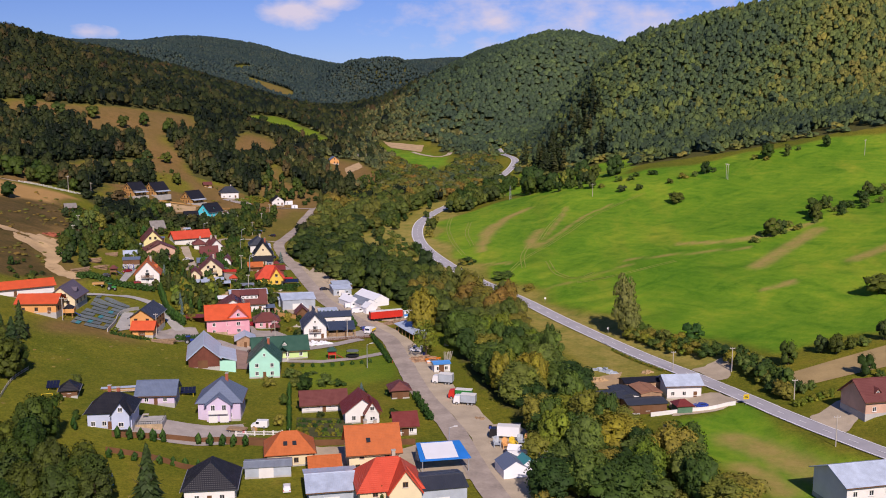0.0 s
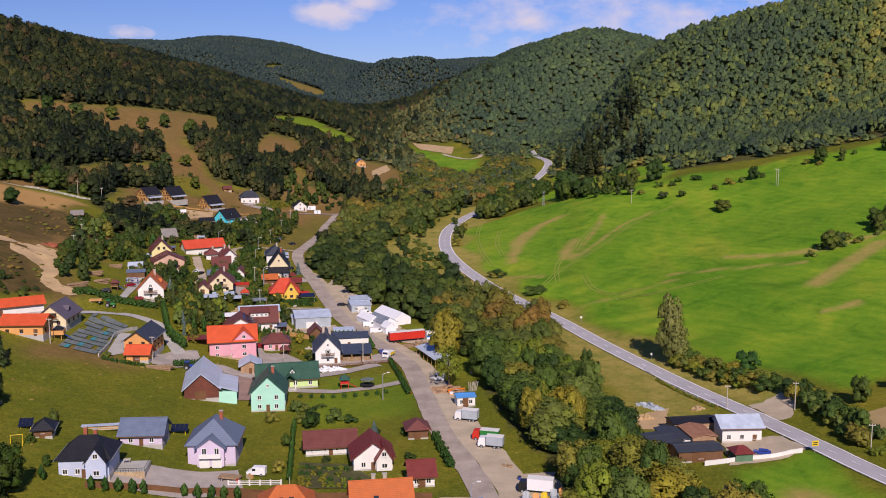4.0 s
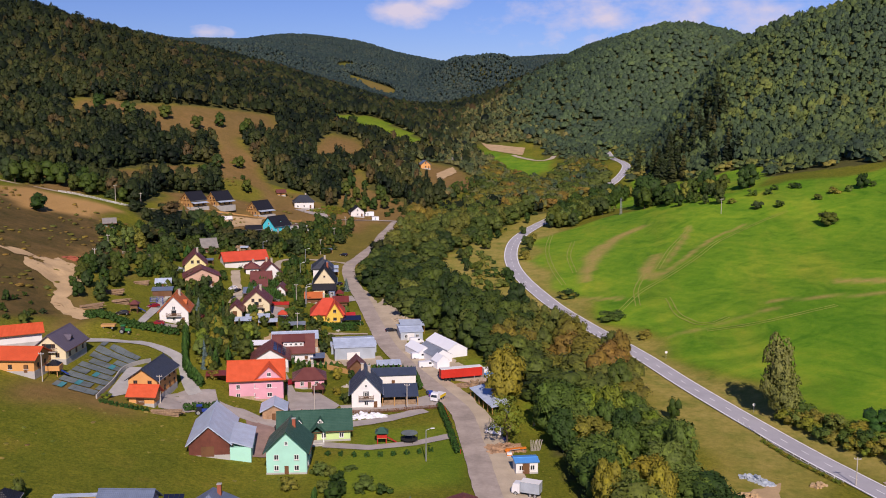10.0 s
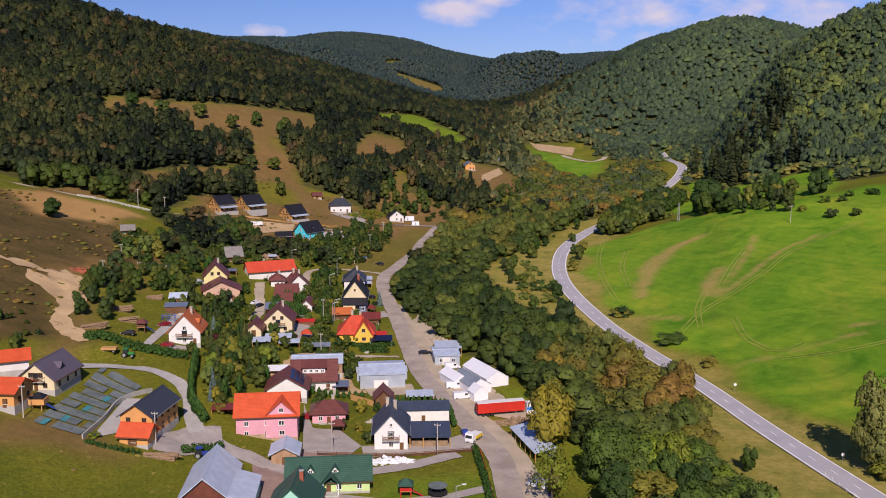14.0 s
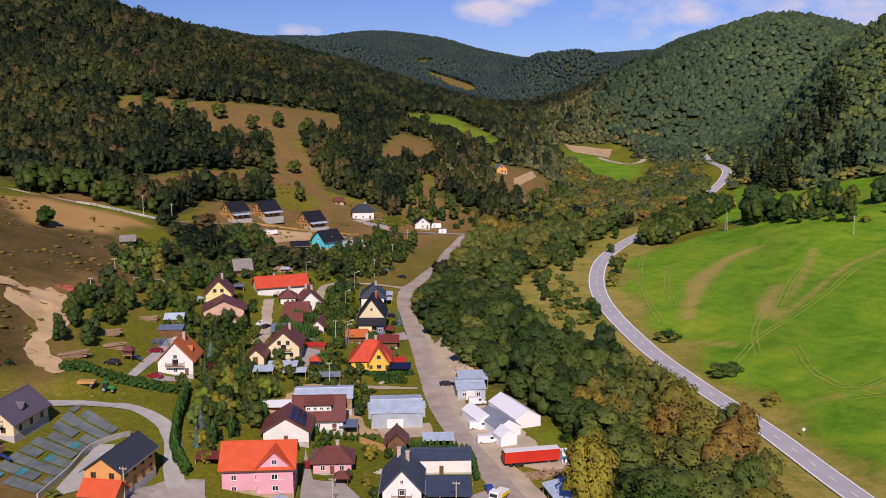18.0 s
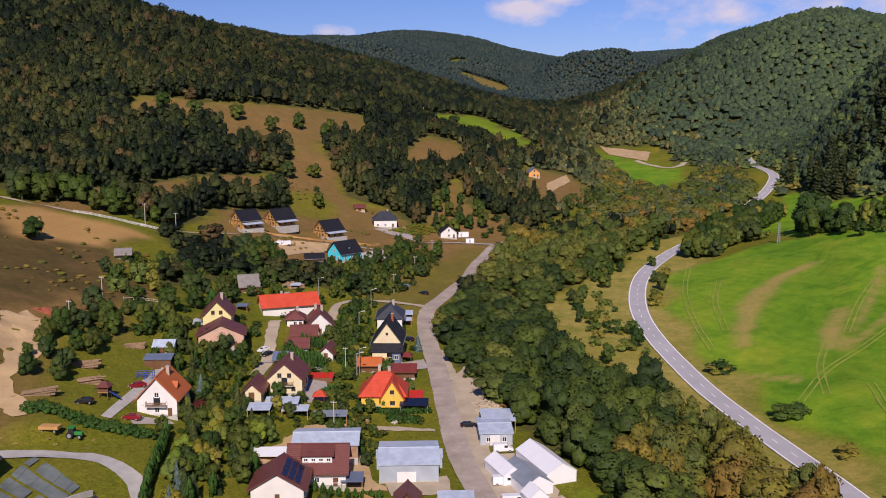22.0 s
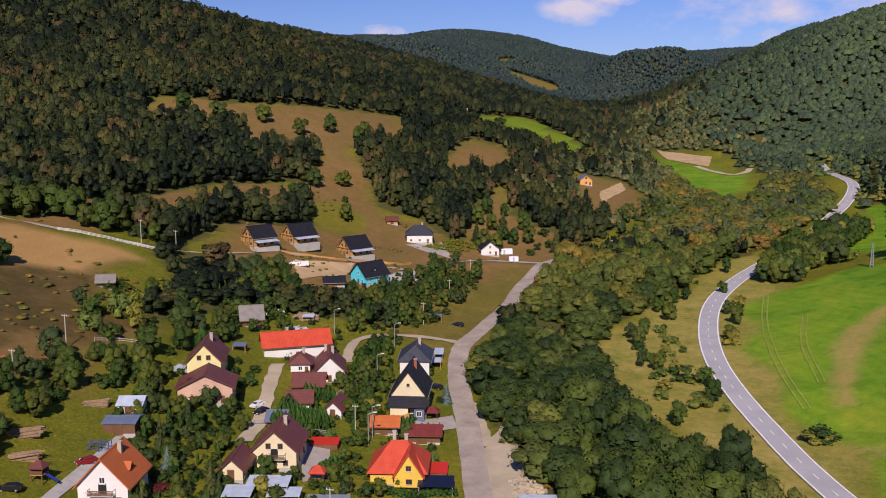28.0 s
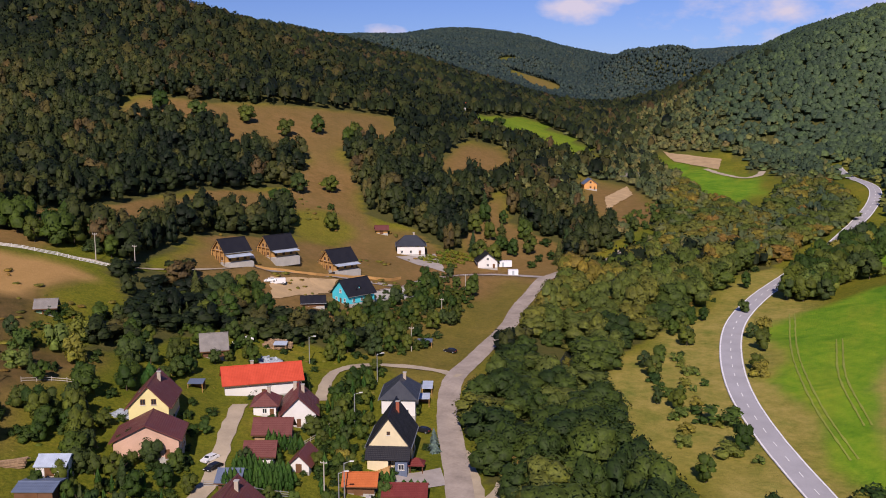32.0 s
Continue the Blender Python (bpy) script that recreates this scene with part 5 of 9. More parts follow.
    if dormer and shape == "gable":
        kk = rh / (span / 2)
        if dormer == 3:
            dm = part("dormer", boxes((-w * 0.26, w * 0.26, -d * 0.36, -d * 0.05, h + 0.6, h + rh * 0.72)), wall, root)
            bm = bmesh.new()
            slab(bm, [(-w * 0.30, -d * 0.42, h + rh * 0.70), (w * 0.30, -d * 0.42, h + rh * 0.70), (w * 0.30, 0, h + rh + 0.1), (-w * 0.30, 0, h + rh + 0.1)])
            part("dormer_roof", bm, roof, dm)
            for i in range(4):
                window(root, -w * 0.2 + w * 0.133 * i, -d * 0.36, h + rh * 0.46, 0, 1.0, 0.8, TILEPAINT)
        else:
            for i in range(dormer):
                bm, br = bmesh.new(), bmesh.new()
                if swap:
                    ox = (-0.22 + 0.3 * i) * w
                    prism(bm, [(ox - 0.8, h + 0.7), (ox + 0.8, h + 0.7), (ox + 0.8, h + 1.5), (ox, h + 2.5), (ox - 0.8, h + 1.5)], -d * 0.36, 0)
                    for sg in (-1, 1):
                        slab(br, [(ox + sg * 1.1, -d * 0.40, h + 1.35), (ox + sg * 1.1, 0, h + 1.35), (ox, 0, h + 2.65), (ox, -d * 0.40, h + 2.65)], 0.12)
                    dm = part("dormer", bm, TILEPAINT if wall is LIME else wall, root)
                    window(root, ox, -d * 0.36, h + 1.4, 0, 0.9, 0.8, TILEPAINT)
                else:
                    oy = -run * 0.05
                    prism(bm, [(oy - 0.9, h + 0.6), (oy + 0.9, h + 0.6), (oy + 0.9, h + 1.6), (oy, h + 2.6), (oy - 0.9, h + 1.6)], 0, w * 0.36, True)
                    for sg in (-1, 1):
                        slab(br, [(0, oy + sg * 1.2, h + 1.4), (w * 0.42, oy + sg * 1.2, h + 1.4), (w * 0.42, oy, h + 2.8), (0, oy, h + 2.8)], 0.12)
                    dm = part("dormer", bm, wall, root)
                    window(root, w * 0.36, oy, h + 1.4, 90, 0.9, 0.9, TILEPAINT)
                part("dormer_roof", br, roof, dm)
    if wing:
        # a cross gable on the front
        ww = w * (0.36 if wall is LOG else 0.52 if wing == 1 else 0.4)
        ox = (w - ww) / 2 if wing == 1 and wall is PINK else -(w - ww) / 2 if wall is LOG else (w - ww) / 2 - 0.3
        rr = rh * (0.92 if ww > w * 0.5 else 0.66 if wall is LOG else 0.8)
        out = 0.12 if wall is PINK else 0.9 if wall is LOG else 1.6
        bm, br = bmesh.new(), bmesh.new()
        prism(bm, [(ox - ww/2, 0.3), (ox + ww/2, 0.3), (ox + ww/2, h), (ox, h + rr), (ox - ww/2, h)], front - out, 0)
        kk = rr / (ww / 2)
        for sg in (-1, 1):
            slab(br, [(ox + sg * (ww/2 + 0.5), front - out - 0.6, h - 0.5 * kk + 0.12), (ox + sg * (ww/2 + 0.5), 0, h - 0.5 * kk + 0.12), (ox, 0, h + rr + 0.12), (ox, front - out - 0.6, h + rr + 0.12)])
        wg = part("front_gable", bm, wall, root)
        part("gable_roof", br, roof, wg)
        window(root, ox, front - out, h + rr * 0.3, 0, 1.2, 1.2, trim)
        if h > 5:
            window(root, ox, front - out, 4.2, 0, 1.4, 1.3, trim)
        window(root, ox + 0.1, front - out, 1.6, 0, 1.4, 1.2, trim)
        if timbers:
            for sg in (-1, 1):
                bt = bmesh.new()
                m4 = Matrix.Translation((ox, front - out - 0.35, h + rr - 0.2)) @ Matrix.Rotation(sg * math.atan(kk), 4, "Y")
                box(bt, -ww * 0.62 if sg < 0 else 0, 0 if sg < 0 else ww * 0.62, -0.12, 0.12, -0.3, 0.0, m4)
                part("barge_timber", bt, LOG, root)
    if timbers and gable_front:
        kk = rh / (w / 2)
        for sg in (-1, 1):
            bt = bmesh.new()
            m4 = Matrix.Translation((0, front - 0.6, h + rh - 0.05)) @ Matrix.Rotation(sg * math.atan(kk), 4, "Y")
            L = math.hypot(w/2 + 0.6, rh)
            box(bt, -L if sg < 0 else 0, 0 if sg < 0 else L, -0.12, 0.12, -0.35, 0.0, m4)
            part("barge_timber", bt, LOG, root)
        part("tie_beam", boxes((-w/2, w/2, front - 0.7, front - 0.45, h - 0.1, h + 0.15)), LOG, root)
        for i in range(4):
            q = -w/2 + w * i / 3
            part("post", boxes((q - 0.12, q + 0.12, front - 0.7, front - 0.45, 0, h - 0.1)), LOG, root)
        part("veranda", boxes((w/2, w/2 + 3.0, -d/2, d/2, -3, 0.25)), CONCRETE, root)
        bm = bmesh.new()
        slab(bm, [(w/2 + 3.2, -d/2, 2.5), (w/2 + 3.2, d/2, 2.5), (w/2, d/2, 3.1), (w/2, -d/2, 3.1)], 0.15)
        part("veranda_roof", bm, METAL, root)
    if lean:
        lw, open_front = lean
        bm = bmesh.new()
        slab(bm, [(w/2 + lw, -d/2 - 0.2, h * 0.55), (w/2 + lw, d * 0.30, h * 0.55), (w/2 + 0.1, d * 0.30, h + 0.1), (w/2 + 0.1, -d/2 - 0.2, h + 0.1)] if wall is BARN else
             [(w/2 + 0.4, -d/2 + 1.0, 3.0), (w/2 + lw, -d/2 + 1.0, 3.0), (w/2 + lw, d * 0.18, 4.6), (w/2 + 0.4, d * 0.18, 4.6)])
        part("lean_roof", bm, roof, root)
        if wall is BARN:
            part("lean_wall", boxes((w/2 + 0.05, w/2 + lw - 0.4, -d/2 + 0.1, d * 0.28, -2, h * 0.55)), MINT, root)
        else:
            for i in range(4):
                q = w/2 + 0.6 + (lw - 0.9) * i / 3
                part("post", boxes((q - 0.12, q + 0.12, -d/2 + 1.1, -d/2 + 1.35, -1, 3.0)), LOG, root)
            part("back_wall", boxes((w/2 + 0.5, w/2 + lw - 0.2, d * 0.14, d * 0.17, -1, 4.3)), LOG, root)
            part("firewood", boxes((w/2 + 1, w/2 + lw - 0.8, -d/2 + 2.2, -d/2 + 3.4, -0.5, 1.5)), LOGPILE, root)
    if porch:
        bm = bmesh.new()
        for sg in (-1, 1):
            slab(bm, [(0.5 + sg * 2.3, front - 2.2, h - 0.6), (0.5 + sg * 2.3, 0, h - 0.6), (0.5, 0, h + 1.5), (0.5, front - 2.2, h + 1.5)], 0.15)
        part("porch_roof", bm, roof, root)
        for q in (-1.2, 2.2):
            part("porch_post", boxes((q - 0.15, q + 0.15, front - 2.0, front - 1.7, -1, h - 0.3)), WHITE, root)
        part("steps", boxes((-1.4, 2.4, front - 3.2, front, -2, 0.2), (-1.4, 2.4, front - 2.4, front, 0.2, 0.5)), CONCRETE, root)
    if porchroof:
        bm = bmesh.new()
        slab(bm, [(-w/2 - 0.6, front - 2.8, 3.0), (w/2 + 0.6, front - 2.8, 3.0), (w/2 + 0.6, front, 5.4), (-w/2 - 0.6, front, 5.4)])
        part("porch_roof", bm, roof, root)
        part("porch_room", boxes((-w/2, w * 0.02, front - 2.4, front, -2, 3.2)), wall, root)
        part("bay_room", boxes((w * 0.2, w/2, front - 2.6, front, -2, 2.5)), SLATE, root)
        window(root, w * 0.35, front - 2.6, 1.4, 0, 1.4, 1.4, TILEPAINT)
        bm = bmesh.new()
        for i in range(7):
            box(bm, -w * 0.35 + i * 0.55, -w * 0.35 + i * 0.55 + 0.6, front - 3.9, front - 2.7, -2, 0.25 + i * 0.22)
        part("stairs", bm, LOG, root)
    if bay:
        bm, br = bmesh.new(), bmesh.new()
        prism(bm, [(-3.2, 0.3), (3.2, 0.3), (3.2, h), (0, h + 2.2), (-3.2, h)], front - 1.6, 0)
        for sg in (-1, 1):
            slab(br, [(sg * 3.9, front - 2.2, h - 0.4), (sg * 3.9, 0, h - 0.4), (0, 0, h + 2.4), (0, front - 2.2, h + 2.4)])
        by = part("bay", bm, wall, root)
        part("bay_roof", br, roof, by)
        part("bay_balcony", boxes((-2.6, 2.6, front - 2.7, front - 1.6, 2.7, 2.9), (-2.6, 2.6, front - 2.7, front - 2.62, 2.9, 3.8)), TILEPAINT, root)
        for q in (-1.5, 1.5):
            part("garage_door", boxes((q - 1.2, q + 1.2, front - 1.66, front - 1.5, 0, 2.2)), TILEPAINT, root)
            window(root, q, front - 1.6, 4.1, 0, 1.2, 1.8, TILEPAINT)
    if solar:
        k = rh / (span / 2)
        ang = math.degrees(math.atan(k))
        for i in range(3):
            for j in range(4):
                m4 = Matrix.Translation((w/2 * (0.18 + 0.24 * i), -d/2 + d * (j + 0.6) / 4.4, h + rh - w/2 * (0.18 + 0.24 * i) * k + 0.25)) @ Matrix.Rotation(radians(ang), 4, "Y")
                bm = bmesh.new()
                box(bm, -0.05, 1.2, -1.1, 1.1, 0, 0.06, m4)
                part("solar_panel", bm, SOLAR, root)
    for i in range(skylight):
        k = rh / (d / 2 + 0.7)
        zz = h + rh * 0.42
        m4 = pose(-w * 0.1 + w * 0.2 * i, -d/2 * 0.62, zz + 0.12) @ Matrix.Rotation(math.atan(k), 4, "X")
        bm = bmesh.new()
        box(bm, -0.5, 0.5, -0.6, 0.6, 0, 0.15, m4)
        part("skylight", bm, GLASS, root)
    return root


# ---- houses ----
house('pale blue house with a black hipped roof and a stone terrace', -89.3, 244.5, 8, 11.0, 10, 4.6, 3.8, PALEBLUE, BLACK, 'hip', win=(4, 3), wing=2, chimney=2)
house('lilac garage building with a blue-grey roof', -84.4, 266.9, 6, 10.2, 8, 3.2, 2.8, LILAC, SLATE, 'gable', 'x', win=(2, 0), door=1)
house('lilac house with a slate-blue hipped roof and balcony', -65.9, 265.1, 6, 11.5, 12, 5.4, 5.2, LILAC, SLATE, 'hip', win=(2, 2), balcony=1, bay=1, chimney=1)
house('small timber hut with a dark roof', -106.0, 258.2, 15, 4.2, 5, 2.2, 2.0, TIMBER, BLACK, 'hip', win=(1, 0))
house('orange plastered house with a dark gabled roof', -109.7, 338.5, 2, 8.0, 15, 5.4, 2.8, ORANGE, ANTHRACITE, 'gable', 'y', win=(1, 2), side=4)
house('cream house with a purple-grey roof and balcony', -141.6, 347.3, 4, 9.7, 14, 3.4, 4.0, CREAM, PURPLE, 'gable', 'y', win=(2, 2), side=3, balcony=1, dormer=1)
house('orange house with a red roof', -142.8, 327.2, 5, 13.0, 9, 3.8, 2.2, ORANGE, REDTILE, 'gable', 'x', win=(3, 0), side=2)
house('long white farm building with a red roof', -157.0, 338.3, 34, 26.0, 7, 3.2, 1.8, WHITE, REDTILE, 'gable', 'x', win=(0, 0))
house('red-brown timber barn with a grey metal roof', -83.3, 313.4, 14, 9.7, 19, 3.6, 4.2, BARN, METAL, 'gable', 'y', win=(0, 0), lean=(5.5, 1), door=0)
house('mint green house with a dark green roof', -61.8, 306.6, 9, 9.5, 11, 6.0, 4.6, MINT, GREEN, 'gable', 'y', win=(2, 2), chimney=1, side=2)
house('pale green bungalow with a green roof and porch', -60.9, 327.5, 15, 18.3, 9, 3.4, 3.6, LIME, GREEN, 'gable', 'x', win=(4, 0), porch=1, dormer=2)
house('pink two-storey house with an orange-red roof', -85.0, 354.2, 16, 15.3, 11, 6.4, 4.0, PINK, REDTILE, 'gable', 'x', win=(3, 3), wing=1, stone=1, side=2)
house('small pink bungalow with a brown roof', -74.1, 372.3, 15, 8.9, 8, 3.0, 2.6, PINK, BROWN, 'hip', win=(2, 0), door=1, chimney=1)
house('white-walled house with a brown roof and long dormer', -85.9, 396.9, 15, 12.8, 10, 3.6, 4.6, WHITE, BROWN, 'gable', 'x', win=(3, 0), dormer=3)
house('outbuilding with a brown roof carrying solar panels', -90.0, 384.5, 15, 11.2, 11, 3.4, 3.4, WHITE, BROWN, 'gable', 'y', win=(0, 0), solar=1)
house('brick workshop with a pale blue metal roof', -89.7, 412.2, 16, 15.6, 12, 3.6, 1.2, BRICK, METAL, 'gable', 'x', win=(3, 0), door=1)
house('grey sheet-metal warehouse with rusty patches', -68.1, 409.2, 16, 13.6, 15, 4.4, 1.2, SHEET, METAL, 'gable', 'x', win=(0, 0))
house('white house with a dark blue gabled roof', -53.4, 358.4, 12, 8.3, 13, 5.0, 4.6, WHITE, NAVY, 'gable', 'y', win=(1, 1), balcony=1, chimney=2, lean=(11, 0))
house('dark blue roofed storage hall', -49.0, 377.8, 14, 14.0, 8, 3.6, 1.2, WHITE, NAVY, 'gable', 'x', win=(0, 0))
house('white house with an orange tiled roof and balcony', -131.1, 408.0, 14, 9.7, 11, 4.6, 5.2, WHITE, ORANGETILE, 'gable', 'y', win=(1, 1), side=2, balcony=1, dormer=1, chimney=1)
house('cream house with a brown roof and wide balcony', -113.5, 444.9, 14, 9.7, 12, 4.6, 4.4, CREAM, BROWN, 'gable', 'y', win=(2, 2), side=2, balcony=1, chimney=1)
house('narrow annexe with a brown roof', -117.9, 432.9, 14, 4.7, 9, 3.0, 2.2, CREAM, BROWN, 'gable', 'y', win=(0, 0))
house('yellow house with a bright red hipped roof', -88.3, 454.8, 14, 12.2, 12, 3.2, 5.4, YELLOW, BRIGHTRED, 'hip', win=(1, 0), chimney=2, wing=1)
house('cream house with a steep black roof', -99.9, 497.7, 12, 9.1, 14, 6.2, 6.2, CREAM, BLACK, 'gable', 'y', win=(2, 2), side=2, porchroof=1, chimney=1)
house('house with a dark grey hipped roof', -108.6, 528.4, 14, 8.8, 13, 5.0, 4.0, WHITE, ANTHRACITE, 'hip', win=(2, 0), chimney=1)
house('long white building with a bright red roof', -141.6, 513.1, 33, 19.5, 9, 4.2, 3.2, WHITE, BRIGHTRED, 'gable', 'x', win=(0, 0), chimney=1)
house('white bungalow with a brown roof', -126.3, 503.0, 24, 8.2, 12, 3.6, 4.0, WHITE, BROWN, 'gable', 'y', win=(2, 0), side=2, chimney=2)
house('small white cottage with a brown roof', -133.3, 499.2, 20, 5.4, 7, 3.0, 2.4, WHITE, BROWN, 'hip', win=(1, 0), chimney=1)
house('shed with a dark red roof', -125.1, 486.8, 16, 7.9, 6, 3.0, 2.4, BRICK, BROWN, 'gable', 'x', win=(0, 0))
house('small white garden house with a brown roof', -122.5, 475.2, 18, 5.9, 5, 2.6, 2.0, WHITE, BROWN, 'gable', 'x', win=(1, 0))
house('small garden shed with a brown roof', -114.2, 479.4, 8, 4.2, 7, 2.4, 2.0, WHITE, BROWN, 'gable', 'y', win=(0, 0))
house('yellow house with a brown gabled roof', -151.4, 479.0, 22, 8.8, 13, 4.8, 4.6, YELLOWPALE, BROWN, 'gable', 'y', win=(2, 2), chimney=1)
house('unplastered brick house with a brown roof', -143.4, 464.8, 24, 13.4, 10, 4.4, 3.2, PEACH, BROWN, 'gable', 'y', win=(1, 0), side=2)
house('small white shed with a pale metal roof', -150.4, 443.3, 18, 5.7, 6, 3.0, 1.2, WHITE, METAL, 'gable', 'x', win=(1, 0))
house('shed with a flat blue-grey roof', -146.8, 434.1, 16, 7.1, 6, 2.8, 0.6, TIMBER, SLATE, 'gable', 'x', win=(0, 0))
house('small green hut with a metal roof', -202.8, 507.8, 28, 4.8, 4, 2.2, 1.6, GREENWALL, GREYROOF, 'gable', 'x', win=(1, 0))
house('old shed with a grey slate roof', -163.6, 527.3, 32, 6.5, 8, 2.8, 3.4, TIMBER, GREYROOF, 'gable', 'x', win=(0, 0))
house('timber chalet with a black roof and concrete base', -201.2, 606.5, -32, 9.0, 10, 4.4, 4.0, LOG, BLACK, 'gable', 'y', win=(2, 2), side=3, timbers=1)
house('timber chalet with a black roof', -195.1, 631.6, -32, 9.0, 11, 3.8, 4.4, LOG, BLACK, 'gable', 'y', win=(2, 2), side=3, timbers=1)
house('timber chalet with a black roof and porch', -175.9, 646.6, -32, 9.2, 11, 3.8, 4.4, LOG, BLACK, 'gable', 'y', win=(2, 2), side=3, timbers=1)
house('turquoise house with a black half-hipped roof', -155.4, 611.5, -30, 9.6, 11.5, 3.8, 4.6, TURQUOISE, BLACK, 'gable', 'y', win=(2, 1), side=3, dormer=1)
house('low dark shed beside the turquoise house', -162.6, 592.5, 26, 7.4, 5, 2.0, 1.6, TIMBER, BLACK, 'gable', 'x', win=(0, 0))
house('white house with a dark grey roof and dormer', -165.1, 705.2, 20, 12.4, 10, 4.4, 4.0, WHITE, ANTHRACITE, 'hip', win=(3, 2), chimney=1)
house('small white gabled cottage', -131.6, 712.7, 24, 8.8, 7, 3.6, 3.4, WHITE, BLACK, 'gable', 'y', win=(1, 1))
house('small timber hut on the grassy slope', -184.0, 718.5, 25, 5.3, 4, 2.4, 1.4, LOG, BROWN, 'gable', 'x', win=(0, 0))
house('small timber house with a blue roof', -114.5, 911.5, 20, 8.1, 8, 4.0, 3.0, ORANGE, SLATE, 'gable', 'y', win=(1, 1))
house('low brick house with a grey roof', -97.5, 985.1, 20, 12.5, 8, 3.0, 2.2, BRICK, GREYROOF, 'gable', 'x', win=(2, 0))
house('hilltop cottage with a red roof', -251.3, 1095.9, 20, 7.7, 8, 4.0, 3.0, WHITE, REDTILE, 'gable', 'x', win=(1, 0))
house('white workshop with a pale metal roof', 67.4, 285.6, 6, 10.4, 8.6, 4.2, 1.9, WHITE, METAL, 'gable', 'x', win=(3, 0), door=1)
house('low annexe with a flat black roof', 56.4, 289.2, 12, 12.0, 5.6, 3.6, 0.7, BRICK, BLACK, 'gable', 'x', win=(2, 0))
house('low shed with a flat dark roof', 53.8, 270.6, 11, 11.4, 6.4, 2.9, 0.6, TIMBER, ANTHRACITE, 'gable', 'x', win=(1, 0))
house('low white shed with a blue-black roof', 49.6, 279.6, 12, 5.8, 9.6, 3.0, 0.5, WHITE, ANTHRACITE, 'gable', 'y', win=(1, 0))
house('low shed with a rusty roof', 56.2, 280.8, 12, 6.4, 9.0, 3.4, 0.6, BRICK, RUSTROOF, 'gable', 'y', win=(1, 0))
house('white house with a ribbed grey metal roof', 89.9, 207.2, 14, 16.0, 12, 6.2, 2.4, WHITE, METAL, 'gable', 'x', win=(4, 4))
house('pale house with a maroon roof', 114.6, 256.9, 14, 16.0, 10.5, 4.2, 4.2, PEACH, BROWN, 'gable', 'x', win=(3, 2), dormer=2)
house('house with a black hipped roof', -55.0, 209.7, 8, 10.9, 12, 3.6, 4.6, WHITE, BLACK, 'hip', win=(2, 0))
house('cream bungalow with an orange hipped roof', -41.1, 231.1, 12, 11.0, 10, 3.4, 4.0, CREAM, ORANGETILE, 'hip', win=(4, 0), skylight=2)
house('low metal shed with a ribbed roof', -44.6, 221.5, 10, 10.7, 5, 2.8, 0.5, SHEET, METALDARK, 'gable', 'x', win=(0, 0))
house('cream house with an orange roof and chimneys', -20.5, 228.3, 12, 12.1, 11, 5.2, 4.8, CREAM, ORANGETILE, 'gable', 'x', win=(3, 2), chimney=2, skylight=1)
house('cream house with a large red hipped roof', -15.2, 206.7, 12, 13.5, 12, 5.0, 5.2, CREAM, BRIGHTRED, 'hip', win=(3, 2), chimney=1, wing=1)
house('garage with an orange roof', -31.3, 222.2, 12, 6.6, 6, 2.8, 1.6, CREAM, ORANGETILE, 'gable', 'x', win=(0, 0))
house('hall with a blue-grey sheet roof', -27.9, 208.5, 12, 10.6, 13, 4.2, 1.4, SHEET, METAL, 'gable', 'x', win=(0, 0))
house('hall with a dark grey roof', -3.6, 207.3, 14, 10.2, 10, 4.6, 1.0, SHEET, ANTHRACITE, 'gable', 'x', win=(0, 0))
house('low white shed with a dark red roof', -38.3, 271.8, 12, 12.5, 8, 2.6, 2.6, WHITE, BROWN, 'gable', 'x', win=(4, 0))
house('white cottage with a dark red roof', -26.6, 262.8, 12, 9.4, 9, 3.6, 3.6, WHITE, MAROON, 'gable', 'y', win=(2, 0), wing=2)
house('small house with a red-brown roof and green wall', -13.8, 252.0, 12, 5.6, 7, 3.0, 2.4, WHITE, MAROON, 'gable', 'x', win=(2, 0))
house('timber garden kiosk with a brown roof', -17.0, 283.3, 12, 5.2, 6, 2.8, 2.0, TIMBER, BROWN, 'hip', win=(0, 0))
house('garden shed with a brown roof', -62.8, 389.2, 14, 4.6, 6, 2.6, 2.2, TIMBER, BROWN, 'gable', 'y', win=(0, 0))
house('timber garage with a metal roof', -75.3, 339.2, 14, 6.1, 7, 3.0, 1.6, BRICK, METAL, 'gable', 'y', win=(0, 0), door=1)
house('white site cabin with a blue roof', -4.9, 310.1, 14, 5.3, 4, 3.0, 0.3, WHITE, BLUEROOF, 'gable', 'x', win=(2, 0))
house('grey roadside metal shed', -52.5, 435.1, 16, 8.1, 12, 3.2, 0.5, SHEET, METAL, 'gable', 'x', win=(2, 0))
house('brown shed by the garden fence', -121.5, 460.2, 15, 4.0, 6, 2.6, 1.4, TIMBER, SLATE, 'gable', 'x', win=(0, 0))
house('garden shed with an orange-brown roof', -99.7, 476.8, 14, 6.3, 5, 2.6, 1.6, TIMBER, ORANGETILE, 'gable', 'x', win=(0, 0))
house('garden shed with a dark brown roof', -90.0, 478.0, 14, 8.4, 6, 2.6, 1.4, TIMBER, MAROON, 'gable', 'x', win=(0, 0))
house('low orange annexe with a red roof', -107.6, 328.1, 2, 6.9, 5, 2.8, 2.0, ORANGE, REDTILE, 'gable', 'x', win=(1, 0))
house('low lean-to with a flat blue-grey roof', 45.9, 276.5, 22, 8.3, 8, 3.0, 0.5, WHITE, ANTHRACITE, 'gable', 'x', win=(1, 0))

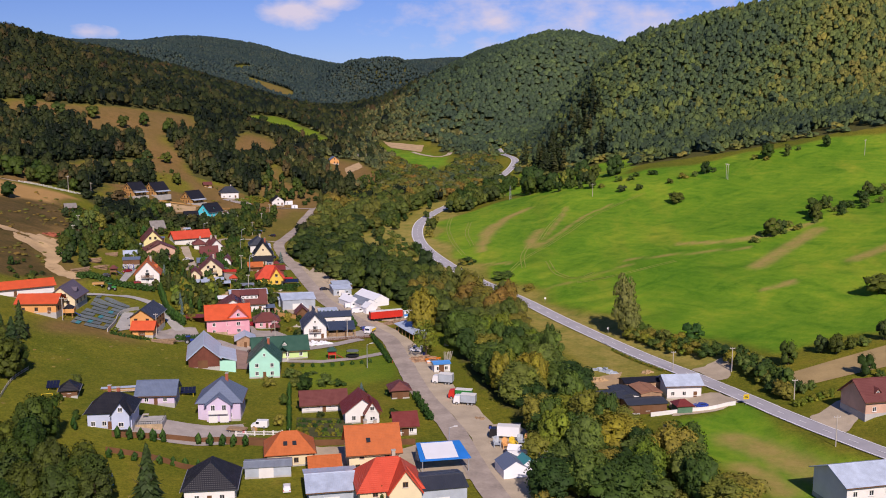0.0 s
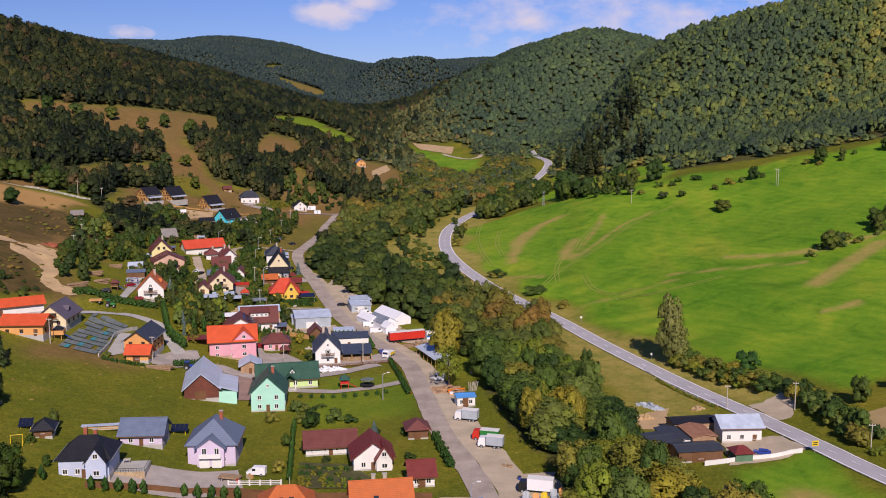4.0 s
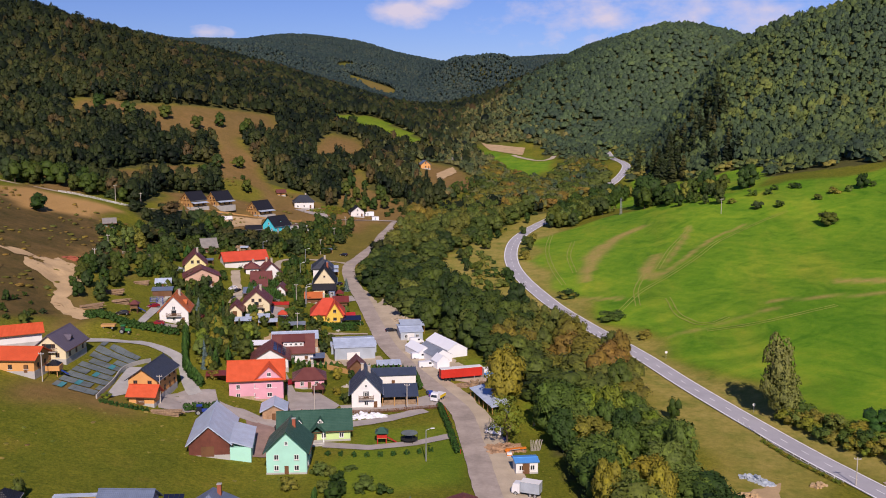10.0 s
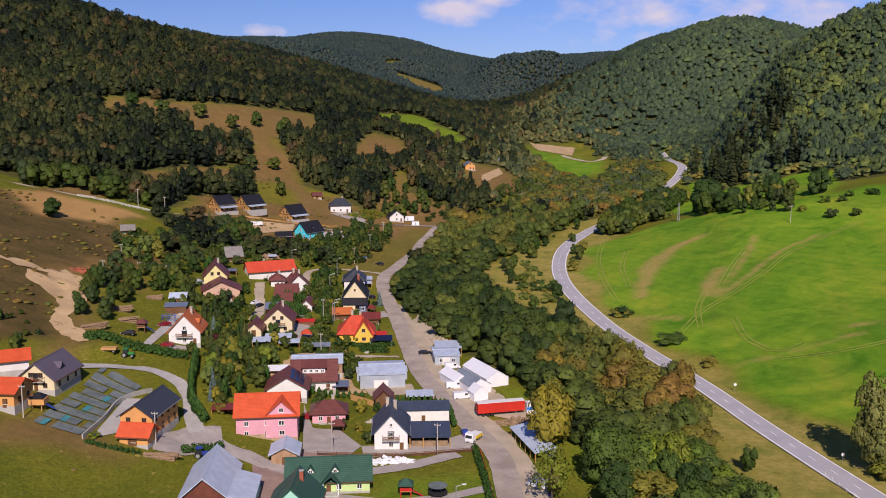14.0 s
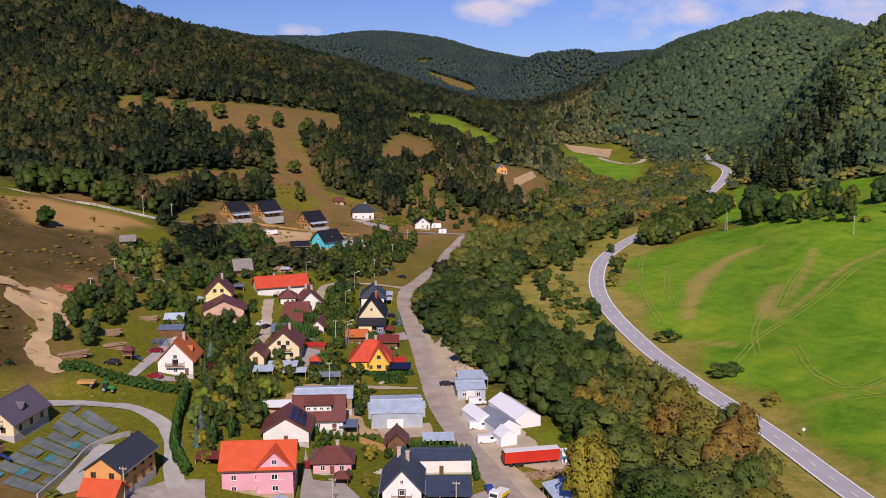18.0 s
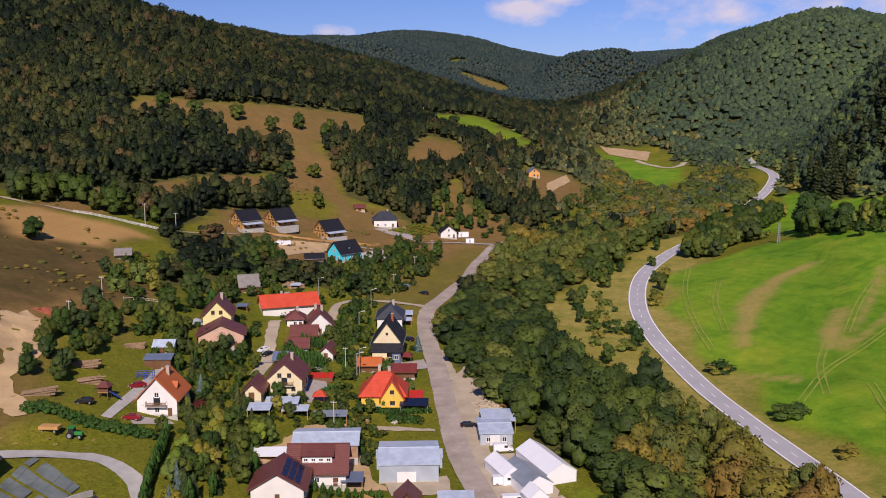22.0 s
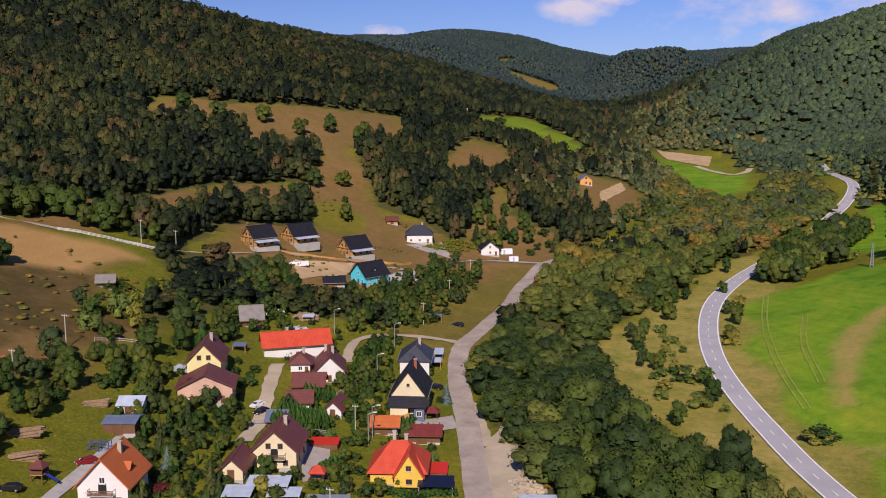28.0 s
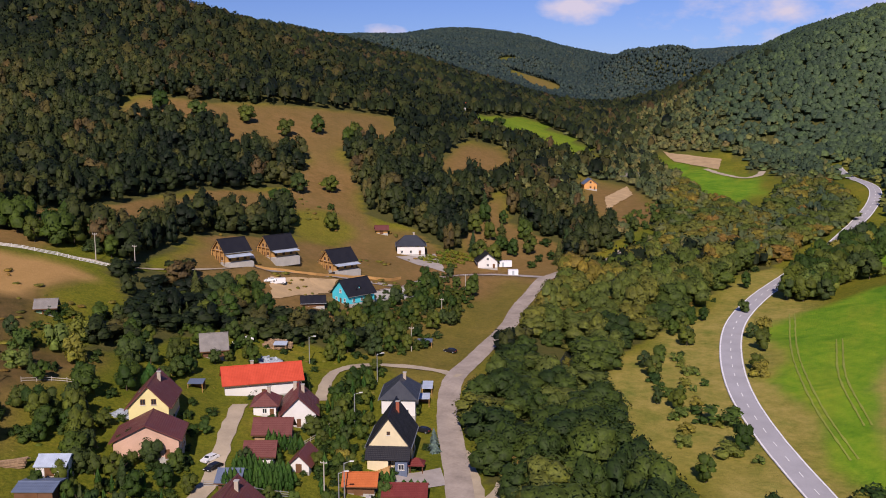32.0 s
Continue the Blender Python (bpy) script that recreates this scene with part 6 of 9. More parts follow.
# ---- yards, fences, poles, vehicles ----
from mathutils.geometry import delaunay_2d_cdt


PAVED = []


def patch(name, poly, mat, lift, label, cat="yard"):
    """A paved, gravelled or planted patch laid on the ground."""
    p = []
    PAVED.append(poly)
    for i in range(len(poly)):
        a, b = Vector(poly[i]), Vector(poly[(i + 1) % len(poly)])
        n = max(1, int((b - a).length / 2.0))
        p += [a.lerp(b, k / n) for k in range(n)]
    edge = len(p)
    if mat in (DIRT, GRAVEL):
        rs = np.random.RandomState(edge)
        p = [q + Vector(rs.uniform(-0.55, 0.55, 2)) for q in p]
    arr = np.array(poly)
    gx, gy = np.meshgrid(np.arange(arr[:, 0].min(), arr[:, 0].max(), 2.0), np.arange(arr[:, 1].min(), arr[:, 1].max(), 2.0))
    k = inside(gx.ravel(), gy.ravel(), poly)
    p += [Vector((a, b)) for a, b in zip(gx.ravel()[k], gy.ravel()[k])]
    vs, _, fs, *_ = delaunay_2d_cdt(p, [], [list(range(edge))], 1, 0.01)
    m = bpy.data.meshes.new(name)
    m.from_pydata([(v.x, v.y, ground(v.x, v.y) + lift + 0.1) for v in vs], [], fs)
    m.materials.append(mat)
    return tagged(new(name, m), label, cat, kind="structure")


def fence(label, pts, h, mat, gap=2.5, rails=2, solid=False, thick=0.08, name="fence", post=0.12):
    """A fence that follows the ground: posts and rails, or boards."""
    p = along(pts, gap) if len(pts) > 2 else np.linspace(pts[0], pts[1], max(2, int(math.dist(pts[0], pts[1]) / gap) + 1))
    x0, y0 = p[0]
    root = new(name, None)
    root.location = (x0, y0, ground(x0, y0))
    tagged(root, label, "fence" if name == "fence" else "wall")
    z0 = ground(x0, y0)
    pm = shared(("post", post, h, mat.name), lambda: boxes((-post/2, post/2, -post/2, post/2, -0.6, h)), mat)
    for i, (x, y) in enumerate(p):
        if not solid:
            part("post", pm, mat, root, at=Matrix.Translation((x - x0, y - y0, ground(x, y) - z0)))
        if i + 1 < len(p):
            bx, by = p[i + 1]
            a, b = Vector((x - x0, y - y0, ground(x, y) - z0)), Vector((bx - x0, by - y0, ground(bx, by) - z0))
            d = b - a
            ang = math.atan2(d.y, d.x)
            bm = bmesh.new()
            n = Vector((-math.sin(ang), math.cos(ang), 0)) * thick / 2
            spans = [(-0.5, h)] if solid else [(h * (k + 0.6) / (rails + 0.2) - 0.07, h * (k + 0.6) / (rails + 0.2) + 0.07) for k in range(rails)]
            for lo, hi in spans:
                vs = [bm.verts.new(q + s * n + Vector((0, 0, zz))) for zz in (lo, hi) for q, s in ((a, -1), (b, -1), (b, 1), (a, 1))]
                for q in ((3, 2, 1, 0), (4, 5, 6, 7), (0, 1, 5, 4), (1, 2, 6, 5), (2, 3, 7, 6), (3, 0, 4, 7)):
                    bm.faces.new([vs[j] for j in q])
            part("panel" if solid else "rail", bm, mat, root)
    return root


def cylinder(bm, a, b, r0, r1, n=8):
    a, b = Vector(a), Vector(b)
    q = (b - a).to_track_quat("Z", "Y").to_matrix()
    rows = [[bm.verts.new(p + q @ Vector((math.cos(i * 6.2832 / n) * r, math.sin(i * 6.2832 / n) * r, 0))) for i in range(n)] for p, r in ((a, r0), (b, r1))]
    for i in range(n):
        bm.faces.new((rows[0][i], rows[0][(i + 1) % n], rows[1][(i + 1) % n], rows[1][i]))
    bm.faces.new(rows[0][::-1])
    bm.faces.new(rows[1])


def cyl(*args):
    bm = bmesh.new()
    cylinder(bm, *args)
    return bm


def thing(name, label, cat, x, y, rot=0, group=""):
    root = new(name, None)
    root.matrix_basis = pose(x, y, ground(x, y), 0, 0, rot)
    return tagged(root, label, cat, group)


def pole(x, y, h=8.5, lamp=False, arms=True, rot=0):
    p = thing("street_lamp" if lamp else "utility_pole", "tall grey street lamp on a steel post" if lamp else "pale wooden utility pole with a crossarm", "street lamp" if lamp else "pole", x, y, rot)
    part("post", shared(("post", h, lamp), lambda: cyl((0, 0, -0.5), (0, 0, h), 0.16, 0.10), STEEL if lamp else POLE), STEEL if lamp else POLE, p)
    if lamp:
        part("arm", shared(("arm",  h), lambda: cyl((0, 0, h - 0.1), (1.4, 0, h + 0.35), 0.06, 0.05), STEEL), STEEL, p)
        part("lamp_head", shared(("lamp_head", h), lambda: boxes((1.2, 2.1, -0.2, 0.2, h + 0.28, h + 0.45)), TILEPAINT), TILEPAINT, p)
    elif arms:
        part("crossarm", shared(("crossarm", h), lambda: boxes((-0.8, 0.8, -0.07, 0.07, h - 0.5, h - 0.35)), POLE), POLE, p)
        for k in (-0.7, 0, 0.7):
            part("insulator", shared(("insulator", h, k), lambda: cyl((k, 0, h - 0.35), (k, 0, h - 0.1), 0.07, 0.04), TILEPAINT), TILEPAINT, p)


def body_shape(outline, w, taper=0.1):
    """A vehicle body: a side outline (y, z), drawn in a little towards the roof."""
    bm = bmesh.new()
    zs = [z for _, z in outline]
    lo, hi = min(zs), max(zs)
    rows = []
    for s in (-1, 1):
        rows.append([bm.verts.new((s * w/2 * (1 - taper * max(0, (z - 0.9)) / max(0.1, hi - 0.9)), y, z)) for y, z in outline])
    n = len(outline)
    bm.faces.new(rows[0])
    bm.faces.new(rows[1][::-1])
    for i in range(n):
        bm.faces.new((rows[0][i], rows[0][(i + 1) % n], rows[1][(i + 1) % n], rows[1][i]))
    bmesh.ops.bevel(bm, geom=list(bm.edges), offset=0.06, segments=1, affect="EDGES")
    return bm


def wheels(root, w, ys, r=0.33):
    for s in (-1, 1):
        for y in ys:
            wh = part("wheel", shared(("wheel", r), lambda: cyl((-0.11, 0, 0), (0.11, 0, 0), r, r, 12), RUBBER), RUBBER, root, at=Matrix.Translation((s * (w/2 - 0.1), y, r)))
            part("rim", shared(("rim", r), lambda: cyl((-0.125, 0, 0), (0.125, 0, 0), r * 0.6, r * 0.6, 10), STEEL), STEEL, wh)


def car(x, y, rot, paint, label):
    c = thing("car", label, "car", x, y, rot)
    part("body", shared(("body", paint.name), lambda: body_shape([(-2.15, 0.3), (2.15, 0.3), (2.2, 0.75), (1.25, 0.95), (0.65, 1.42), (-1.2, 1.47), (-2.0, 1.0), (-2.2, 0.9)], 1.78, 0.22), paint), paint, c)
    part("glasshouse", shared(("glasshouse",), lambda: boxes((-0.77, 0.77, -1.45, 0.75, 1.0, 1.33)), GLASS), GLASS, c)
    part("windscreen", shared(("windscreen",), lambda: body_shape([(1.0, 1.03), (1.2, 1.0), (0.72, 1.40), (0.6, 1.38)], 1.45, 0.1), GLASS), GLASS, c)
    for s in (-1, 1):
        part("headlight", shared(("headlight",), lambda: boxes((-0.2, 0.2, -0.03, 0.03, -0.08, 0.08)), TILEPAINT), TILEPAINT, c, at=Matrix.Translation((s * 0.62, 2.2, 0.68)))
        part("tail_light", shared(("tail_light",), lambda: boxes((-0.14, 0.14, -0.03, 0.03, -0.12, 0.12)), REDPAINT), REDPAINT, c, at=Matrix.Translation((s * 0.68, -2.2, 0.82)))
    wheels(c, 1.78, (-1.35, 1.35))
    return c


def van(x, y, rot, paint, label, long=5.4):
    c = thing("van", label, "van", x, y, rot)
    part("body", shared(("van body", paint.name, long), lambda: body_shape([(-long/2, 0.35), (long/2, 0.35), (long/2, 1.0), (long/2 - 0.9, 1.25), (long/2 - 1.5, 2.15), (-long/2, 2.2)], 1.95, 0.1), paint), paint, c)
    part("windscreen", shared(("van screen", long), lambda: body_shape([(long/2 - 0.93, 1.3), (long/2 - 0.85, 1.28), (long/2 - 1.42, 2.1), (long/2 - 1.5, 2.08)], 1.7, 0.1), GLASS), GLASS, c)
    for s in (-1, 1):
        part("side_window", shared(("van side", long), lambda: boxes((-0.02, 0.02, long/2 - 2.3, long/2 - 1.45, 1.3, 1.9)), GLASS), GLASS, c, at=Matrix.Translation((s * 0.95, 0, 0)))
    wheels(c, 1.95, (-long/2 + 0.9, long/2 - 0.9), 0.36)
    return c


def truck(x, y, rot, cab, load, label, long=7.5, high=3.4, wide=2.45):
    """A lorry: cab, chassis and box."""
    c = thing("truck", label, "truck", x, y, rot)
    part("chassis", boxes((-0.5, 0.5, -long/2, long/2, 0.55, 0.85)), RUBBER, c)
    part("cab", body_shape([(long/2 - 1.9, 0.5), (long/2, 0.5), (long/2, 1.5), (long/2 - 0.3, 2.7), (long/2 - 1.9, 2.8)], 2.35, 0.06), cab, c)
    part("windscreen", body_shape([(long/2 - 0.06, 1.55), (long/2 + 0.03, 1.5), (long/2 - 0.26, 2.5), (long/2 - 0.34, 2.5)], 2.0, 0.05), GLASS, c)
    part("load_box", boxes((-wide/2, wide/2, -long/2, long/2 - 2.1, 0.95, high)), load, c)
    part("box_roof", boxes((-wide/2 - 0.03, wide/2 + 0.03, -long/2 - 0.03, long/2 - 2.07, high, high + 0.06)), TILEPAINT, c)
    wheels(c, 2.4, (-long/2 + 1.0, -long/2 + 2.1, long/2 - 1.0), 0.48)
    return c


def tent(label, x, y, rot, w, d, h, rh, mat, side=None):
    t = thing("tent", label, "tent", x, y, rot)
    side = side or mat
    bm = bmesh.new()
    prism(bm, [(-w/2, -0.5), (w/2, -0.5), (w/2, h), (0, h + rh), (-w/2, h)], -d/2, d/2)
    part("side_wall", bm, side, t)
    for s in (-1, 1):
        bm = bmesh.new()
        slab(bm, [(s * (w/2 + 0.15), -d/2 - 0.15, h), (s * (w/2 + 0.15), d/2 + 0.15, h), (0, d/2 + 0.15, h + rh + 0.1), (0, -d/2 - 0.15, h + rh + 0.1)], 0.06)
        part("roof_sheet", bm, mat, t)
    return t


def pile(name, label, x, y, rot, w, d, h, mat, n=40, seed=1, size=0.35, cat="pile"):
    """A heap of logs, blocks or rubble; one mesh, too many bits to count."""
    rs = np.random.RandomState(seed)
    bm = bmesh.new()
    for _ in range(n):
        u, v = rs.uniform(-1, 1), rs.uniform(-1, 1)
        zz = h * (1 - max(abs(u), abs(v))) * rs.uniform(0.3, 1.0)
        m4 = Matrix.Translation((u * w/2, v * d/2, zz)) @ Euler((rs.uniform(-0.4, 0.4), rs.uniform(-0.4, 0.4), rs.uniform(0, 3))).to_matrix().to_4x4()
        s = size * rs.uniform(0.6, 1.5)
        box(bm, -s * 1.6, s * 1.6, -s * 0.7, s * 0.7, -s * 0.5, s * 0.5, m4)
    if name == "log_stack":
        bm.free()
        bm = bmesh.new()
        for _ in range(n):
            v, zz = rs.uniform(-1, 1), rs.rand()
            m4 = Matrix.Translation((rs.normal(0, 0.35), v * d/2 * (1 - 0.45 * zz), h * zz)) @ Euler((rs.uniform(-0.3, 0.3), rs.uniform(-0.03, 0.03), rs.normal(0, 0.06))).to_matrix().to_4x4()
            box(bm, -w * rs.uniform(0.36, 0.5), w * rs.uniform(0.36, 0.5), -0.13, 0.13, -0.11, 0.11, m4)
    box(bm, -w * 0.4, w * 0.4, -d * 0.4, d * 0.4, -0.5, h * 0.3)
    ob = new(name, finish(bm, name, mat))
    ob.matrix_basis = pose(x, y, ground(x, y), 0, 0, rot)
    return tagged(ob, label, cat, kind="stuff")


# stream water
ribbon("stream", STREAM, 3.0, surface("stream water", (0.03, 0.035, 0.025), rough=0.12, vary=0.2, relief=0.05), 0.25, "narrow shallow stream among trees", step=6)

# paved and gravelled yards
patch("yard", [(-86.3, 252.4), (-72.9, 253.5), (-58.2, 256.5), (-52.9, 242.0), (-73.0, 238.0), (-84.4, 239.9)], PAVING, 0.10, "grey paved yard between the lilac houses")
patch("yard", [(-36.7, 239.4), (-28.1, 239.5), (-26.0, 225.0), (-14.2, 220.9), (-21.5, 213.0), (-35.3, 217.8)], GRAVEL, 0.10, "pale gravel yard among orange-roofed houses")
patch("yard", [(-9.0, 242.7), (-0.9, 242.8), (3.8, 218.4), (-14.1, 218.1), (-14.5, 236.5)], GRAVEL, 0.10, "pale gravel forecourt by the road")
patch("yard", [(-107.8, 335.5), (-103.0, 344.1), (-95.3, 347.9), (-90.3, 337.2), (-95.8, 327.7), (-103.1, 326.2)], PAVING, 0.10, "paved yard in front of the orange house")
patch("yard", [(-116.9, 323.4), (-122.8, 350.9), (-119.7, 353.4), (-113.2, 331.0), (-115.4, 326.1)], CONCRETE, 0.12, "concrete terrace behind a retaining wall")
patch("yard", [(-81.2, 332.4), (-73.5, 346.8), (-60.7, 346.8), (-68.2, 339.5), (-62.6, 312.2), (-72.2, 309.7)], surface("reddish paving", (0.36, 0.24, 0.2), vary=0.3), 0.11, "reddish paved farmyard beside the barn")
patch("yard", [(-83.6, 379.3), (-76.2, 363.8), (-69.3, 364.7), (-60.1, 353.4), (-61.4, 346.7), (-73.5, 346.8)], PAVING, 0.10, "paved yard between the pink houses")
patch("yard", [(-60.1, 353.4), (-42.8, 358.3), (-33.7, 369.0), (-31.1, 355.9), (-49.9, 348.6), (-57.3, 345.3)], PAVING, 0.10, "paved yard in front of the storage hall")
patch("yard", [(-102.3, 401.0), (-98.4, 412.3), (-82.4, 416.7), (-74.6, 401.7), (-69.0, 396.5), (-79.8, 393.0), (-96.5, 394.1)], DIRT, 0.09, "bare sandy yard around the workshops")
patch("yard", [(-72.1, 402.2), (-58.5, 407.1), (-55.0, 398.1), (-68.1, 393.5)], GRAVEL, 0.09, "gravel yard beside the metal warehouse")
patch("yard", [(-113.4, 455.2), (-109.0, 462.2), (-100.4, 443.5), (-104.6, 437.4)], PAVING, 0.10, "paved drive beside the cream house")
patch("yard", [(-134.9, 397.7), (-126.4, 402.3), (-124.3, 401.2), (-131.1, 393.9)], PAVING, 0.10, "paved terrace in front of the white house")
patch("drive", [(-138.6, 392.4), (-136.3, 393.0), (-142.8, 431.8), (-146.1, 430.3)], CONCRETE, 0.12, "straight pale driveway up to the shed")
patch("yard", [(-100.9, 485.4), (-87.8, 496.7), (-83.9, 488.1), (-97.5, 478.0)], PAVING, 0.10, "paved front garden with flower beds")
patch("yard", [(-157.7, 625.4), (-147.9, 649.0), (-140.0, 642.9), (-149.6, 615.9)], CONCRETE, 0.12, "pale paved drive beside the turquoise house")
patch("yard", [(-183.5, 602.9), (-168.7, 630.0), (-165.5, 611.7), (-174.1, 583.9)], DIRT, 0.10, "bare earth building plot")
patch("yard", [(-167.9, 692.4), (-155.7, 712.1), (-143.6, 689.6), (-155.9, 687.7)], PAVING, 0.12, "paved drive of the white house")
patch("yard", [(62.9, 282.1), (78.4, 283.6), (82.4, 274.2), (78.1, 270.2), (60.9, 265.0)], GRAVEL, 0.10, "pale gravel yard by the workshop")
patch("yard", [(43.9, 302.4), (54.0, 309.1), (49.1, 290.4), (43.1, 290.3)], DIRT, 0.10, "heap yard of sandy soil")
patch("yard", [(96.3, 258.5), (111.9, 267.1), (107.3, 251.7), (99.5, 242.8)], GRAVEL, 0.10, "gravel yard in front of the pale house")
patch("junction", [(77.4, 311.3), (92.6, 316.8), (85.8, 298.5), (80.6, 297.3)], GRAVEL, 0.10, "gravel field entrance beside the road")
patch("stubble_field", [(97.9, 290.0), (135.3, 301.1), (128.1, 284.0), (98.3, 278.2)], surface("straw stubble", (0.42, 0.30, 0.13), vary=0.3, coarse=0.1, fine=1.5), 0.06, "narrow strip of yellow stubble", "field")
patch("vegetable_garden", [(-44.5, 262.4), (-31.7, 261.6), (-25.4, 253.3), (-25.5, 246.7), (-41.9, 246.4)], surface("garden soil and crops", (0.09, 0.09, 0.03), vary=0.6, coarse=0.4, fine=2), 0.08, "vegetable garden with yellowing rows", "garden")
patch("garden_path", [(-57.8, 323.1), (-45.3, 322.2), (-33.9, 327.0), (-24.8, 334.5), (-23.6, 330.8), (-33.4, 323.5), (-44.7, 318.8), (-56.8, 319.2)], PAVING, 0.11, "curved pale garden path", "path")
patch("sand_pit", [(-87.1, 1161.4), (-37.2, 1114.1), (-38.0, 1068.6), (-74.4, 1115.0)], DIRT, 0.3, "pale sandy clearing up the valley", "sand")
patch("sand_pit", [(-102.1, 891.8), (-95.0, 953.4), (-88.1, 922.7), (-96.2, 859.8)], DIRT, 0.3, "pale sandy clearing below the hut", "sand")
patch("bare_bank", [(-193.6, 420.0), (-182.9, 419.6), (-170.5, 417.6), (-166.2, 409.7), (-165.8, 396.6), (-153.7, 380.0), (-158.6, 380.7), (-166.5, 388.0), (-173.3, 406.5), (-189.1, 412.7)], DIRT, 0.10, "bare sandy bank of the dug track", "soil")

# slope covered with nets behind the cream house
NET_A, NET_B, NET_C, NET_D = [Vector(q) for q in [(-131.0, 322.5), (-137.5, 367.0), (-123.5, 362.0), (-119.5, 323.0)]]
TEAL = surface("teal ground sheet", (0.06, 0.26, 0.28), rough=0.6, vary=0.3)
for i in range(8):
    for j in range(9):
        u0, u1, v0, v1 = (i + 0.02) / 8, (i + 0.99) / 8, (j + 0.02) / 9, (j + 0.86) / 9
        q = [NET_A.lerp(NET_B, v).lerp(NET_D.lerp(NET_C, v), u) for u, v in ((u0, v0), (u1, v0), (u1, v1), (u0, v1))]
        cut = (i * 7 + j * 5) % 11
        if cut != 3:
            patch("slope_net", [(a.x, a.y) for a in q], TEAL if (i, j) in ((1, 0), (2, 0), (3, 1), (4, 3), (5, 5)) else TARP_GREEN, 0.22 + 0.02 * (cut % 3), "grey-green net laid over the garden slope", "net")

patch("roadside_gravel", [(-73.7, 492.4), (-69.5, 490.7), (-61.6, 467.7), (-59.2, 449.0), (-52.4, 426.0), (-46.1, 404.9), (-52.0, 402.4), (-57.9, 419.5), (-66.6, 447.8), (-73.7, 474.4)], GRAVEL, 0.10, "wide pale gravel strip where cars park")
patch("roadside_gravel", [(-19.0, 353.3), (-13.4, 338.6), (-9.1, 317.6), (-5.6, 302.5), (0.1, 286.3), (-7.4, 285.5), (-10.5, 298.4), (-13.8, 317.1)], GRAVEL, 0.10, "pale gravel yard in front of the timber sheds")
patch("bare_bank", [(-187.1, 421.7), (-187.7, 433.2), (-179.3, 429.3), (-169.3, 415.1), (-163.5, 401.8), (-165.8, 395.3)], DIRT, 0.12, "open sandy bank beside the track", "soil")
patch("yard", [(-101.0, 395.9), (-100.5, 403.2), (-100.3, 421.5), (-93.2, 429.1), (-88.1, 431.1), (-87.4, 429.3), (-95.6, 420.6), (-97.8, 412.3), (-95.9, 396.1), (-99.7, 393.1)], DIRT, 0.11, "sandy track beside the workshop")
patch("lane", [(-93.2, 429.1), (-80.9, 435.9), (-68.8, 436.6), (-68.3, 434.6), (-80.1, 433.2), (-92.2, 426.6)], GRAVEL, 0.10, "narrow gravel lane between gardens and workshop", "road")
# stalls with garden furniture for sale
for k, (q, m1, tone) in enumerate(zip([(10.6, 240.2), (12.8, 239.2), (14.8, 239.8), (16.8, 241.8), (18.8, 242.4)], (SHEET, ORANGE, YELLOWPAINT, SHEET, ORANGE), ("grey", "orange", "yellow", "grey", "orange"))):
    st = thing("giant_chair", tone + " painted oversized wooden garden chair for sale", "chair", q[0], q[1], 8 + 5 * (k % 3), group="garden chairs for sale")
    part("seat", boxes(*[(-0.75, 0.75, -0.8 + 0.28 * i, -0.56 + 0.28 * i, 0.95, 1.03) for i in range(6)]), m1, st)
    for i in range(5):
        part("back_slat", boxes((-0.72 + 0.3 * i, -0.48 + 0.3 * i, 0.0, 0.07, 0.0, 1.5 + 0.12 * (2 - abs(i - 2))), ), m1, st, at=Matrix.Translation((0, 0.85, 1.0)) @ Matrix.Rotation(radians(-16), 4, "X"))
    for sx in (-0.85, 0.85):
        part("armrest", boxes((sx - 0.14, sx + 0.14, -0.9, 0.95, 1.5, 1.57)), m1, st)
        for sy in (-0.75, 0.75):
            part("leg", boxes((sx - 0.08, sx + 0.08, sy - 0.08, sy + 0.08, -0.2, 1.5)), m1, st)
# barrels, crates and boards in the yards
for k, (x, y) in enumerate([(-94.6, 413.0), (-93.1, 413.0), (-92.7, 414.0), (-91.1, 414.5), (-90.0, 414.6), (-88.4, 416.6), (-86.7, 416.4), (-85.8, 418.6), (-106.7, 416.5), (-97.3, 399.0), (-87.3, 435.1), (-80.4, 439.9)] + [(-15.3, 251.2), (-13.8, 249.9), (6.9, 262.2), (9.4, 253.8), (62.6, 273.0), (67.9, 271.1), (-56.4, 249.2), (-54.2, 252.0)] + [(-10.3, 339.9), (-11.0, 330.3), (-3.4, 343.1), (-62.2, 371.9), (-48.4, 387.6), (-49.5, 394.3)]):
    c = k % 3
    if c == 0:
        b2 = thing("barrel", "blue plastic rain barrel in a yard" if k % 2 else "red plastic barrel in a yard", "barrel", x, y, 0)
        part("drum", cyl((0, 0, -0.1), (0, 0, 1.0), 0.42, 0.4, 14), CAR_BLUE if k % 2 else REDPAINT, b2)
        part("lid", cyl((0, 0, 1.0), (0, 0, 1.06), 0.44, 0.44, 14), RUBBER, b2)
    elif c == 1:
        b2 = thing("crate", "pale wooden crate in a yard", "crate", x, y, 17 * k)
        part("box", boxes((-0.7, 0.7, -0.5, 0.5, 0.0, 0.8)), LOG, b2)
        for z in (0.15, 0.45, 0.75):
            part("slat", boxes((-0.74, 0.74, -0.55, -0.5, z - 0.08, z + 0.08)), POLE, b2)
    else:
        pile("plank_pile", "small pile of boards and slabs", x, y, 23 * k, 3.0, 1.2, 0.7, POLE if k % 2 else LOGPILE, n=14, seed=k, size=0.3)
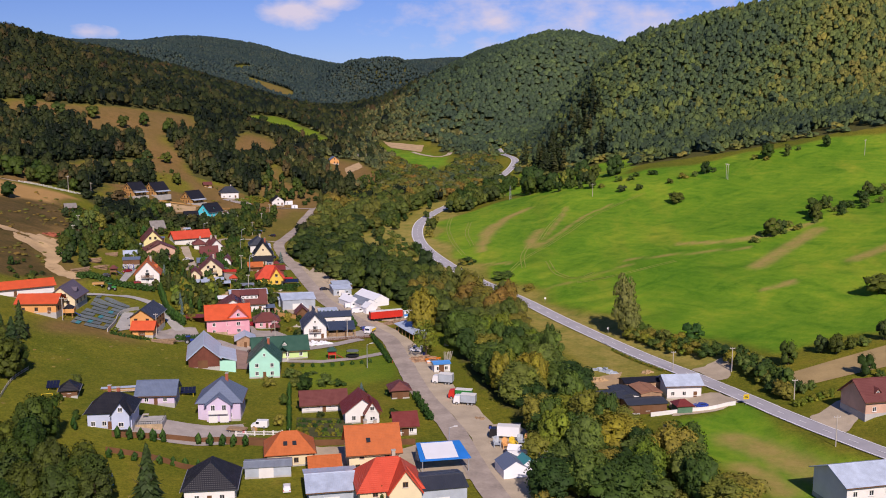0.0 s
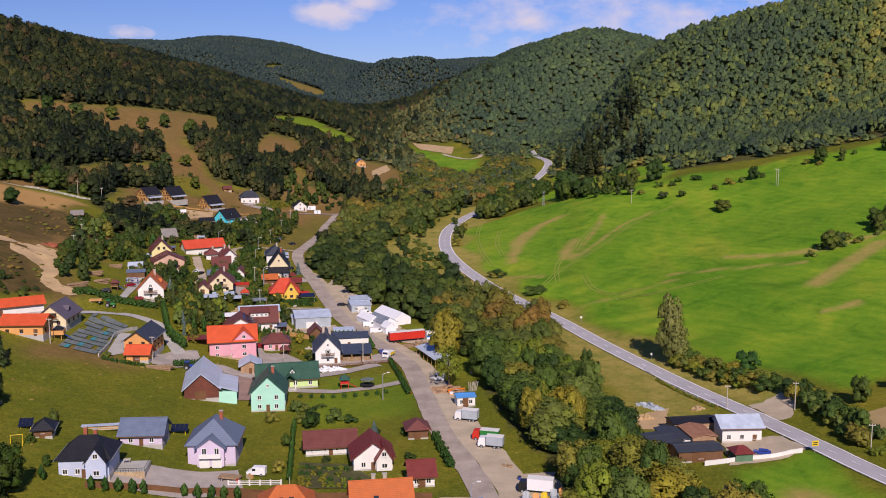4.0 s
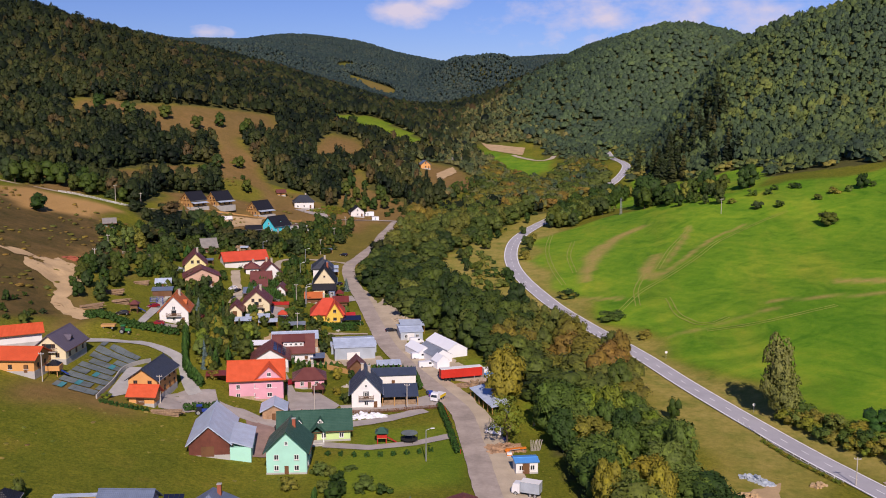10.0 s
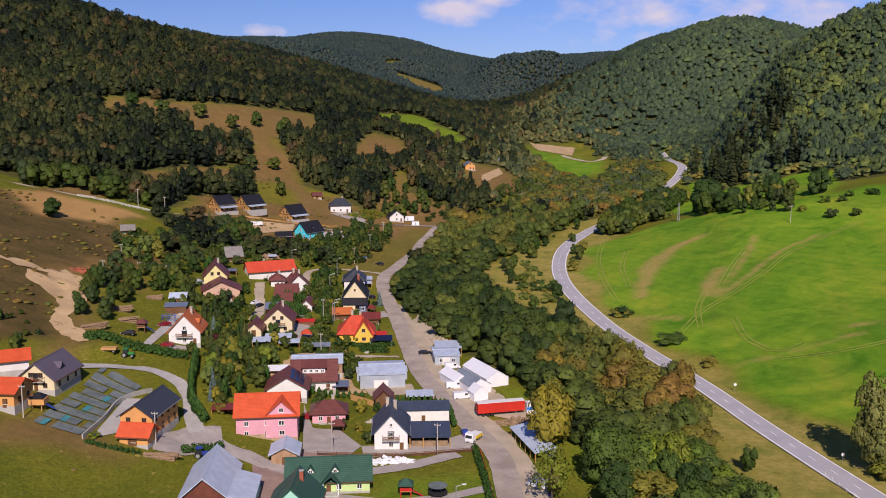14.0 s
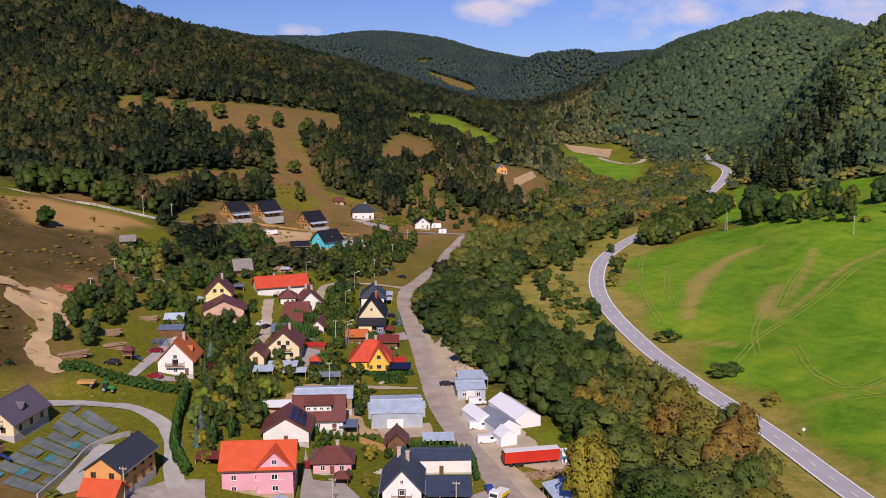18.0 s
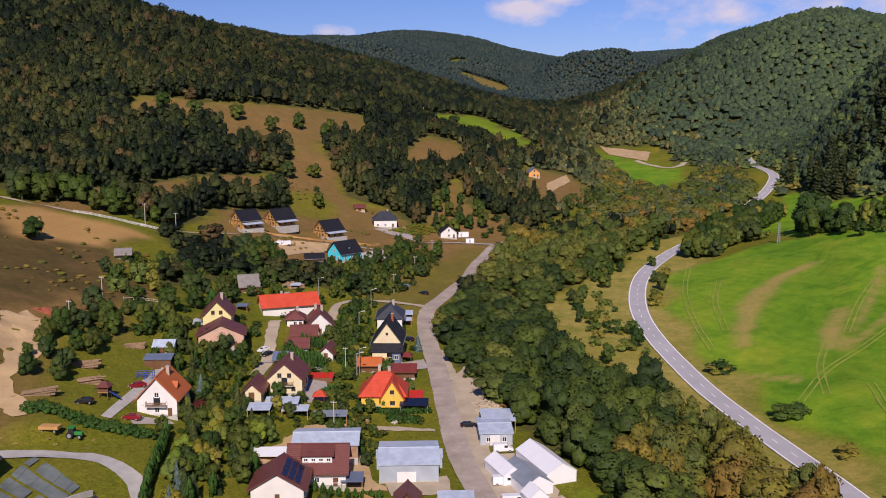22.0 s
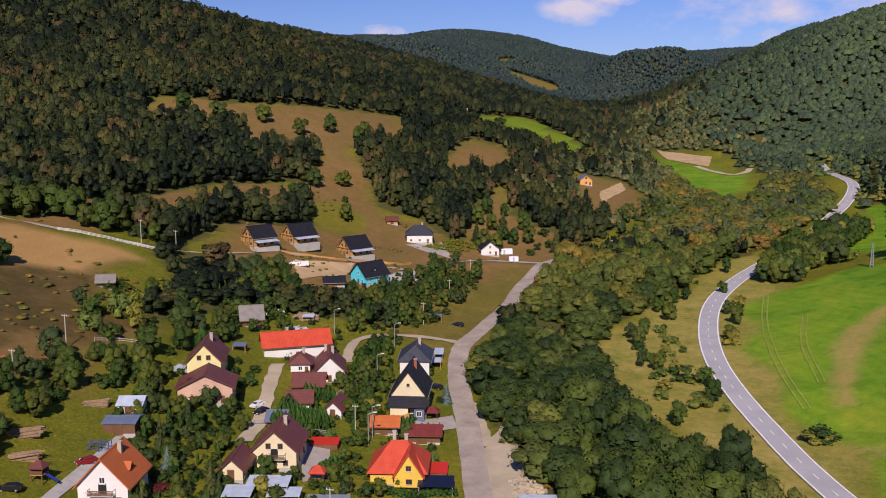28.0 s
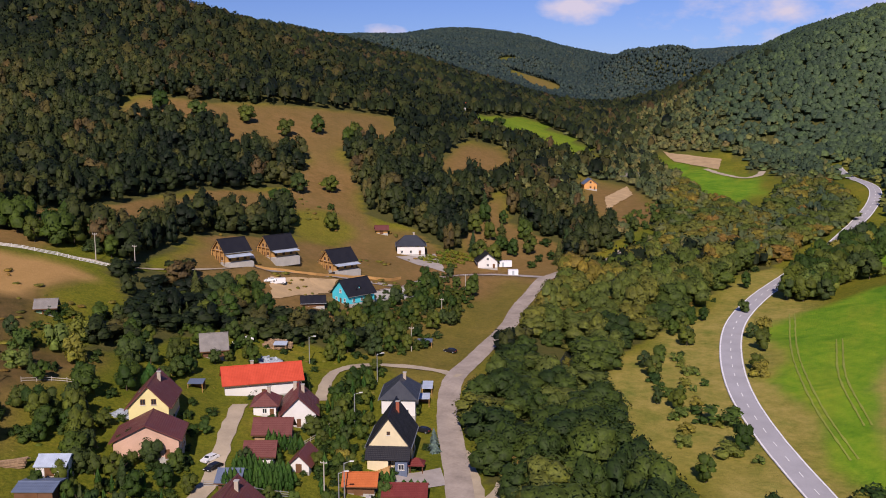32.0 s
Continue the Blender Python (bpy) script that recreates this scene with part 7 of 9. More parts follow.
# terrace and swing by the black-roofed house
tc = thing("stone_terrace", "raised stone terrace with a dark railing and garden furniture", "terrace", -81.6, 248.2, 8)
part("deck", boxes((-4.2, 4.2, -3.6, 3.6, -2.0, 0.9)), CONCRETE, tc)
part("facing", boxes((-4.3, 4.3, -3.75, -3.6, -2.0, 1.0)), STONE, tc)
part("railing", boxes((-4.2, 4.2, -3.6, -3.52, 1.7, 1.8), (4.12, 4.2, -3.5, 3.6, 1.7, 1.8), *[(q, q + 0.06, -3.6, -3.54, 0.9, 1.7) for q in np.arange(-4.2, 4.2, 0.6)]), RUBBER, tc)
tb = thing("garden_table", "small pale garden table with a yellow parasol base", "table", -82.8, 250.2, 8)
part("tabletop", boxes((-0.8, 0.8, -0.6, 0.6, 1.6, 1.68)), POLE, tb)
for sx in (-0.7, 0.7):
    for sy in (-0.5, 0.5):
        part("leg", boxes((sx - 0.04, sx + 0.04, sy - 0.04, sy + 0.04, 0.8, 1.6)), POLE, tb)
sw = thing("swing_frame", "yellow steel swing frame on the meadow", "swing", -108.6, 249.3, 20)
for sx in (-1.3, 1.3):
    for sy in (-0.9, 0.9):
        part("leg", cyl((sx, sy, -0.2), (sx, 0, 2.3), 0.07, 0.07), YELLOWPAINT, sw)
part("crossbar", cyl((-1.4, 0, 2.3), (1.4, 0, 2.3), 0.07, 0.07), YELLOWPAINT, sw)
part("swing_seat", boxes((-0.4, 0.4, -0.15, 0.15, 0.5, 0.56)), WOODTRIM, sw)
for sx in (-0.35, 0.35):
    part("rope", cyl((sx, 0, 0.55), (sx, 0, 2.3), 0.02, 0.02), RUBBER, sw)
gz = thing("gazebo", "octagonal garden hut with an orange-red roof and hedge walls", "gazebo", 64.7, 270.0, 10)
bm = bmesh.new()
hip_roof(bm, 4.6, 4.6, 2.4, 1.3, 0.4)
part("roof", bm, MAROON, gz)
part("wall", boxes((-2.2, 2.2, -2.2, 2.2, -0.3, 2.4)), GREENWALL, gz)

# faint wheel tracks in the big field
TANTURF = surface("tan worn turf", (0.29, 0.33, 0.05), vary=0.35, coarse=0.06, fine=1.0)
for line in ([(26.4, 474.4), (36.3, 496.0), (47.5, 509.7), (62.9, 531.2), (77.4, 555.8), (96.9, 572.4), (112.7, 580.7)], [(54.9, 436.8), (71.2, 435.7), (86.0, 438.3), (100.6, 442.9)], [(45.7, 482.8), (49.6, 453.3), (55.9, 443.3), (63.9, 447.5)], [(4.1, 524.4), (-1.1, 555.6), (-4.8, 600.1), (-3.4, 662.0)], [(9.1, 544.1), (6.4, 577.8), (8.9, 619.1)], [(33.7, 477.7), (34.3, 498.5), (39.1, 520.3)], [(45.3, 524.9), (54.5, 557.1), (67.3, 591.1)]):
    for s in (-0.9, 0.9):
        ribbon("wheel_track", along(line, 6.0), 0.5, TANTURF, 0.07, "faint tan wheel track across the field", shift=s, edge=0.25)

# fences and walls
fence("red-brown timber fence along the meadow", [(-84.8, 225.5), (-75.0, 226.2), (-58.1, 221.6)], 1.4, WOODTRIM, 2.0, solid=True)
fence("red-brown timber fence along the yard", [(-86.7, 235.2), (-73.6, 240.1), (-56.8, 242.8), (-47.7, 241.7)], 1.5, WOODTRIM, 2.0, solid=True)
fence("red-brown board fence between the gardens", [(-59.3, 241.1), (-44.5, 240.1), (-27.1, 241.2), (-10.4, 241.8)], 1.6, WOODTRIM, 2.0, solid=True)
fence("white pillared garden wall", [(-58.1, 247.5), (-46.0, 248.5)], 1.3, WHITE, 2.4, rails=3, post=0.35)
fence("pale board fence between gardens", [(-51.4, 288.9), (-44.2, 249.4)], 1.3, POLE, 2.0, rails=3)
fence("low brown fence beside the storage yard", [(-69.3, 345.4), (-49.7, 347.8), (-31.7, 354.5)], 1.2, WOODTRIM, 2.4, rails=4)
fence("red railing along the road", [(-29.9, 354.8), (-25.1, 335.1), (-21.4, 319.5)], 1.1, REDPAINT, 2.5, rails=2)
fence("concrete retaining wall beside the terrace", [(-118.2, 321.9), (-120.0, 334.9), (-122.7, 349.8), (-120.1, 360.6)], 1.2, CONCRETE, 2.0, solid=True, thick=0.3, name="retaining_wall")
fence("grey mesh fence along the gardens", [(-126.8, 458.0), (-120.2, 460.1), (-109.9, 464.9)], 1.5, STEEL, 2.5, rails=3)
fence("white rail fence on the slope", [(-178.3, 467.7), (-173.6, 475.6), (-167.1, 480.2)], 1.2, POLE, 3.0, rails=2)
fence("timber fence beside the chalet lane", [(-157.7, 625.4), (-147.4, 647.5), (-138.5, 680.8), (-125.1, 706.9)], 1.1, WOODTRIM, 3.0, rails=2)
fence("honey-coloured garden fence below the chalets", [(-196.9, 607.0), (-182.8, 620.1), (-176.0, 625.4)], 1.1, LOG, 2.5, solid=True)
fence("honey-coloured garden fence below the chalet", [(-176.6, 626.8), (-167.4, 644.0), (-158.3, 651.6), (-154.8, 662.2)], 1.1, LOG, 2.5, solid=True)
fence("pale fence along the hill lane", [(-242.4, 536.9), (-230.7, 545.4), (-215.7, 555.8)], 1.2, TILEPAINT, 3.0, rails=3)
fence("white roadside guard posts with a rail", [(51.8, 352.6), (55.4, 341.5), (59.0, 330.6), (63.4, 319.6), (68.0, 309.6)], 0.9, TILEPAINT, 3.0, rails=1)
fence("white concrete fence around the workshop yard", [(54.8, 265.0), (64.5, 268.4), (72.8, 270.6), (80.2, 271.2)], 1.2, WHITE, 2.5, solid=True, thick=0.2)
fence("dark timber fence beside the brown shed", [(-72.9, 390.1), (-64.7, 385.3)], 1.7, LOG, 2.0, solid=True)
fence("white garden fence on the grassy slope", [(-119.2, 245.1), (-122.9, 261.5), (-123.4, 271.9)], 1.2, POLE, 2.2, rails=2)
fence("grey board fence by the long hedge", [(-119.2, 484.7), (-118.1, 501.6), (-122.6, 519.4)], 1.2, POLE, 2.5, rails=2)

# poles and lamps
for x, y, h in ((-121.7, 576.6, 8), (-124.5, 619.3, 8), (-127.5, 662.5, 8), (-179.2, 457.5, 9), (-170.0, 427.5, 9), (-190.6, 396.0, 9), (158.6, 576.2, 9), (159.0, 573.9, 9), (94.7, 234.6, 8), (70.4, 308.4, 7),
                (235.0, 567.3, 9), (83.6, 598.5, 8), (-223.0, 557.3, 9), (-211.8, 562.3, 8), (87.9, 303.1, 8), (-66.2, 348.0, 8), (-40.1, 351.4, 8), (-104.9, 469.1, 8), (-91.5, 422.1, 9), (96.8, 271.2, 7), (-104.0, 329.7, 8), (-133.9, 323.5, 8)):
    pole(x, y, h)
for x, y, rot in ((-101.1, 470.9, 20), (-120.6, 542.8, 20), (-114.0, 509.0, 20), (-29.3, 313.4, 15), (-100.2, 465.8, 20), (-142.1, 544.0, 10), (-1.6, 232.0, 10)):
    pole(x, y, 8.0, True, rot=rot)
tw = thing("antenna_mast", "grey lattice mast beside the field", "mast", 37.7, 680.2)
for sx in (-0.6, 0.6):
    for sy in (-0.6, 0.6):
        part("leg", cyl((sx, sy, -0.5), (sx * 0.5, sy * 0.5, 10), 0.14, 0.1), STEEL, tw)
for z in range(1, 10):
    k = 0.6 - 0.03 * z
    part("brace", boxes((-k, k, -k - 0.04, -k + 0.04, z - 0.08, z + 0.08), (-k, k, k - 0.04, k + 0.04, z - 0.08, z + 0.08), (-k - 0.04, -k + 0.04, -k, k, z - 0.08, z + 0.08), (k - 0.04, k + 0.04, -k, k, z - 0.08, z + 0.08)), STEEL, tw)
for x, y in ((38.6, 415.4), (57.6, 361.6)):
    s = thing("road_sign", "round white road sign on a thin post", "road sign", x, y, 10)
    part("post", shared(("sign post",), lambda: cyl((0, 0, -0.3), (0, 0, 2.4), 0.05, 0.05), STEEL), STEEL, s)
    part("plate", shared(("sign plate",), lambda: cyl((0, -0.08, 2.3), (0, -0.04, 2.3), 0.45, 0.45, 16), TILEPAINT), TILEPAINT, s)
s = thing("road_sign", "yellow rectangular road sign with dark bars", "road sign", 83.0, 270.7, 15)
part("post", cyl((0, 0, -0.3), (0, 0, 3.0), 0.07, 0.07), STEEL, s)
part("plate", boxes((-0.9, 0.9, -0.1, -0.04, 1.8, 3.2)), YELLOWPAINT, s)
for k in range(2):
    part("text_bar", boxes((-0.6, 0.6, -0.125, -0.1, 2.15 + 0.45 * k, 2.35 + 0.45 * k)), RUBBER, s)

b9 = thing("board_stack", "long stack of pale boards under a metal sheet", "timber stack", -96.2, 268.6, 12)
for k in range(5):
    part("board_layer", boxes((-4.6, 4.6, -0.7 + 0.03 * k, 0.7 - 0.02 * k, 0.22 * k, 0.22 * k + 0.19)), LOG if k % 2 else POLE, b9)
part("sheet", boxes((-4.9, 4.9, -0.95, 0.95, 1.14, 1.2)), METAL, b9, "blue-grey metal sheet")
om = thing("loader_crane", "orange folded loader crane lying on trestles by the roadside", "machine", -7.8, 322.0, 26)
part("beam", boxes((-2.9, 2.9, -0.22, 0.22, 0.75, 1.15)), ORANGEPAINT, om)
part("jib", boxes((-2.4, 1.6, 0.26, 0.56, 0.85, 1.12)), ORANGEPAINT, om)
part("slewing_base", cyl((-2.2, 0, 0), (-2.2, 0, 1.3), 0.45, 0.4, 12), ORANGEPAINT, om)
for k in (-1.6, 1.9):
    part("trestle", boxes((k - 0.08, k + 0.08, -0.6, 0.7, -0.2, 0.74)), STEEL, om)
part("cylinder", cyl((-1.6, -0.34, 0.95), (1.0, -0.34, 0.95), 0.09, 0.09, 8), STEEL, om)
ib = thing("storage_bin", "white plastic storage bin with an orange band", "container", -9.2, 319.2, 12)
part("bin", boxes((-0.6, 0.6, -0.5, 0.5, 0, 1.0)), TILEPAINT, ib)
part("band", boxes((-0.62, 0.62, -0.52, 0.52, 0.3, 0.55)), ORANGEPAINT, ib)
lb = thing("leaning_boards", "pale boards leaning together at the roadside", "timber stack", -2.8, 323.8, 20)
for k in range(8):
    bm = bmesh.new()
    box(bm, -0.11, 0.11, -0.03, 0.03, -0.2, 3.4 - 0.1 * (k % 3), Matrix.Translation((0.32 * k - 1.2, 0, 0)) @ Matrix.Rotation(radians(14 + 3 * (k % 3)), 4, "X") @ Matrix.Rotation(radians(4 * (k % 4) - 6), 4, "Y"))
    part("board", bm, POLE, lb)
# vehicles
ang = 24
t = thing("semi_trailer", "long red curtain-sided semi-trailer parked on gravel", "trailer", -28.2, 384.2, ang)
part("curtain", boxes((-6.8, 6.8, -1.25, 1.25, 1.1, 3.9)), TARP_RED, t)
for k in range(13):
    part("curtain_strap", boxes((-6.3 + k, -6.22 + k, -1.29, -1.25, 1.0, 3.8)), TARP_RED, t)
part("roof", boxes((-6.85, 6.85, -1.28, 1.28, 3.9, 4.0)), TILEPAINT, t)
part("chassis", boxes((-6.5, 6.5, -0.6, 0.6, 0.7, 1.1)), RUBBER, t)
for k in (-5.2, -3.9, -2.6):
    for sgn in (-1, 1):
        part("wheel", shared(("trailer wheel",), lambda: cyl((0, -0.15, 0), (0, 0.15, 0), 0.5, 0.5, 12), RUBBER), RUBBER, t, at=Matrix.Translation((k, sgn * 1.05, 0.5)))
part("support_leg", boxes((4.2, 4.4, -0.9, -0.7, 0, 1.0)), STEEL, t)
part("support_leg", boxes((4.2, 4.4, 0.7, 0.9, 0, 1.0)), STEEL, t)
c = thing("container", "white box container with a blue stripe on gravel", "container", -19.6, 387.6, ang)
part("box", boxes((-1.9, 1.9, -1.2, 1.2, 0.3, 3.0)), TARP_WHITE, c)
part("stripe", boxes((-1.91, 1.91, -1.22, -1.2, 1.1, 1.9)), TARP_BLUE, c)
part("roof", boxes((-1.95, 1.95, -1.25, 1.25, 3.0, 3.08)), TILEPAINT, c)
for k in (-1.2, 1.2):
    part("skid", boxes((k - 0.15, k + 0.15, -1.1, 1.1, -0.2, 0.3)), RUBBER, c)
truck(-4.0, 295.9, 75, CAR_WHITE, SHEET, "white lorry with a grey box body", 6.5, 3.4)
van(2.2, 276.3, 75, CAR_WHITE, "white van parked on the gravel", 6.0)
truck(2.7, 275.3, 78, CAR_WHITE, SHEET, "white lorry with a pale grey tarpaulin", 6.5, 3.2)
truck(1.4, 280.6, 78, TARP_RED, GREENPAINT, "orange lorry with a green and white box", 7.0, 3.0)
truck(12.9, 246.8, 80, CAR_BLACK, TARP_WHITE, "white box lorry with a black cab", 8.0, 3.6)
van(-53.1, 254.2, 85, CAR_WHITE, "white delivery van in the yard", 4.6)
van(-40.7, 396.3, -68, CAR_WHITE, "white panel van beside the tents", 5.6)
van(-44.6, 406.1, -68, CAR_WHITE, "white panel van between the tents", 5.6)
van(-48.5, 425.7, -70, CAR_WHITE, "white van with a yellow stripe by the sheds", 5.0)
van(-41.4, 364.5, 165, CAR_WHITE, "white van parked beside the wood store", 4.8)
truck(-32.6, 362.2, 160, CAR_WHITE, YELLOWPAINT, "small white lorry with a yellow tail", 5.5, 1.8)
car(-60.5, 440.5, -70, CAR_BLACK, "black car parked beside the sheds")
van(-14.0, 334.8, 70, CAR_WHITE, "white pickup beside the timber yard", 4.6)
car(-38.5, 211.8, 10, CAR_WHITE, "silver car on the lower lawn")
car(-26.2, 222.1, 12, CAR_BLACK, "dark car parked by the garage")
car(70.8, 273.2, 70, CAR_BLUE, "blue car in the workshop yard")
car(111.0, 265.7, 80, CAR_WHITE, "white car beside the hedge")
car(-142.6, 415.2, 145, CAR_RED, "dark red car on the driveway")
car(-145.2, 396.1, 110, CAR_BLACK, "black car on the grass")
car(-132.8, 396.3, 100, CAR_RED, "red car in front of the white house")
car(-131.8, 469.4, 165, CAR_WHITE, "white car in the gravel lane")
car(-129.0, 465.9, 165, CAR_BLACK, "black car in the gravel lane")
car(-162.7, 540.7, 120, CAR_WHITE, "white car on the grass by the sheds")
car(-162.6, 544.3, 120, CAR_WHITE, "white car on the grass")
car(-111.7, 586.4, 80, CAR_BLACK, "black car by the side lane")
van(-180.0, 601.0, 120, CAR_WHITE, "white van below the chalets")
car(-182.3, 599.5, 120, CAR_WHITE, "silver car below the chalets")
car(-174.7, 639.8, 100, CAR_BLACK, "black car in front of the chalet")
car(-79.9, 370.1, 30, CAR_RED, "red car beside the pink house")
car(-98.8, 517.1, 80, CAR_BLACK, "black car beside the cream house")
car(-35.5, 366.5, 20, CAR_BLUE, "dark blue car in the yard")
car(-199.4, 616.3, 110, CAR_WHITE, "silver car beside the chalet")
car(-71.3, 329.0, 20, CAR_BLACK, "dark car in the farmyard")


def tractor(x, y, rot, paint, label):
    c = thing("tractor", label, "tractor", x, y, rot)
    part("bonnet", body_shape([(0.2, 0.8), (2.0, 0.8), (2.0, 1.45), (0.2, 1.6)], 0.9), paint, c)
    part("cab", body_shape([(-1.1, 0.9), (0.3, 0.9), (0.2, 2.5), (-1.0, 2.5)], 1.5), GLASS, c)
    part("cab_roof", boxes((-0.85, 0.85, -1.15, 0.4, 2.5, 2.65)), paint, c)
    wheels(c, 2.0, (-0.7,), 0.8)
    wheels(c, 1.7, (1.5,), 0.5)


tractor(-137.1, 379.8, -80, GREENPAINT, "green tractor on the lane")
tractor(-92.7, 329.6, -70, CAR_BLUE, "blue and white tractor by the hedge")
w = thing("farm_trailer", "two-axle farm trailer with wooden sides", "trailer", -141.1, 377.1, -80)
part("bed", boxes((-1.1, 1.1, -2.2, 2.2, 0.8, 1.5)), LOG, w)
wheels(w, 2.2, (-1.4, 1.4), 0.4)
w = thing("farm_trailer", "old timber cart in the yard", "trailer", -58.5, 250.5, 80)
part("bed", boxes((-1.1, 1.1, -2.6, 2.6, 0.8, 1.2)), LOGPILE, w)
wheels(w, 2.2, (-1.7, 1.7), 0.4)

# tents and stalls by the road
tent("long white storage tent beside the road", -36.7, 416.5, -38 + 72, 7.5, 17, 2.6, 2.2, TARP_WHITE)
tent("white storage tent with a grey roof", -39.7, 406.9, 34, 7.0, 13, 2.6, 2.0, METALDARK, TARP_WHITE)
tent("white market tent with pointed roof", -45.6, 410.8, 34, 5, 11, 2.4, 1.8, TARP_WHITE)
tent("small white market tent", -36.3, 397.0, 34, 4.5, 4.5, 2.4, 2.0, TARP_WHITE)
tent("blue-grey pavilion tent among the stalls", 13.3, 222.7, 15, 6, 7, 2.4, 1.8, SLATE, TARP_WHITE)
tent("teal pavilion tent among the stalls", 16.8, 223.5, 15, 4, 5, 2.4, 1.6, surface("teal fabric", (0.05, 0.28, 0.3), vary=0.15), TARP_WHITE)
tent("long white stall roof", 19.1, 232.3, 80, 4, 12, 2.6, 0.8, TARP_WHITE)
sh = thing("lean_to_shed", "long open shed with a grey metal roof by the road", "shed", -17.1, 359.4, 24)
bm = bmesh.new()
slab(bm, [(-3.0, -10, 2.6), (-3.0, 10, 2.6), (2.6, 10, 3.6), (2.6, -10, 3.6)], 0.12)
part("roof", bm, METAL, sh)
part("back_wall", boxes((2.2, 2.4, -9.8, 9.8, -0.5, 3.4)), SHEET, sh)
for k in range(6):
    part("post", boxes((-2.7, -2.5, -9.5 + 3.8 * k, -9.3 + 3.8 * k, -0.5, 2.5)), LOG, sh)
cv = thing("covered_stall", "blue tarpaulin roof with a white sheet over a stall", "stall", -3.3, 226.8, 12)
bm = bmesh.new()
slab(bm, [(-6.2, -5, 3.6), (6.2, -5, 3.6), (5.4, 5, 4.6), (-5.6, 5, 4.6)], 0.12)
part("tarpaulin", bm, TARP_BLUE, cv)
bm = bmesh.new()
slab(bm, [(-4.8, -4.3, 3.86), (3.2, -4.3, 3.86), (3.4, 4.2, 4.71), (-4.6, 4.2, 4.71)], 0.1)
part("white_sheet", bm, TARP_WHITE, cv)
for a in (-5.6, 5.6):
    for b2 in (-4.6, 4.6):
        part("post", boxes((a - 0.1, a + 0.1, b2 - 0.1, b2 + 0.1, -0.5, 3.7)), STEEL, cv)
part("counter_wall", boxes((-5.5, 5.5, 4.3, 4.5, -0.5, 3.5)), WHITE, cv)
bt = thing("tarp_shelter", "small shelter under a blue tarpaulin with a white sheet", "shelter", -78.4, 205.5, 20)
bm = bmesh.new()
slab(bm, [(-2, -2.6, 1.8), (2.4, -2.6, 1.8), (2.2, 2.4, 2.5), (-1.8, 2.4, 2.5)], 0.1)
part("tarpaulin", bm, TARP_BLUE, bt)
part("frame_box", boxes((-1.7, 1.9, -2.2, 2.2, -0.3, 1.75)), POLE, bt)
for q in [(-125.1, 717.5), (-117.9, 706.6)]:
    c = thing("container", "plain white site container", "container", q[0], q[1], 20)
    part("box", boxes((-4, 4, -1.3, 1.3, 0, 2.7) if q[1] > 715 else (-2.2, 2.2, -1.2, 1.2, 0, 2.5)), TARP_WHITE, c)
    part("door", boxes((-0.5, 0.4, -1.34, -1.28, 0.1, 2.1)), SHEET, c)

# garden and yard clutter
for n, (x, y), rot, dims, mat, lab in (("log_stack", (-157.5, 414.9), 40, (8, 2.5, 1.5), LOGPILE, "long stack of sawn timber on the grass"), ("log_stack", (-151.1, 407.5), 40, (6, 2.5, 1.4), LOGPILE, "stack of pale planks on the grass"),
                                       ("log_stack", (-153.4, 390.9), 50, (8, 2, 1.2), LOGPILE, "row of old timber along the slope"), ("brick_stack", (-184.2, 436.5), 5, (11, 2.2, 2.0), BRICKRED, "long stack of red bricks under foil"),
                                       ("log_stack", (-157.6, 439.4), 40, (6, 2, 1.3), LOGPILE, "stack of grey planks on the grass"), ("rubble_heap", (-155.0, 548.3), 20, (9, 7, 2.4), LOGPILE, "heap of firewood and rubble on the slope"),
                                       ("brick_stack", (-50.7, 344.3), 14, (12, 2.5, 1.6), TARP_WHITE, "stacked stones and bricks under white foil"), ("log_stack", (-99.7, 323.6), 10, (8, 2, 1.2), LOGPILE, "stack of firewood beside the yard"),
                                       ("pallet_stack", (-22.9, 378.0), 14, (12, 3, 1.8), LOGPILE, "stacks of wooden pallets beside the trailer"), ("scrap_heap", (-10.6, 323.8), 20, (9, 5, 1.8), BRICK, "yard clutter and timber by the road"),
                                       ("scrap_heap", (48.9, 310.4), -45, (8, 2.6, 1.3), SHEET, "scrap and pale stone heap on the grass"), ("sand_heap", (45.4, 300.2), 10, (5, 3.6, 1.2), DIRT, "heap of yellow sand"), ("sand_heap", (62.4, 308.4), 20, (3, 1.6, 0.7), DIRT, "small heap of yellow sand"),
                                       ("rubble_heap", (-58.8, 457.7), 20, (7, 9, 2.2), GRAVEL, "heap of pale boulders by the stream"), ("scrap_heap", (-151.3, 534.4), 15, (9, 4, 1.5), SHEET, "rows of covered frames and scrap behind the building"),
                                       ("scrap_heap", (-32.4, 389.4), 12, (7, 3, 1.8), RUBBER, "machines and black drums beside the trailer"),
                                       ("scrap_heap", (-156.1, 472.9), 15, (5, 4, 1.5), SHEET, "white boards leaning among bushes"), ("stone_heap", (-42.3, 367.6), 10, (4, 5, 2.4), GRAVEL, "heap of pale split logs by the yard")):
    pile(n, lab, x, y, rot, *dims, mat, n=int(dims[0] * dims[1] * 3), seed=int(abs(x) * 7) % 97, size=0.38)
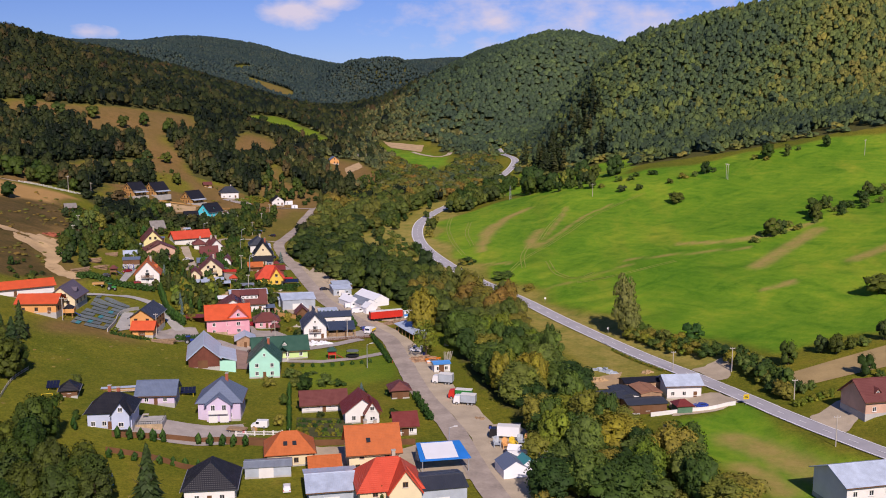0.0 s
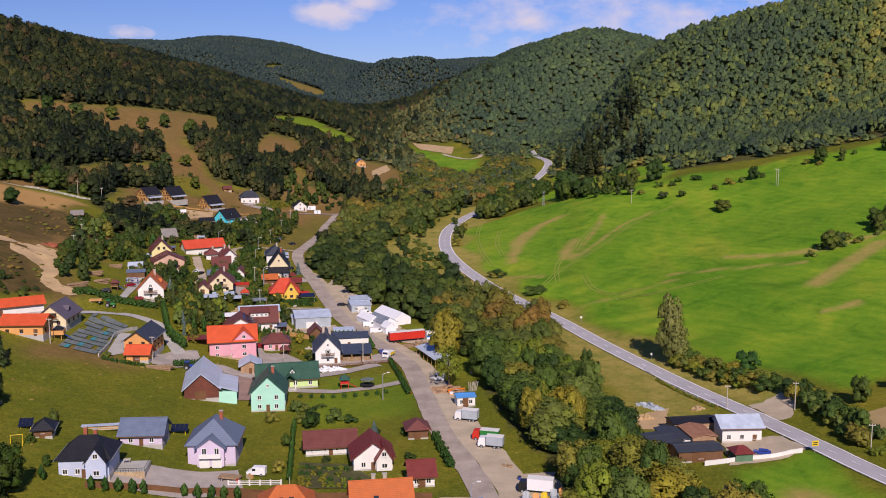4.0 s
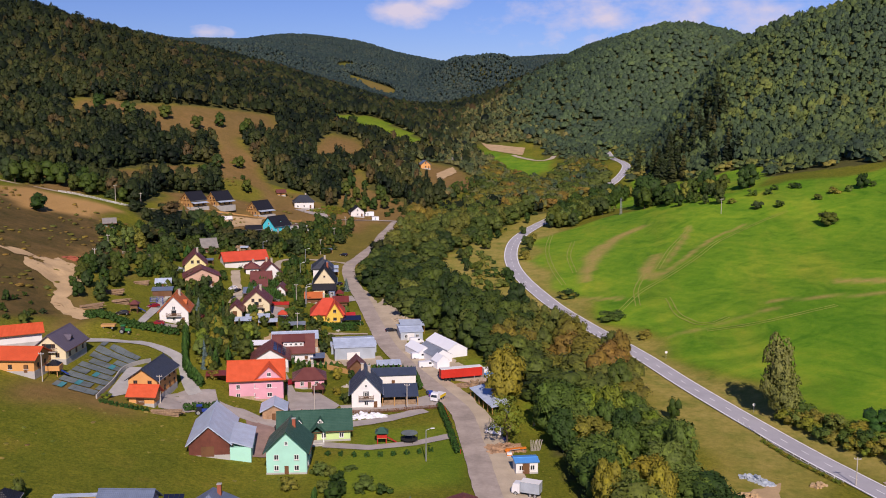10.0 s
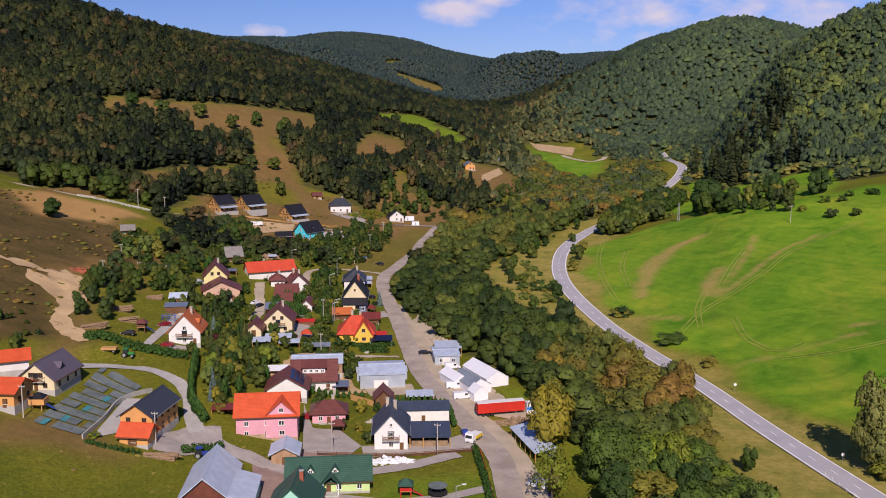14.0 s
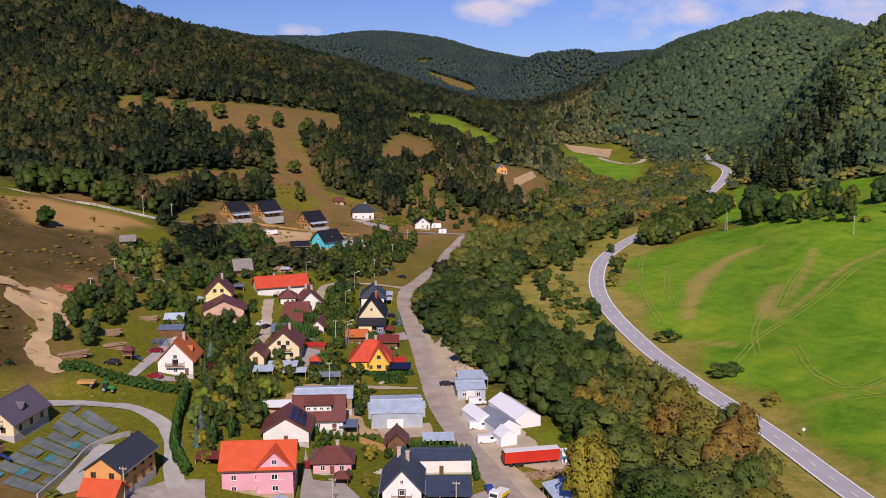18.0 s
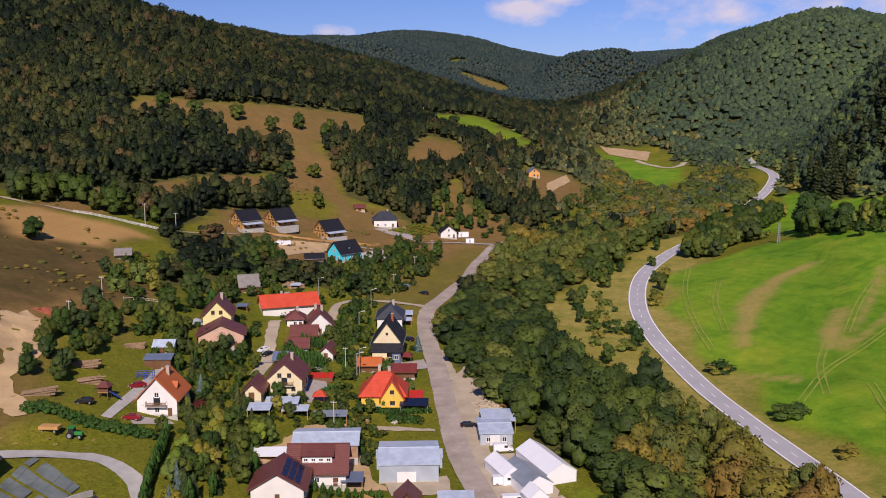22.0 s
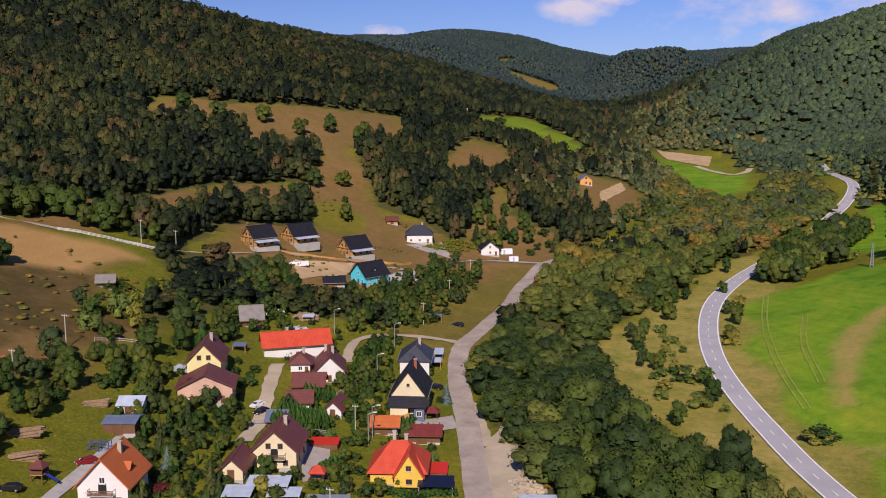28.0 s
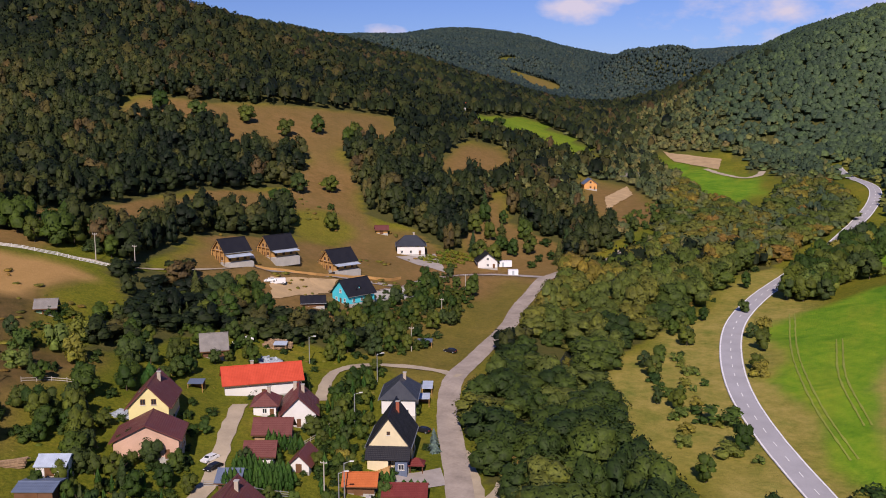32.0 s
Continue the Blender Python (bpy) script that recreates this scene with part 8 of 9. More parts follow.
for x, y, w2, d2, lab in ((-111.2, 259.6, 3.4, 2.6, "solar panels on a yellow stand in the meadow"), (-78.5, 276.0, 4.4, 2.4, "ground-mounted solar panels beside the garage")):
    s = thing("solar_array", lab, "solar panel", x, y, 10)
    for k in range(4):
        m4 = Matrix.Translation(((k - 1.5) * w2/4, 0, 1.6)) @ Matrix.Rotation(radians(35), 4, "X")
        bm = bmesh.new()
        box(bm, -w2/8 + 0.03, w2/8 - 0.03, -d2/2, d2/2, 0, 0.06, m4)
        part("panel", bm, SOLAR, s)
    for sx in (-1, 1):
        part("leg", cyl((sx * w2/3, 0.6, -0.3), (sx * w2/3, 0.3, 1.7), 0.07, 0.07), YELLOWPAINT, s)
        part("brace", cyl((sx * w2/3, -0.9, -0.3), (sx * w2/3, -0.2, 1.4), 0.07, 0.07), YELLOWPAINT, s)
tr = thing("trampoline", "round black trampoline with a net on the lawn", "trampoline", -35.5, 326.4)
part("mat", cyl((0, 0, 0.85), (0, 0, 0.95), 2.2, 2.2, 20), RUBBER, tr)
for k in range(6):
    a = k * math.pi / 3
    part("leg", cyl((2.1 * math.cos(a), 2.1 * math.sin(a), -0.2), (2.1 * math.cos(a), 2.1 * math.sin(a), 2.5), 0.05, 0.05), RUBBER, tr)
part("net_ring", cyl((0, 0, 2.4), (0, 0, 2.5), 2.15, 2.15, 20), TARP_GREEN, tr)
for x, y, m1, m2, lab in ((-42.4, 324.7, GREEN, REDPAINT, "small play tower with a green roof and red slide"), (-143.9, 402.7, BROWN, TIMBER, "brown play tower with a blue cover on the lawn"), (-134.4, 330.7, BLACK, LOG, "orange timber play hut on stilts with a dark roof")):
    p = thing("play_tower", lab, "playground", x, y, 10)
    hh = 1.6
    for sx in (-1.1, 1.1):
        for sy in (-1.1, 1.1):
            part("post", boxes((sx - 0.1, sx + 0.1, sy - 0.1, sy + 0.1, -0.6, 3.2)), m2, p)
    part("platform", boxes((-1.3, 1.3, -1.3, 1.3, hh, hh + 0.15)), LOG, p)
    if m1 is BLACK:
        part("cabin", boxes((-1.9, 1.9, -1.6, 1.6, hh - 0.1, hh + 1.35)), ORANGE, p)
    part("parapet", boxes((-1.3, 1.3, -1.3, -1.2, hh + 0.15, hh + 0.9), (-1.3, 1.3, 1.2, 1.3, hh + 0.15, hh + 0.9), (-1.3, -1.2, -1.2, 1.2, hh + 0.15, hh + 0.9)), m2, p)
    bm = bmesh.new()
    hip_roof(bm, 2.6, 2.6, 3.2, 1.1, 0.4)
    part("roof", bm, m1, p)
    bm = bmesh.new()
    slab(bm, [(1.3, -0.4, hh + 0.1), (1.3, 0.4, hh + 0.1), (3.8, 0.4, 0.2), (3.8, -0.4, 0.2)], 0.08)
    part("slide", bm, REDPAINT if m1 is GREEN else CAR_BLUE, p)
for x, y, mat, lab in ((-102.4, 440.7, BRIGHTRED, "red garden parasol beside the paved drive"), (-92.5, 493.4, MAROON, "small garden gazebo with a red roof"), (-69.0, 363.3, BROWN, "garden gazebo with a brown roof")):
    g = thing("gazebo", lab, "gazebo", x, y, 12)
    bm = bmesh.new()
    hip_roof(bm, 3.0, 3.0, 2.3, 1.2, 0.4)
    part("roof", bm, mat, g)
    for sx in (-1.4, 1.4):
        for sy in (-1.4, 1.4):
            part("post", boxes((sx - 0.08, sx + 0.08, sy - 0.08, sy + 0.08, -0.5, 2.3)), WOODTRIM, g)
for x, y, w2, d2, lab in ((-108.5, 458.4, 7, 4, "bright red pool cover beside the house"), (-81.2, 459.3, 6, 6, "bright red tarpaulin over a garden frame")):
    g = thing("garden_cover", lab, "cover", x, y, 14)
    bm = bmesh.new()
    slab(bm, [(-w2/2, -d2/2, 1.2), (w2/2, -d2/2, 1.2), (w2/2, d2/2, 1.6), (-w2/2, d2/2, 1.6)], 0.1)
    part("cover", bm, TARP_RED, g)
    part("frame", boxes((-w2/2 + 0.2, w2/2 - 0.2, -d2/2 + 0.2, d2/2 - 0.2, -0.4, 1.15)), TIMBER, g)
g = thing("carport", "carport with dark solar panels beside the yellow house", "carport", -77.9, 449.3, 14)
bm = bmesh.new()
slab(bm, [(-4, -2.5, 2.3), (4, -2.5, 2.3), (4, 2.5, 3.0), (-4, 2.5, 3.0)], 0.12)
part("roof", bm, SOLAR, g)
for sx in (-3.7, 3.7):
    for sy in (-2.2, 2.2):
        part("post", boxes((sx - 0.1, sx + 0.1, sy - 0.1, sy + 0.1, -0.5, 2.3)), STEEL, g)
for x, y, w2, d2, h2, mat, lab in ((-108.5, 429.1, 9, 5, 2.6, METAL, "flat metal canopy below the balcony"), (-111.6, 421.7, 6, 5, 2.4, METAL, "pale metal canopy among trees"), (-104.1, 427.4, 7, 4, 2.2, METAL, "low canopy with ribbed sheets"),
                                   (-97.3, 399.2, 12, 5, 2.2, TARP_WHITE, "white tarpaulin canopy in the yard"), (-77.5, 395.7, 5, 5, 3.0, SLATE, "canopy with translucent panels beside the house"), (-106.0, 536.4, 6, 4, 2.4, METAL, "pale metal carport by the side lane"),
                                   (-106.8, 546.7, 3, 6, 2.4, METAL, "narrow metal carport by the side lane"), (-95.0, 429.0, 9, 4, 2.6, METALDARK, "low metal canopy behind the workshop"), (-53.0, 442.3, 9, 9, 3.4, METAL, "grey metal canopy beside the road"),
                                   (-152.3, 546.1, 4, 3, 2.2, METAL, "small metal shelter on the slope"), (-120.2, 585.9, 5, 3, 1.8, SLATE, "low blue-grey shelter on the grass"), (-153.5, 500.8, 4, 3, 2.0, SLATE, "small lean-to on the slope"),
                                   (-97.0, 356.3, 8, 4, 2.4, MAROON, "red-roofed garden canopy with benches"), (-52.6, 391.6, 8, 5, 2.6, METAL, "grey canopy with a sign beside the road")):
    g = thing("canopy", lab, "canopy", x, y, 15)
    bm = bmesh.new()
    slab(bm, [(-w2/2, -d2/2, h2 - 0.25), (w2/2, -d2/2, h2 - 0.25), (w2/2, d2/2, h2 + 0.25), (-w2/2, d2/2, h2 + 0.25)], 0.1)
    part("roof", bm, mat, g)
    for sx in (-w2/2 + 0.2, w2/2 - 0.2):
        for sy in (-d2/2 + 0.2, d2/2 - 0.2):
            part("post", boxes((sx - 0.08, sx + 0.08, sy - 0.08, sy + 0.08, -0.6, h2 - 0.2)), LOG, g)
    part("back_wall", boxes((-w2/2 + 0.3, w2/2 - 0.3, d2/2 - 0.3, d2/2 - 0.2, -0.5, h2 - 0.1)), TIMBER, g)
pf = thing("climbing_frame", "blue tubular climbing frame on the lawn", "playground", -144.2, 421.9, 15)
for sx in (-2.2, 0, 2.2):
    for sy in (-0.9, 0.9):
        part("post", cyl((sx, sy, -0.3), (sx, sy, 2.2), 0.08, 0.08), CAR_BLUE, pf)
for z in (0.9, 1.6, 2.2):
    for sy in (-0.9, 0.9):
        part("rail", cyl((-2.3, sy, z), (2.3, sy, z), 0.06, 0.06), CAR_BLUE, pf)

# rusty sheets and a lower front bay on the warehouse
fb = thing("canopy", "lower grey sheet bay with rusty strips beside the warehouse", "canopy", -68.7, 411.8, 16)
bm = bmesh.new()
slab(bm, [(-8, -2.2, 2.8), (8, -2.2, 2.8), (8, 2.2, 3.4), (-8, 2.2, 3.4)], 0.12)
part("roof", bm, METAL, fb)
for i in range(3):
    bm = bmesh.new()
    x0 = -7.4 + 4.4 * i
    slab(bm, [(x0, -1.9, 2.88), (x0 + 3.8, -1.9, 2.88), (x0 + 3.8, -1.2, 2.98), (x0, -1.2, 2.98)], 0.05)
    part("rusty_sheet", bm, RUSTROOF, fb)
part("wall", boxes((-7.8, 7.8, -2.0, 2.0, -0.6, 2.75)), SHEET, fb)

# ---- single trees, hedges and gardens ----
def trunk_mesh(rng, limbs=5):
    """Tapered trunk of unit height with rising limbs."""
    bm = bmesh.new()
    def tube(a, b, r0, r1, n=6):
        a, b = Vector(a), Vector(b)
        q = (b - a).to_track_quat("Z", "Y").to_matrix()
        rows = []
        for p, r in ((a, r0), (b, r1)):
            rows.append([bm.verts.new(p + q @ Vector((math.cos(i * 6.283 / n) * r, math.sin(i * 6.283 / n) * r, 0))) for i in range(n)])
        for i in range(n):
            bm.faces.new((rows[0][i], rows[0][(i + 1) % n], rows[1][(i + 1) % n], rows[1][i]))
    tube((0, 0, -0.06), (0.01, 0, 0.3), 0.032, 0.024)
    tube((0.01, 0, 0.3), (0, 0.015, 0.75), 0.024, 0.008)
    for k in range(limbs):
        a = k * 2.4 + rng.uniform(0, 0.6)
        z = 0.22 + 0.1 * k
        r = rng.uniform(0.2, 0.3)
        tube((0, 0, z), (math.cos(a) * r, math.sin(a) * r, z + 0.2), 0.013, 0.004, 5)
    return finish(bm, "trunk", BARK)


TRUNKS = [trunk_mesh(rng) for _ in range(3)]
CROWNS = {}


def crown_mesh(kind, mat, k):
    key = (kind, mat.name, k)
    if key not in CROWNS:
        r = np.random.RandomState(40 + k)
        if kind == "tree":
            v, f, n = NEAR_TREE[k % len(NEAR_TREE)]
        elif kind == "mid":
            v, f, n = MID_TREE[k % len(MID_TREE)]
        elif kind == "bush":
            v, f, n = BUSH[k % len(BUSH)]
        elif kind == "tall":
            v, f, n = crown(r, 16, 120, 0.034, 0.42, 0.46, core=0.62, low=0.55)
        elif kind == "airy":
            v, f, n = crown(r, 12, 90, 0.028, 0.46, 0.42, core=0.3, low=0.6)
        elif kind == "spruce":
            v, f, n = spruce_shape(r, 24, 19, 0.1)
        else:   # thuja column
            v, f, n = crown(r, 8, 60, 0.06, 0.5, 0.5, core=0.95, low=0.5, rugged=0.12)
            taper = np.clip(1.08 * np.sqrt(np.clip(1.04 - v[:, 2:3] ** 2.4, 0.01, 1)), 0.1, 1.0)
            v[:, :2] *= taper
        CROWNS[key] = raw_mesh("crown", v, f, mat, None, n)
    return CROWNS[key]


SPECIES = {"tree": ("broad-leaved tree with a dense green crown", "tree"), "mid": ("young broad-leaved tree with a green crown", "tree"), "bush": ("rounded green garden shrub", "shrub"),
           "tall": ("tall broad-leaved tree with an uneven crown", "tree"), "airy": ("thin airy tree with sparse yellowing leaves", "tree"),
           "spruce": ("dark green spruce with drooping branches", "tree"), "thuja": ("clipped green thuja column", "shrub")}
COUNT = [0]


def tree(x, y, h, w, kind="tree", mat=None, label="", group="", name=""):
    COUNT[0] += 1
    k = COUNT[0]
    rs = np.random.RandomState(k)
    mat = mat or {"spruce": LEAF_CONIFER, "thuja": LEAF_HEDGE, "mid": LEAF_GARDEN}.get(kind, LEAF_TREE)
    text, cat = SPECIES[kind]
    root = new(name if name else "spruce_tree" if kind == "spruce" else "thuja" if kind == "thuja" else "shrub" if kind == "bush" else "tree", None)
    tagged(root, label or text, cat, group)
    root.matrix_basis = pose(x, y, ground(x, y) - 0.1, rs.uniform(-2, 2), rs.uniform(-2, 2), rs.uniform(0, 360))
    s = Matrix.Diagonal((w, w * rs.uniform(0.88, 1.1), h, 1))
    part("crown", crown_mesh(kind, mat, k % 5), mat, root, at=s)
    if kind not in ("bush", "thuja"):
        part("trunk", TRUNKS[k % 3], BARK, root, at=Matrix.Diagonal((h * 0.8, h * 0.8, h, 1)))
    return root


SCRUB = []


def fill(poly, step, kinds, lo, hi, seed, mats=None, keep=1.0, grow=1.0, clear=False):
    """Garden or hedgerow trees spread over a patch of the plan."""
    r = np.random.RandomState(seed)
    a = np.array(poly)
    gx, gy = jitter_grid(a[:, 0].min(), a[:, 0].max(), a[:, 1].min(), a[:, 1].max(), step, r)
    k = inside(gx, gy, poly) & (r.rand(gx.size) < keep)
    for x, y in zip(gx[k], gy[k]):
        kind = kinds[r.randint(len(kinds))]
        h = r.uniform(lo, hi) * (0.84 if 30 < seed < 93 and seed not in (44, 45, 46, 47, 74, 75, 76) else 1.0) * (0.45 if kind == "bush" else 1.15 if kind == "spruce" else 1.0)
        w = h * r.uniform(0.75, 1.05) * (1.5 if kind == "bush" else 1.6 if kind == "spruce" else 0.35 if kind == "thuja" else 1.0) * grow
        if any((x - hx) ** 2 + (y - hy) ** 2 < (hr + w * 0.25) ** 2 for hx, hy, hr in BUILT):
            continue
        if away(np.array([x]), np.array([y]), along(MAIN, 4.0))[0][0] < 6.5 + w * 0.35:
            continue
        if clear and (any(inside(np.array([x]), np.array([y]), q)[0] for q in PAVED) or min(away(np.array([x]), np.array([y]), along(l, 3.0))[0][0] for l in (VILLAGE, LANE, SIDE, YARD, CONCRETE_LANE)) < 5):
            continue
        if kind == "bush" and y > 440 and (clear or 30 < seed <= 80):
            SCRUB.append((x, y, w, h))
            continue
        place = "yard_" if seed > 80 else "garden_" if clear or seed > 30 else "hedgerow_" if seed > 22 else ""
        tree(x, y, h, w, kind, (mats[r.randint(len(mats))] if mats and r.rand() < 0.35 else LEAF_GARDEN) if seed > 30 and kind not in ("spruce", "thuja") else None, name=place + ("tree" if kind in ("mid", "tree") else "shrub") if place and kind not in ("spruce", "thuja") else "")


BUILT = [(o.location.x, o.location.y, 0.42 * max(o.children[0].dimensions.x, o.children[0].dimensions.y)) for o in list(scene.objects) if o.name.split(".")[0] in ("house", "shed") and o.children]

# stream-side trees between the two roads; the nearest stand singly
r = np.random.RandomState(11)
bx, by = jitter_grid(-95, 75, 198, 990, 7.0, r)
k = inside(bx, by, BELT) & (r.rand(bx.size) < 0.93) & woods(bx, by)
bx, by = bx[k], by[k]
glades = inside(bx, by, [(-88, 600), (-78, 640), (-70, 600), (-76, 560)]) & (r.rand(bx.size) < 0.7)
bx, by = bx[~glades], by[~glades]
bw, bh = 8.5 + 8 * r.rand(bx.size) ** 1.3, 6.5 + 7 * r.rand(bx.size)
low = (by > 500) & (by < 640)
bh[low] *= 0.75
bh[by > 740] *= 0.62
near = by < 350


def belt_tint(x, y):
    """Darker alders in the middle of the wood, olive and yellowing willows at both ends."""
    turning = 0.44 * np.exp(-((x - 16) / 26) ** 2 - ((y - 392) / 42) ** 2) + 0.14 * np.clip((470 - y) / 60, 0, 1) + 0.28 * np.clip((y - 620) / 80, 0, 1)
    return 0.75 * patch_tint(x, y, r) + turning - 0.12 + 0.16 * np.clip((y - 520) / 80, 0, 1)


grove("streamside_wood", BELT_TREE, bx[~near], by[~near], bw[~near], bh[~near], np.clip(belt_tint(bx[~near], by[~near]), 0, 1), "dense olive and green trees along the stream", LEAF_BELT, r)
for x, y, w, h in zip(bx[near], by[near], bw[near], bh[near]):
    tree(x, y, h, w, "tree", LEAF_LIGHT if r.rand() < 0.16 else None, group="trees along the stream")
# undergrowth that closes the wood's edge
ux, uy = jitter_grid(-95, 75, 198, 800, 6.5, r)
k = inside(ux, uy, BELT) & woods(ux, uy) & (r.rand(ux.size) < 0.45)
ux, uy = ux[k], uy[k]
grove("undergrowth", BUSH, ux, uy, r.uniform(3, 6, ux.size), r.uniform(2, 4.5, ux.size), np.clip(patch_tint(ux, uy, r) + 0.2, 0, 1), "bushy undergrowth along the stream", LEAF_BELT, r)

# scattered scrub on the rough meadow beside the main road
fill([(-51.9, 592.2), (-32.9, 638.5), (-25.6, 598.4), (-22.8, 556.8), (-12.9, 510.4), (-28.4, 500.2), (-39.3, 535.4)], 6.5, ["bush", "bush", "mid"], 4, 7, 21, keep=0.6)
fill([(-11.4, 685.8), (-2.1, 738.1), (20.3, 798.6), (35.4, 794.6), (33.0, 705.3), (8.3, 707.0)], 7, ["mid", "mid", "bush"], 8, 11, 22, keep=0.95)
for x, y, h, w, kind in ((5.8, 502.9, 4, 8, "bush"), (21.7, 463.8, 4, 8, "bush"), (33.4, 439.8, 3, 6, "bush"), (5.3, 502.6, 3.5, 8, "bush"), (24.0, 465.2, 3.5, 7, "bush"),
                         (20.6, 362.2, 3, 5, "bush"), (34.5, 352.4, 6, 4, "mid"), (-16.3, 590.7, 5, 6, "mid"), (-17.8, 627.9, 5, 5, "mid"), (-20.2, 662.1, 5, 5, "mid"),
                         (-14.0, 638.0, 5, 6, "bush"), (-14.4, 613.4, 7, 6, "mid"), (-15.8, 586.1, 5, 6, "bush"), (-24.8, 543.2, 5, 10, "bush"), (-23.9, 520.7, 4, 6, "bush")):
    tree(x, y, h, w, kind)
# close-grown trees on the field side of the main road, beyond its bend
for x, y in along([(-4, 684), (2, 702), (9, 722), (18, 746), (30, 775), (38, 792)], 5.0):
    for off in (0, 6, 12):
        h = r.uniform(9, 13) - 0.25 * off
        tree(x + off + r.uniform(-2, 2), y - 0.3 * off + r.uniform(-2, 2), h, h * r.uniform(0.85, 1.1), "mid", LEAF_TREE if r.rand() < 0.25 else LEAF_GARDEN, name="roadside_tree")
# the tall roadside tree and its neighbours by the big field
tree(63.0, 357.0, 22, 12, "tall", LEAF_POPLAR, label="tall old poplar with a thin uneven crown")
tree(64.6, 355.4, 12, 11, "tall", LEAF_POPLAR)
for x, y in along([(65.2, 354.0), (70.0, 342.6), (75.8, 331.6), (84.6, 318.2)], 2.0):
    for off in (0.0, 3.2):
        h = r.uniform(2.4, 4.6)
        tree(x + off + r.uniform(-1, 1), y + 0.6 * off + r.uniform(-1, 1), h, h * r.uniform(1.1, 1.5), "bush", LEAF_LIGHT if r.rand() < 0.3 else LEAF_TREE, "olive hedge bush beside the road", "hedge beside the field", "hedgerow_shrub")
tree(83.5, 336.6, 6.0, 7.5, "mid", LEAF_HEDGE, "dark round tree behind the hedge", name="hedgerow_tree")
for x, y in along([(89.4, 312.0), (91.4, 302.0), (93.2, 291.0), (94.6, 280.0), (96.4, 274.5)], 2.6):
    for off in (0.0, 3.6):
        h = r.uniform(3.0, 6.0)
        tree(x + off + r.uniform(-1, 1), y + r.uniform(-1, 1), h, h * r.uniform(0.9, 1.25), "mid" if r.rand() < 0.4 else "bush", LEAF_LIGHT if r.rand() < 0.2 else LEAF_TREE, "olive hedge bush beside the road", "hedge beside the field", "hedgerow_shrub")
low_hedge = along([(56.4, 337.6), (59.6, 328.4), (63.9, 318.4), (68.6, 309.0)], 1.3)
for x, y in low_hedge:
    tree(x - 0.9, y - 0.3, 0.9, 1.5, "bush", LEAF_LIGHT, "low clipped hedge beside the road rail", "low hedge beside the road", "hedge_bush")
fill([(101.6, 304.2), (120.0, 310.8), (138.0, 307.3), (135.3, 301.1), (115.5, 298.6), (99.9, 293.3)], 5, ["bush", "mid"], 4, 8, 25, keep=0.75)
fill([(98.3, 278.2), (128.1, 284.0), (125.0, 276.6), (103.8, 270.7)], 5, ["bush", "mid"], 4, 7, 26, keep=0.6)
# hedgerows on the field
fill([(135.5, 455.7), (160.1, 473.7), (186.0, 485.4), (218.9, 499.8), (205.9, 468.6), (178.2, 464.1), (150.2, 451.0), (134.2, 444.8)], 6, ["bush", "mid", "bush"], 5, 9, 27, keep=0.85)
fill([(181.7, 611.2), (227.7, 605.0), (224.0, 594.7), (180.3, 600.2)], 6, ["bush", "mid"], 5, 9, 28, keep=0.85)
fill([(138.1, 602.5), (162.1, 602.2), (159.1, 590.5), (137.6, 592.3)], 6, ["bush", "mid"], 5, 9, 29, keep=0.9)
fill([(45.5, 696.6), (68.1, 771.8), (93.5, 641.3), (101.8, 647.1), (131.8, 630.9), (127.9, 611.6), (100.3, 614.4), (89.2, 610.8), (58.0, 655.6)], 7, ["mid", "bush", "bush"], 5, 8, 30, keep=0.6)
for x, y, h, w in ((124.3, 550.7, 6, 9), (100.3, 592.4, 4, 6), (110.5, 588.7, 3, 6), (51.2, 676.0, 12, 11), (128.7, 588.8, 3, 5), (155.9, 355.8, 7, 12)):
    tree(x, y, h, w, "mid")
# gardens
fill([(-131.7, 420.6), (-140.6, 447.3), (-133.6, 454.8), (-119.7, 432.4), (-106.7, 414.2), (-96.5, 394.1), (-95.6, 377.4), (-104.7, 370.1), (-117.7, 386.7), (-124.2, 402.3)], 5.0, ["mid", "bush", "bush", "bush", "spruce"], 2.5, 6, 31, [LEAF_TREE, LEAF_TREE, LEAF_LIGHT], 0.8)
fill([(-178.5, 458.9), (-163.8, 469.8), (-152.0, 458.7), (-143.9, 443.4), (-156.1, 452.6), (-167.4, 432.7)], 5.0, ["mid", "bush"], 5, 8, 32, None, 0.9)
fill([(-166.8, 400.6), (-173.4, 421.1), (-167.2, 440.7), (-156.9, 422.9), (-153.7, 397.4), (-156.9, 389.2)], 5, ["mid", "bush"], 5, 8, 33, None, 0.75)
fill([(-147.2, 462.9), (-137.3, 468.9), (-131.6, 464.0), (-126.4, 453.0), (-134.8, 446.3), (-143.8, 450.2)], 4.5, ["mid", "bush", "bush"], 3, 6, 34, [LEAF_TREE, LEAF_LIGHT], 0.85)
fill([(-127.0, 489.1), (-125.0, 525.2), (-111.6, 507.6), (-101.4, 478.2), (-107.3, 470.5), (-115.1, 488.1)], 5, ["mid", "bush", "bush"], 3, 6, 35, [LEAF_TREE, LEAF_LIGHT], 0.7)
fill([(-175.4, 461.0), (-166.5, 474.2), (-155.2, 464.4), (-147.4, 449.6), (-160.3, 444.2)], 5.5, ["mid", "mid", "bush"], 5, 9, 36, None, 0.85)
fill([(-204.3, 491.7), (-195.8, 493.7), (-183.4, 480.3), (-187.6, 472.0)], 6, ["mid", "bush"], 4, 7, 37, None, 0.8)
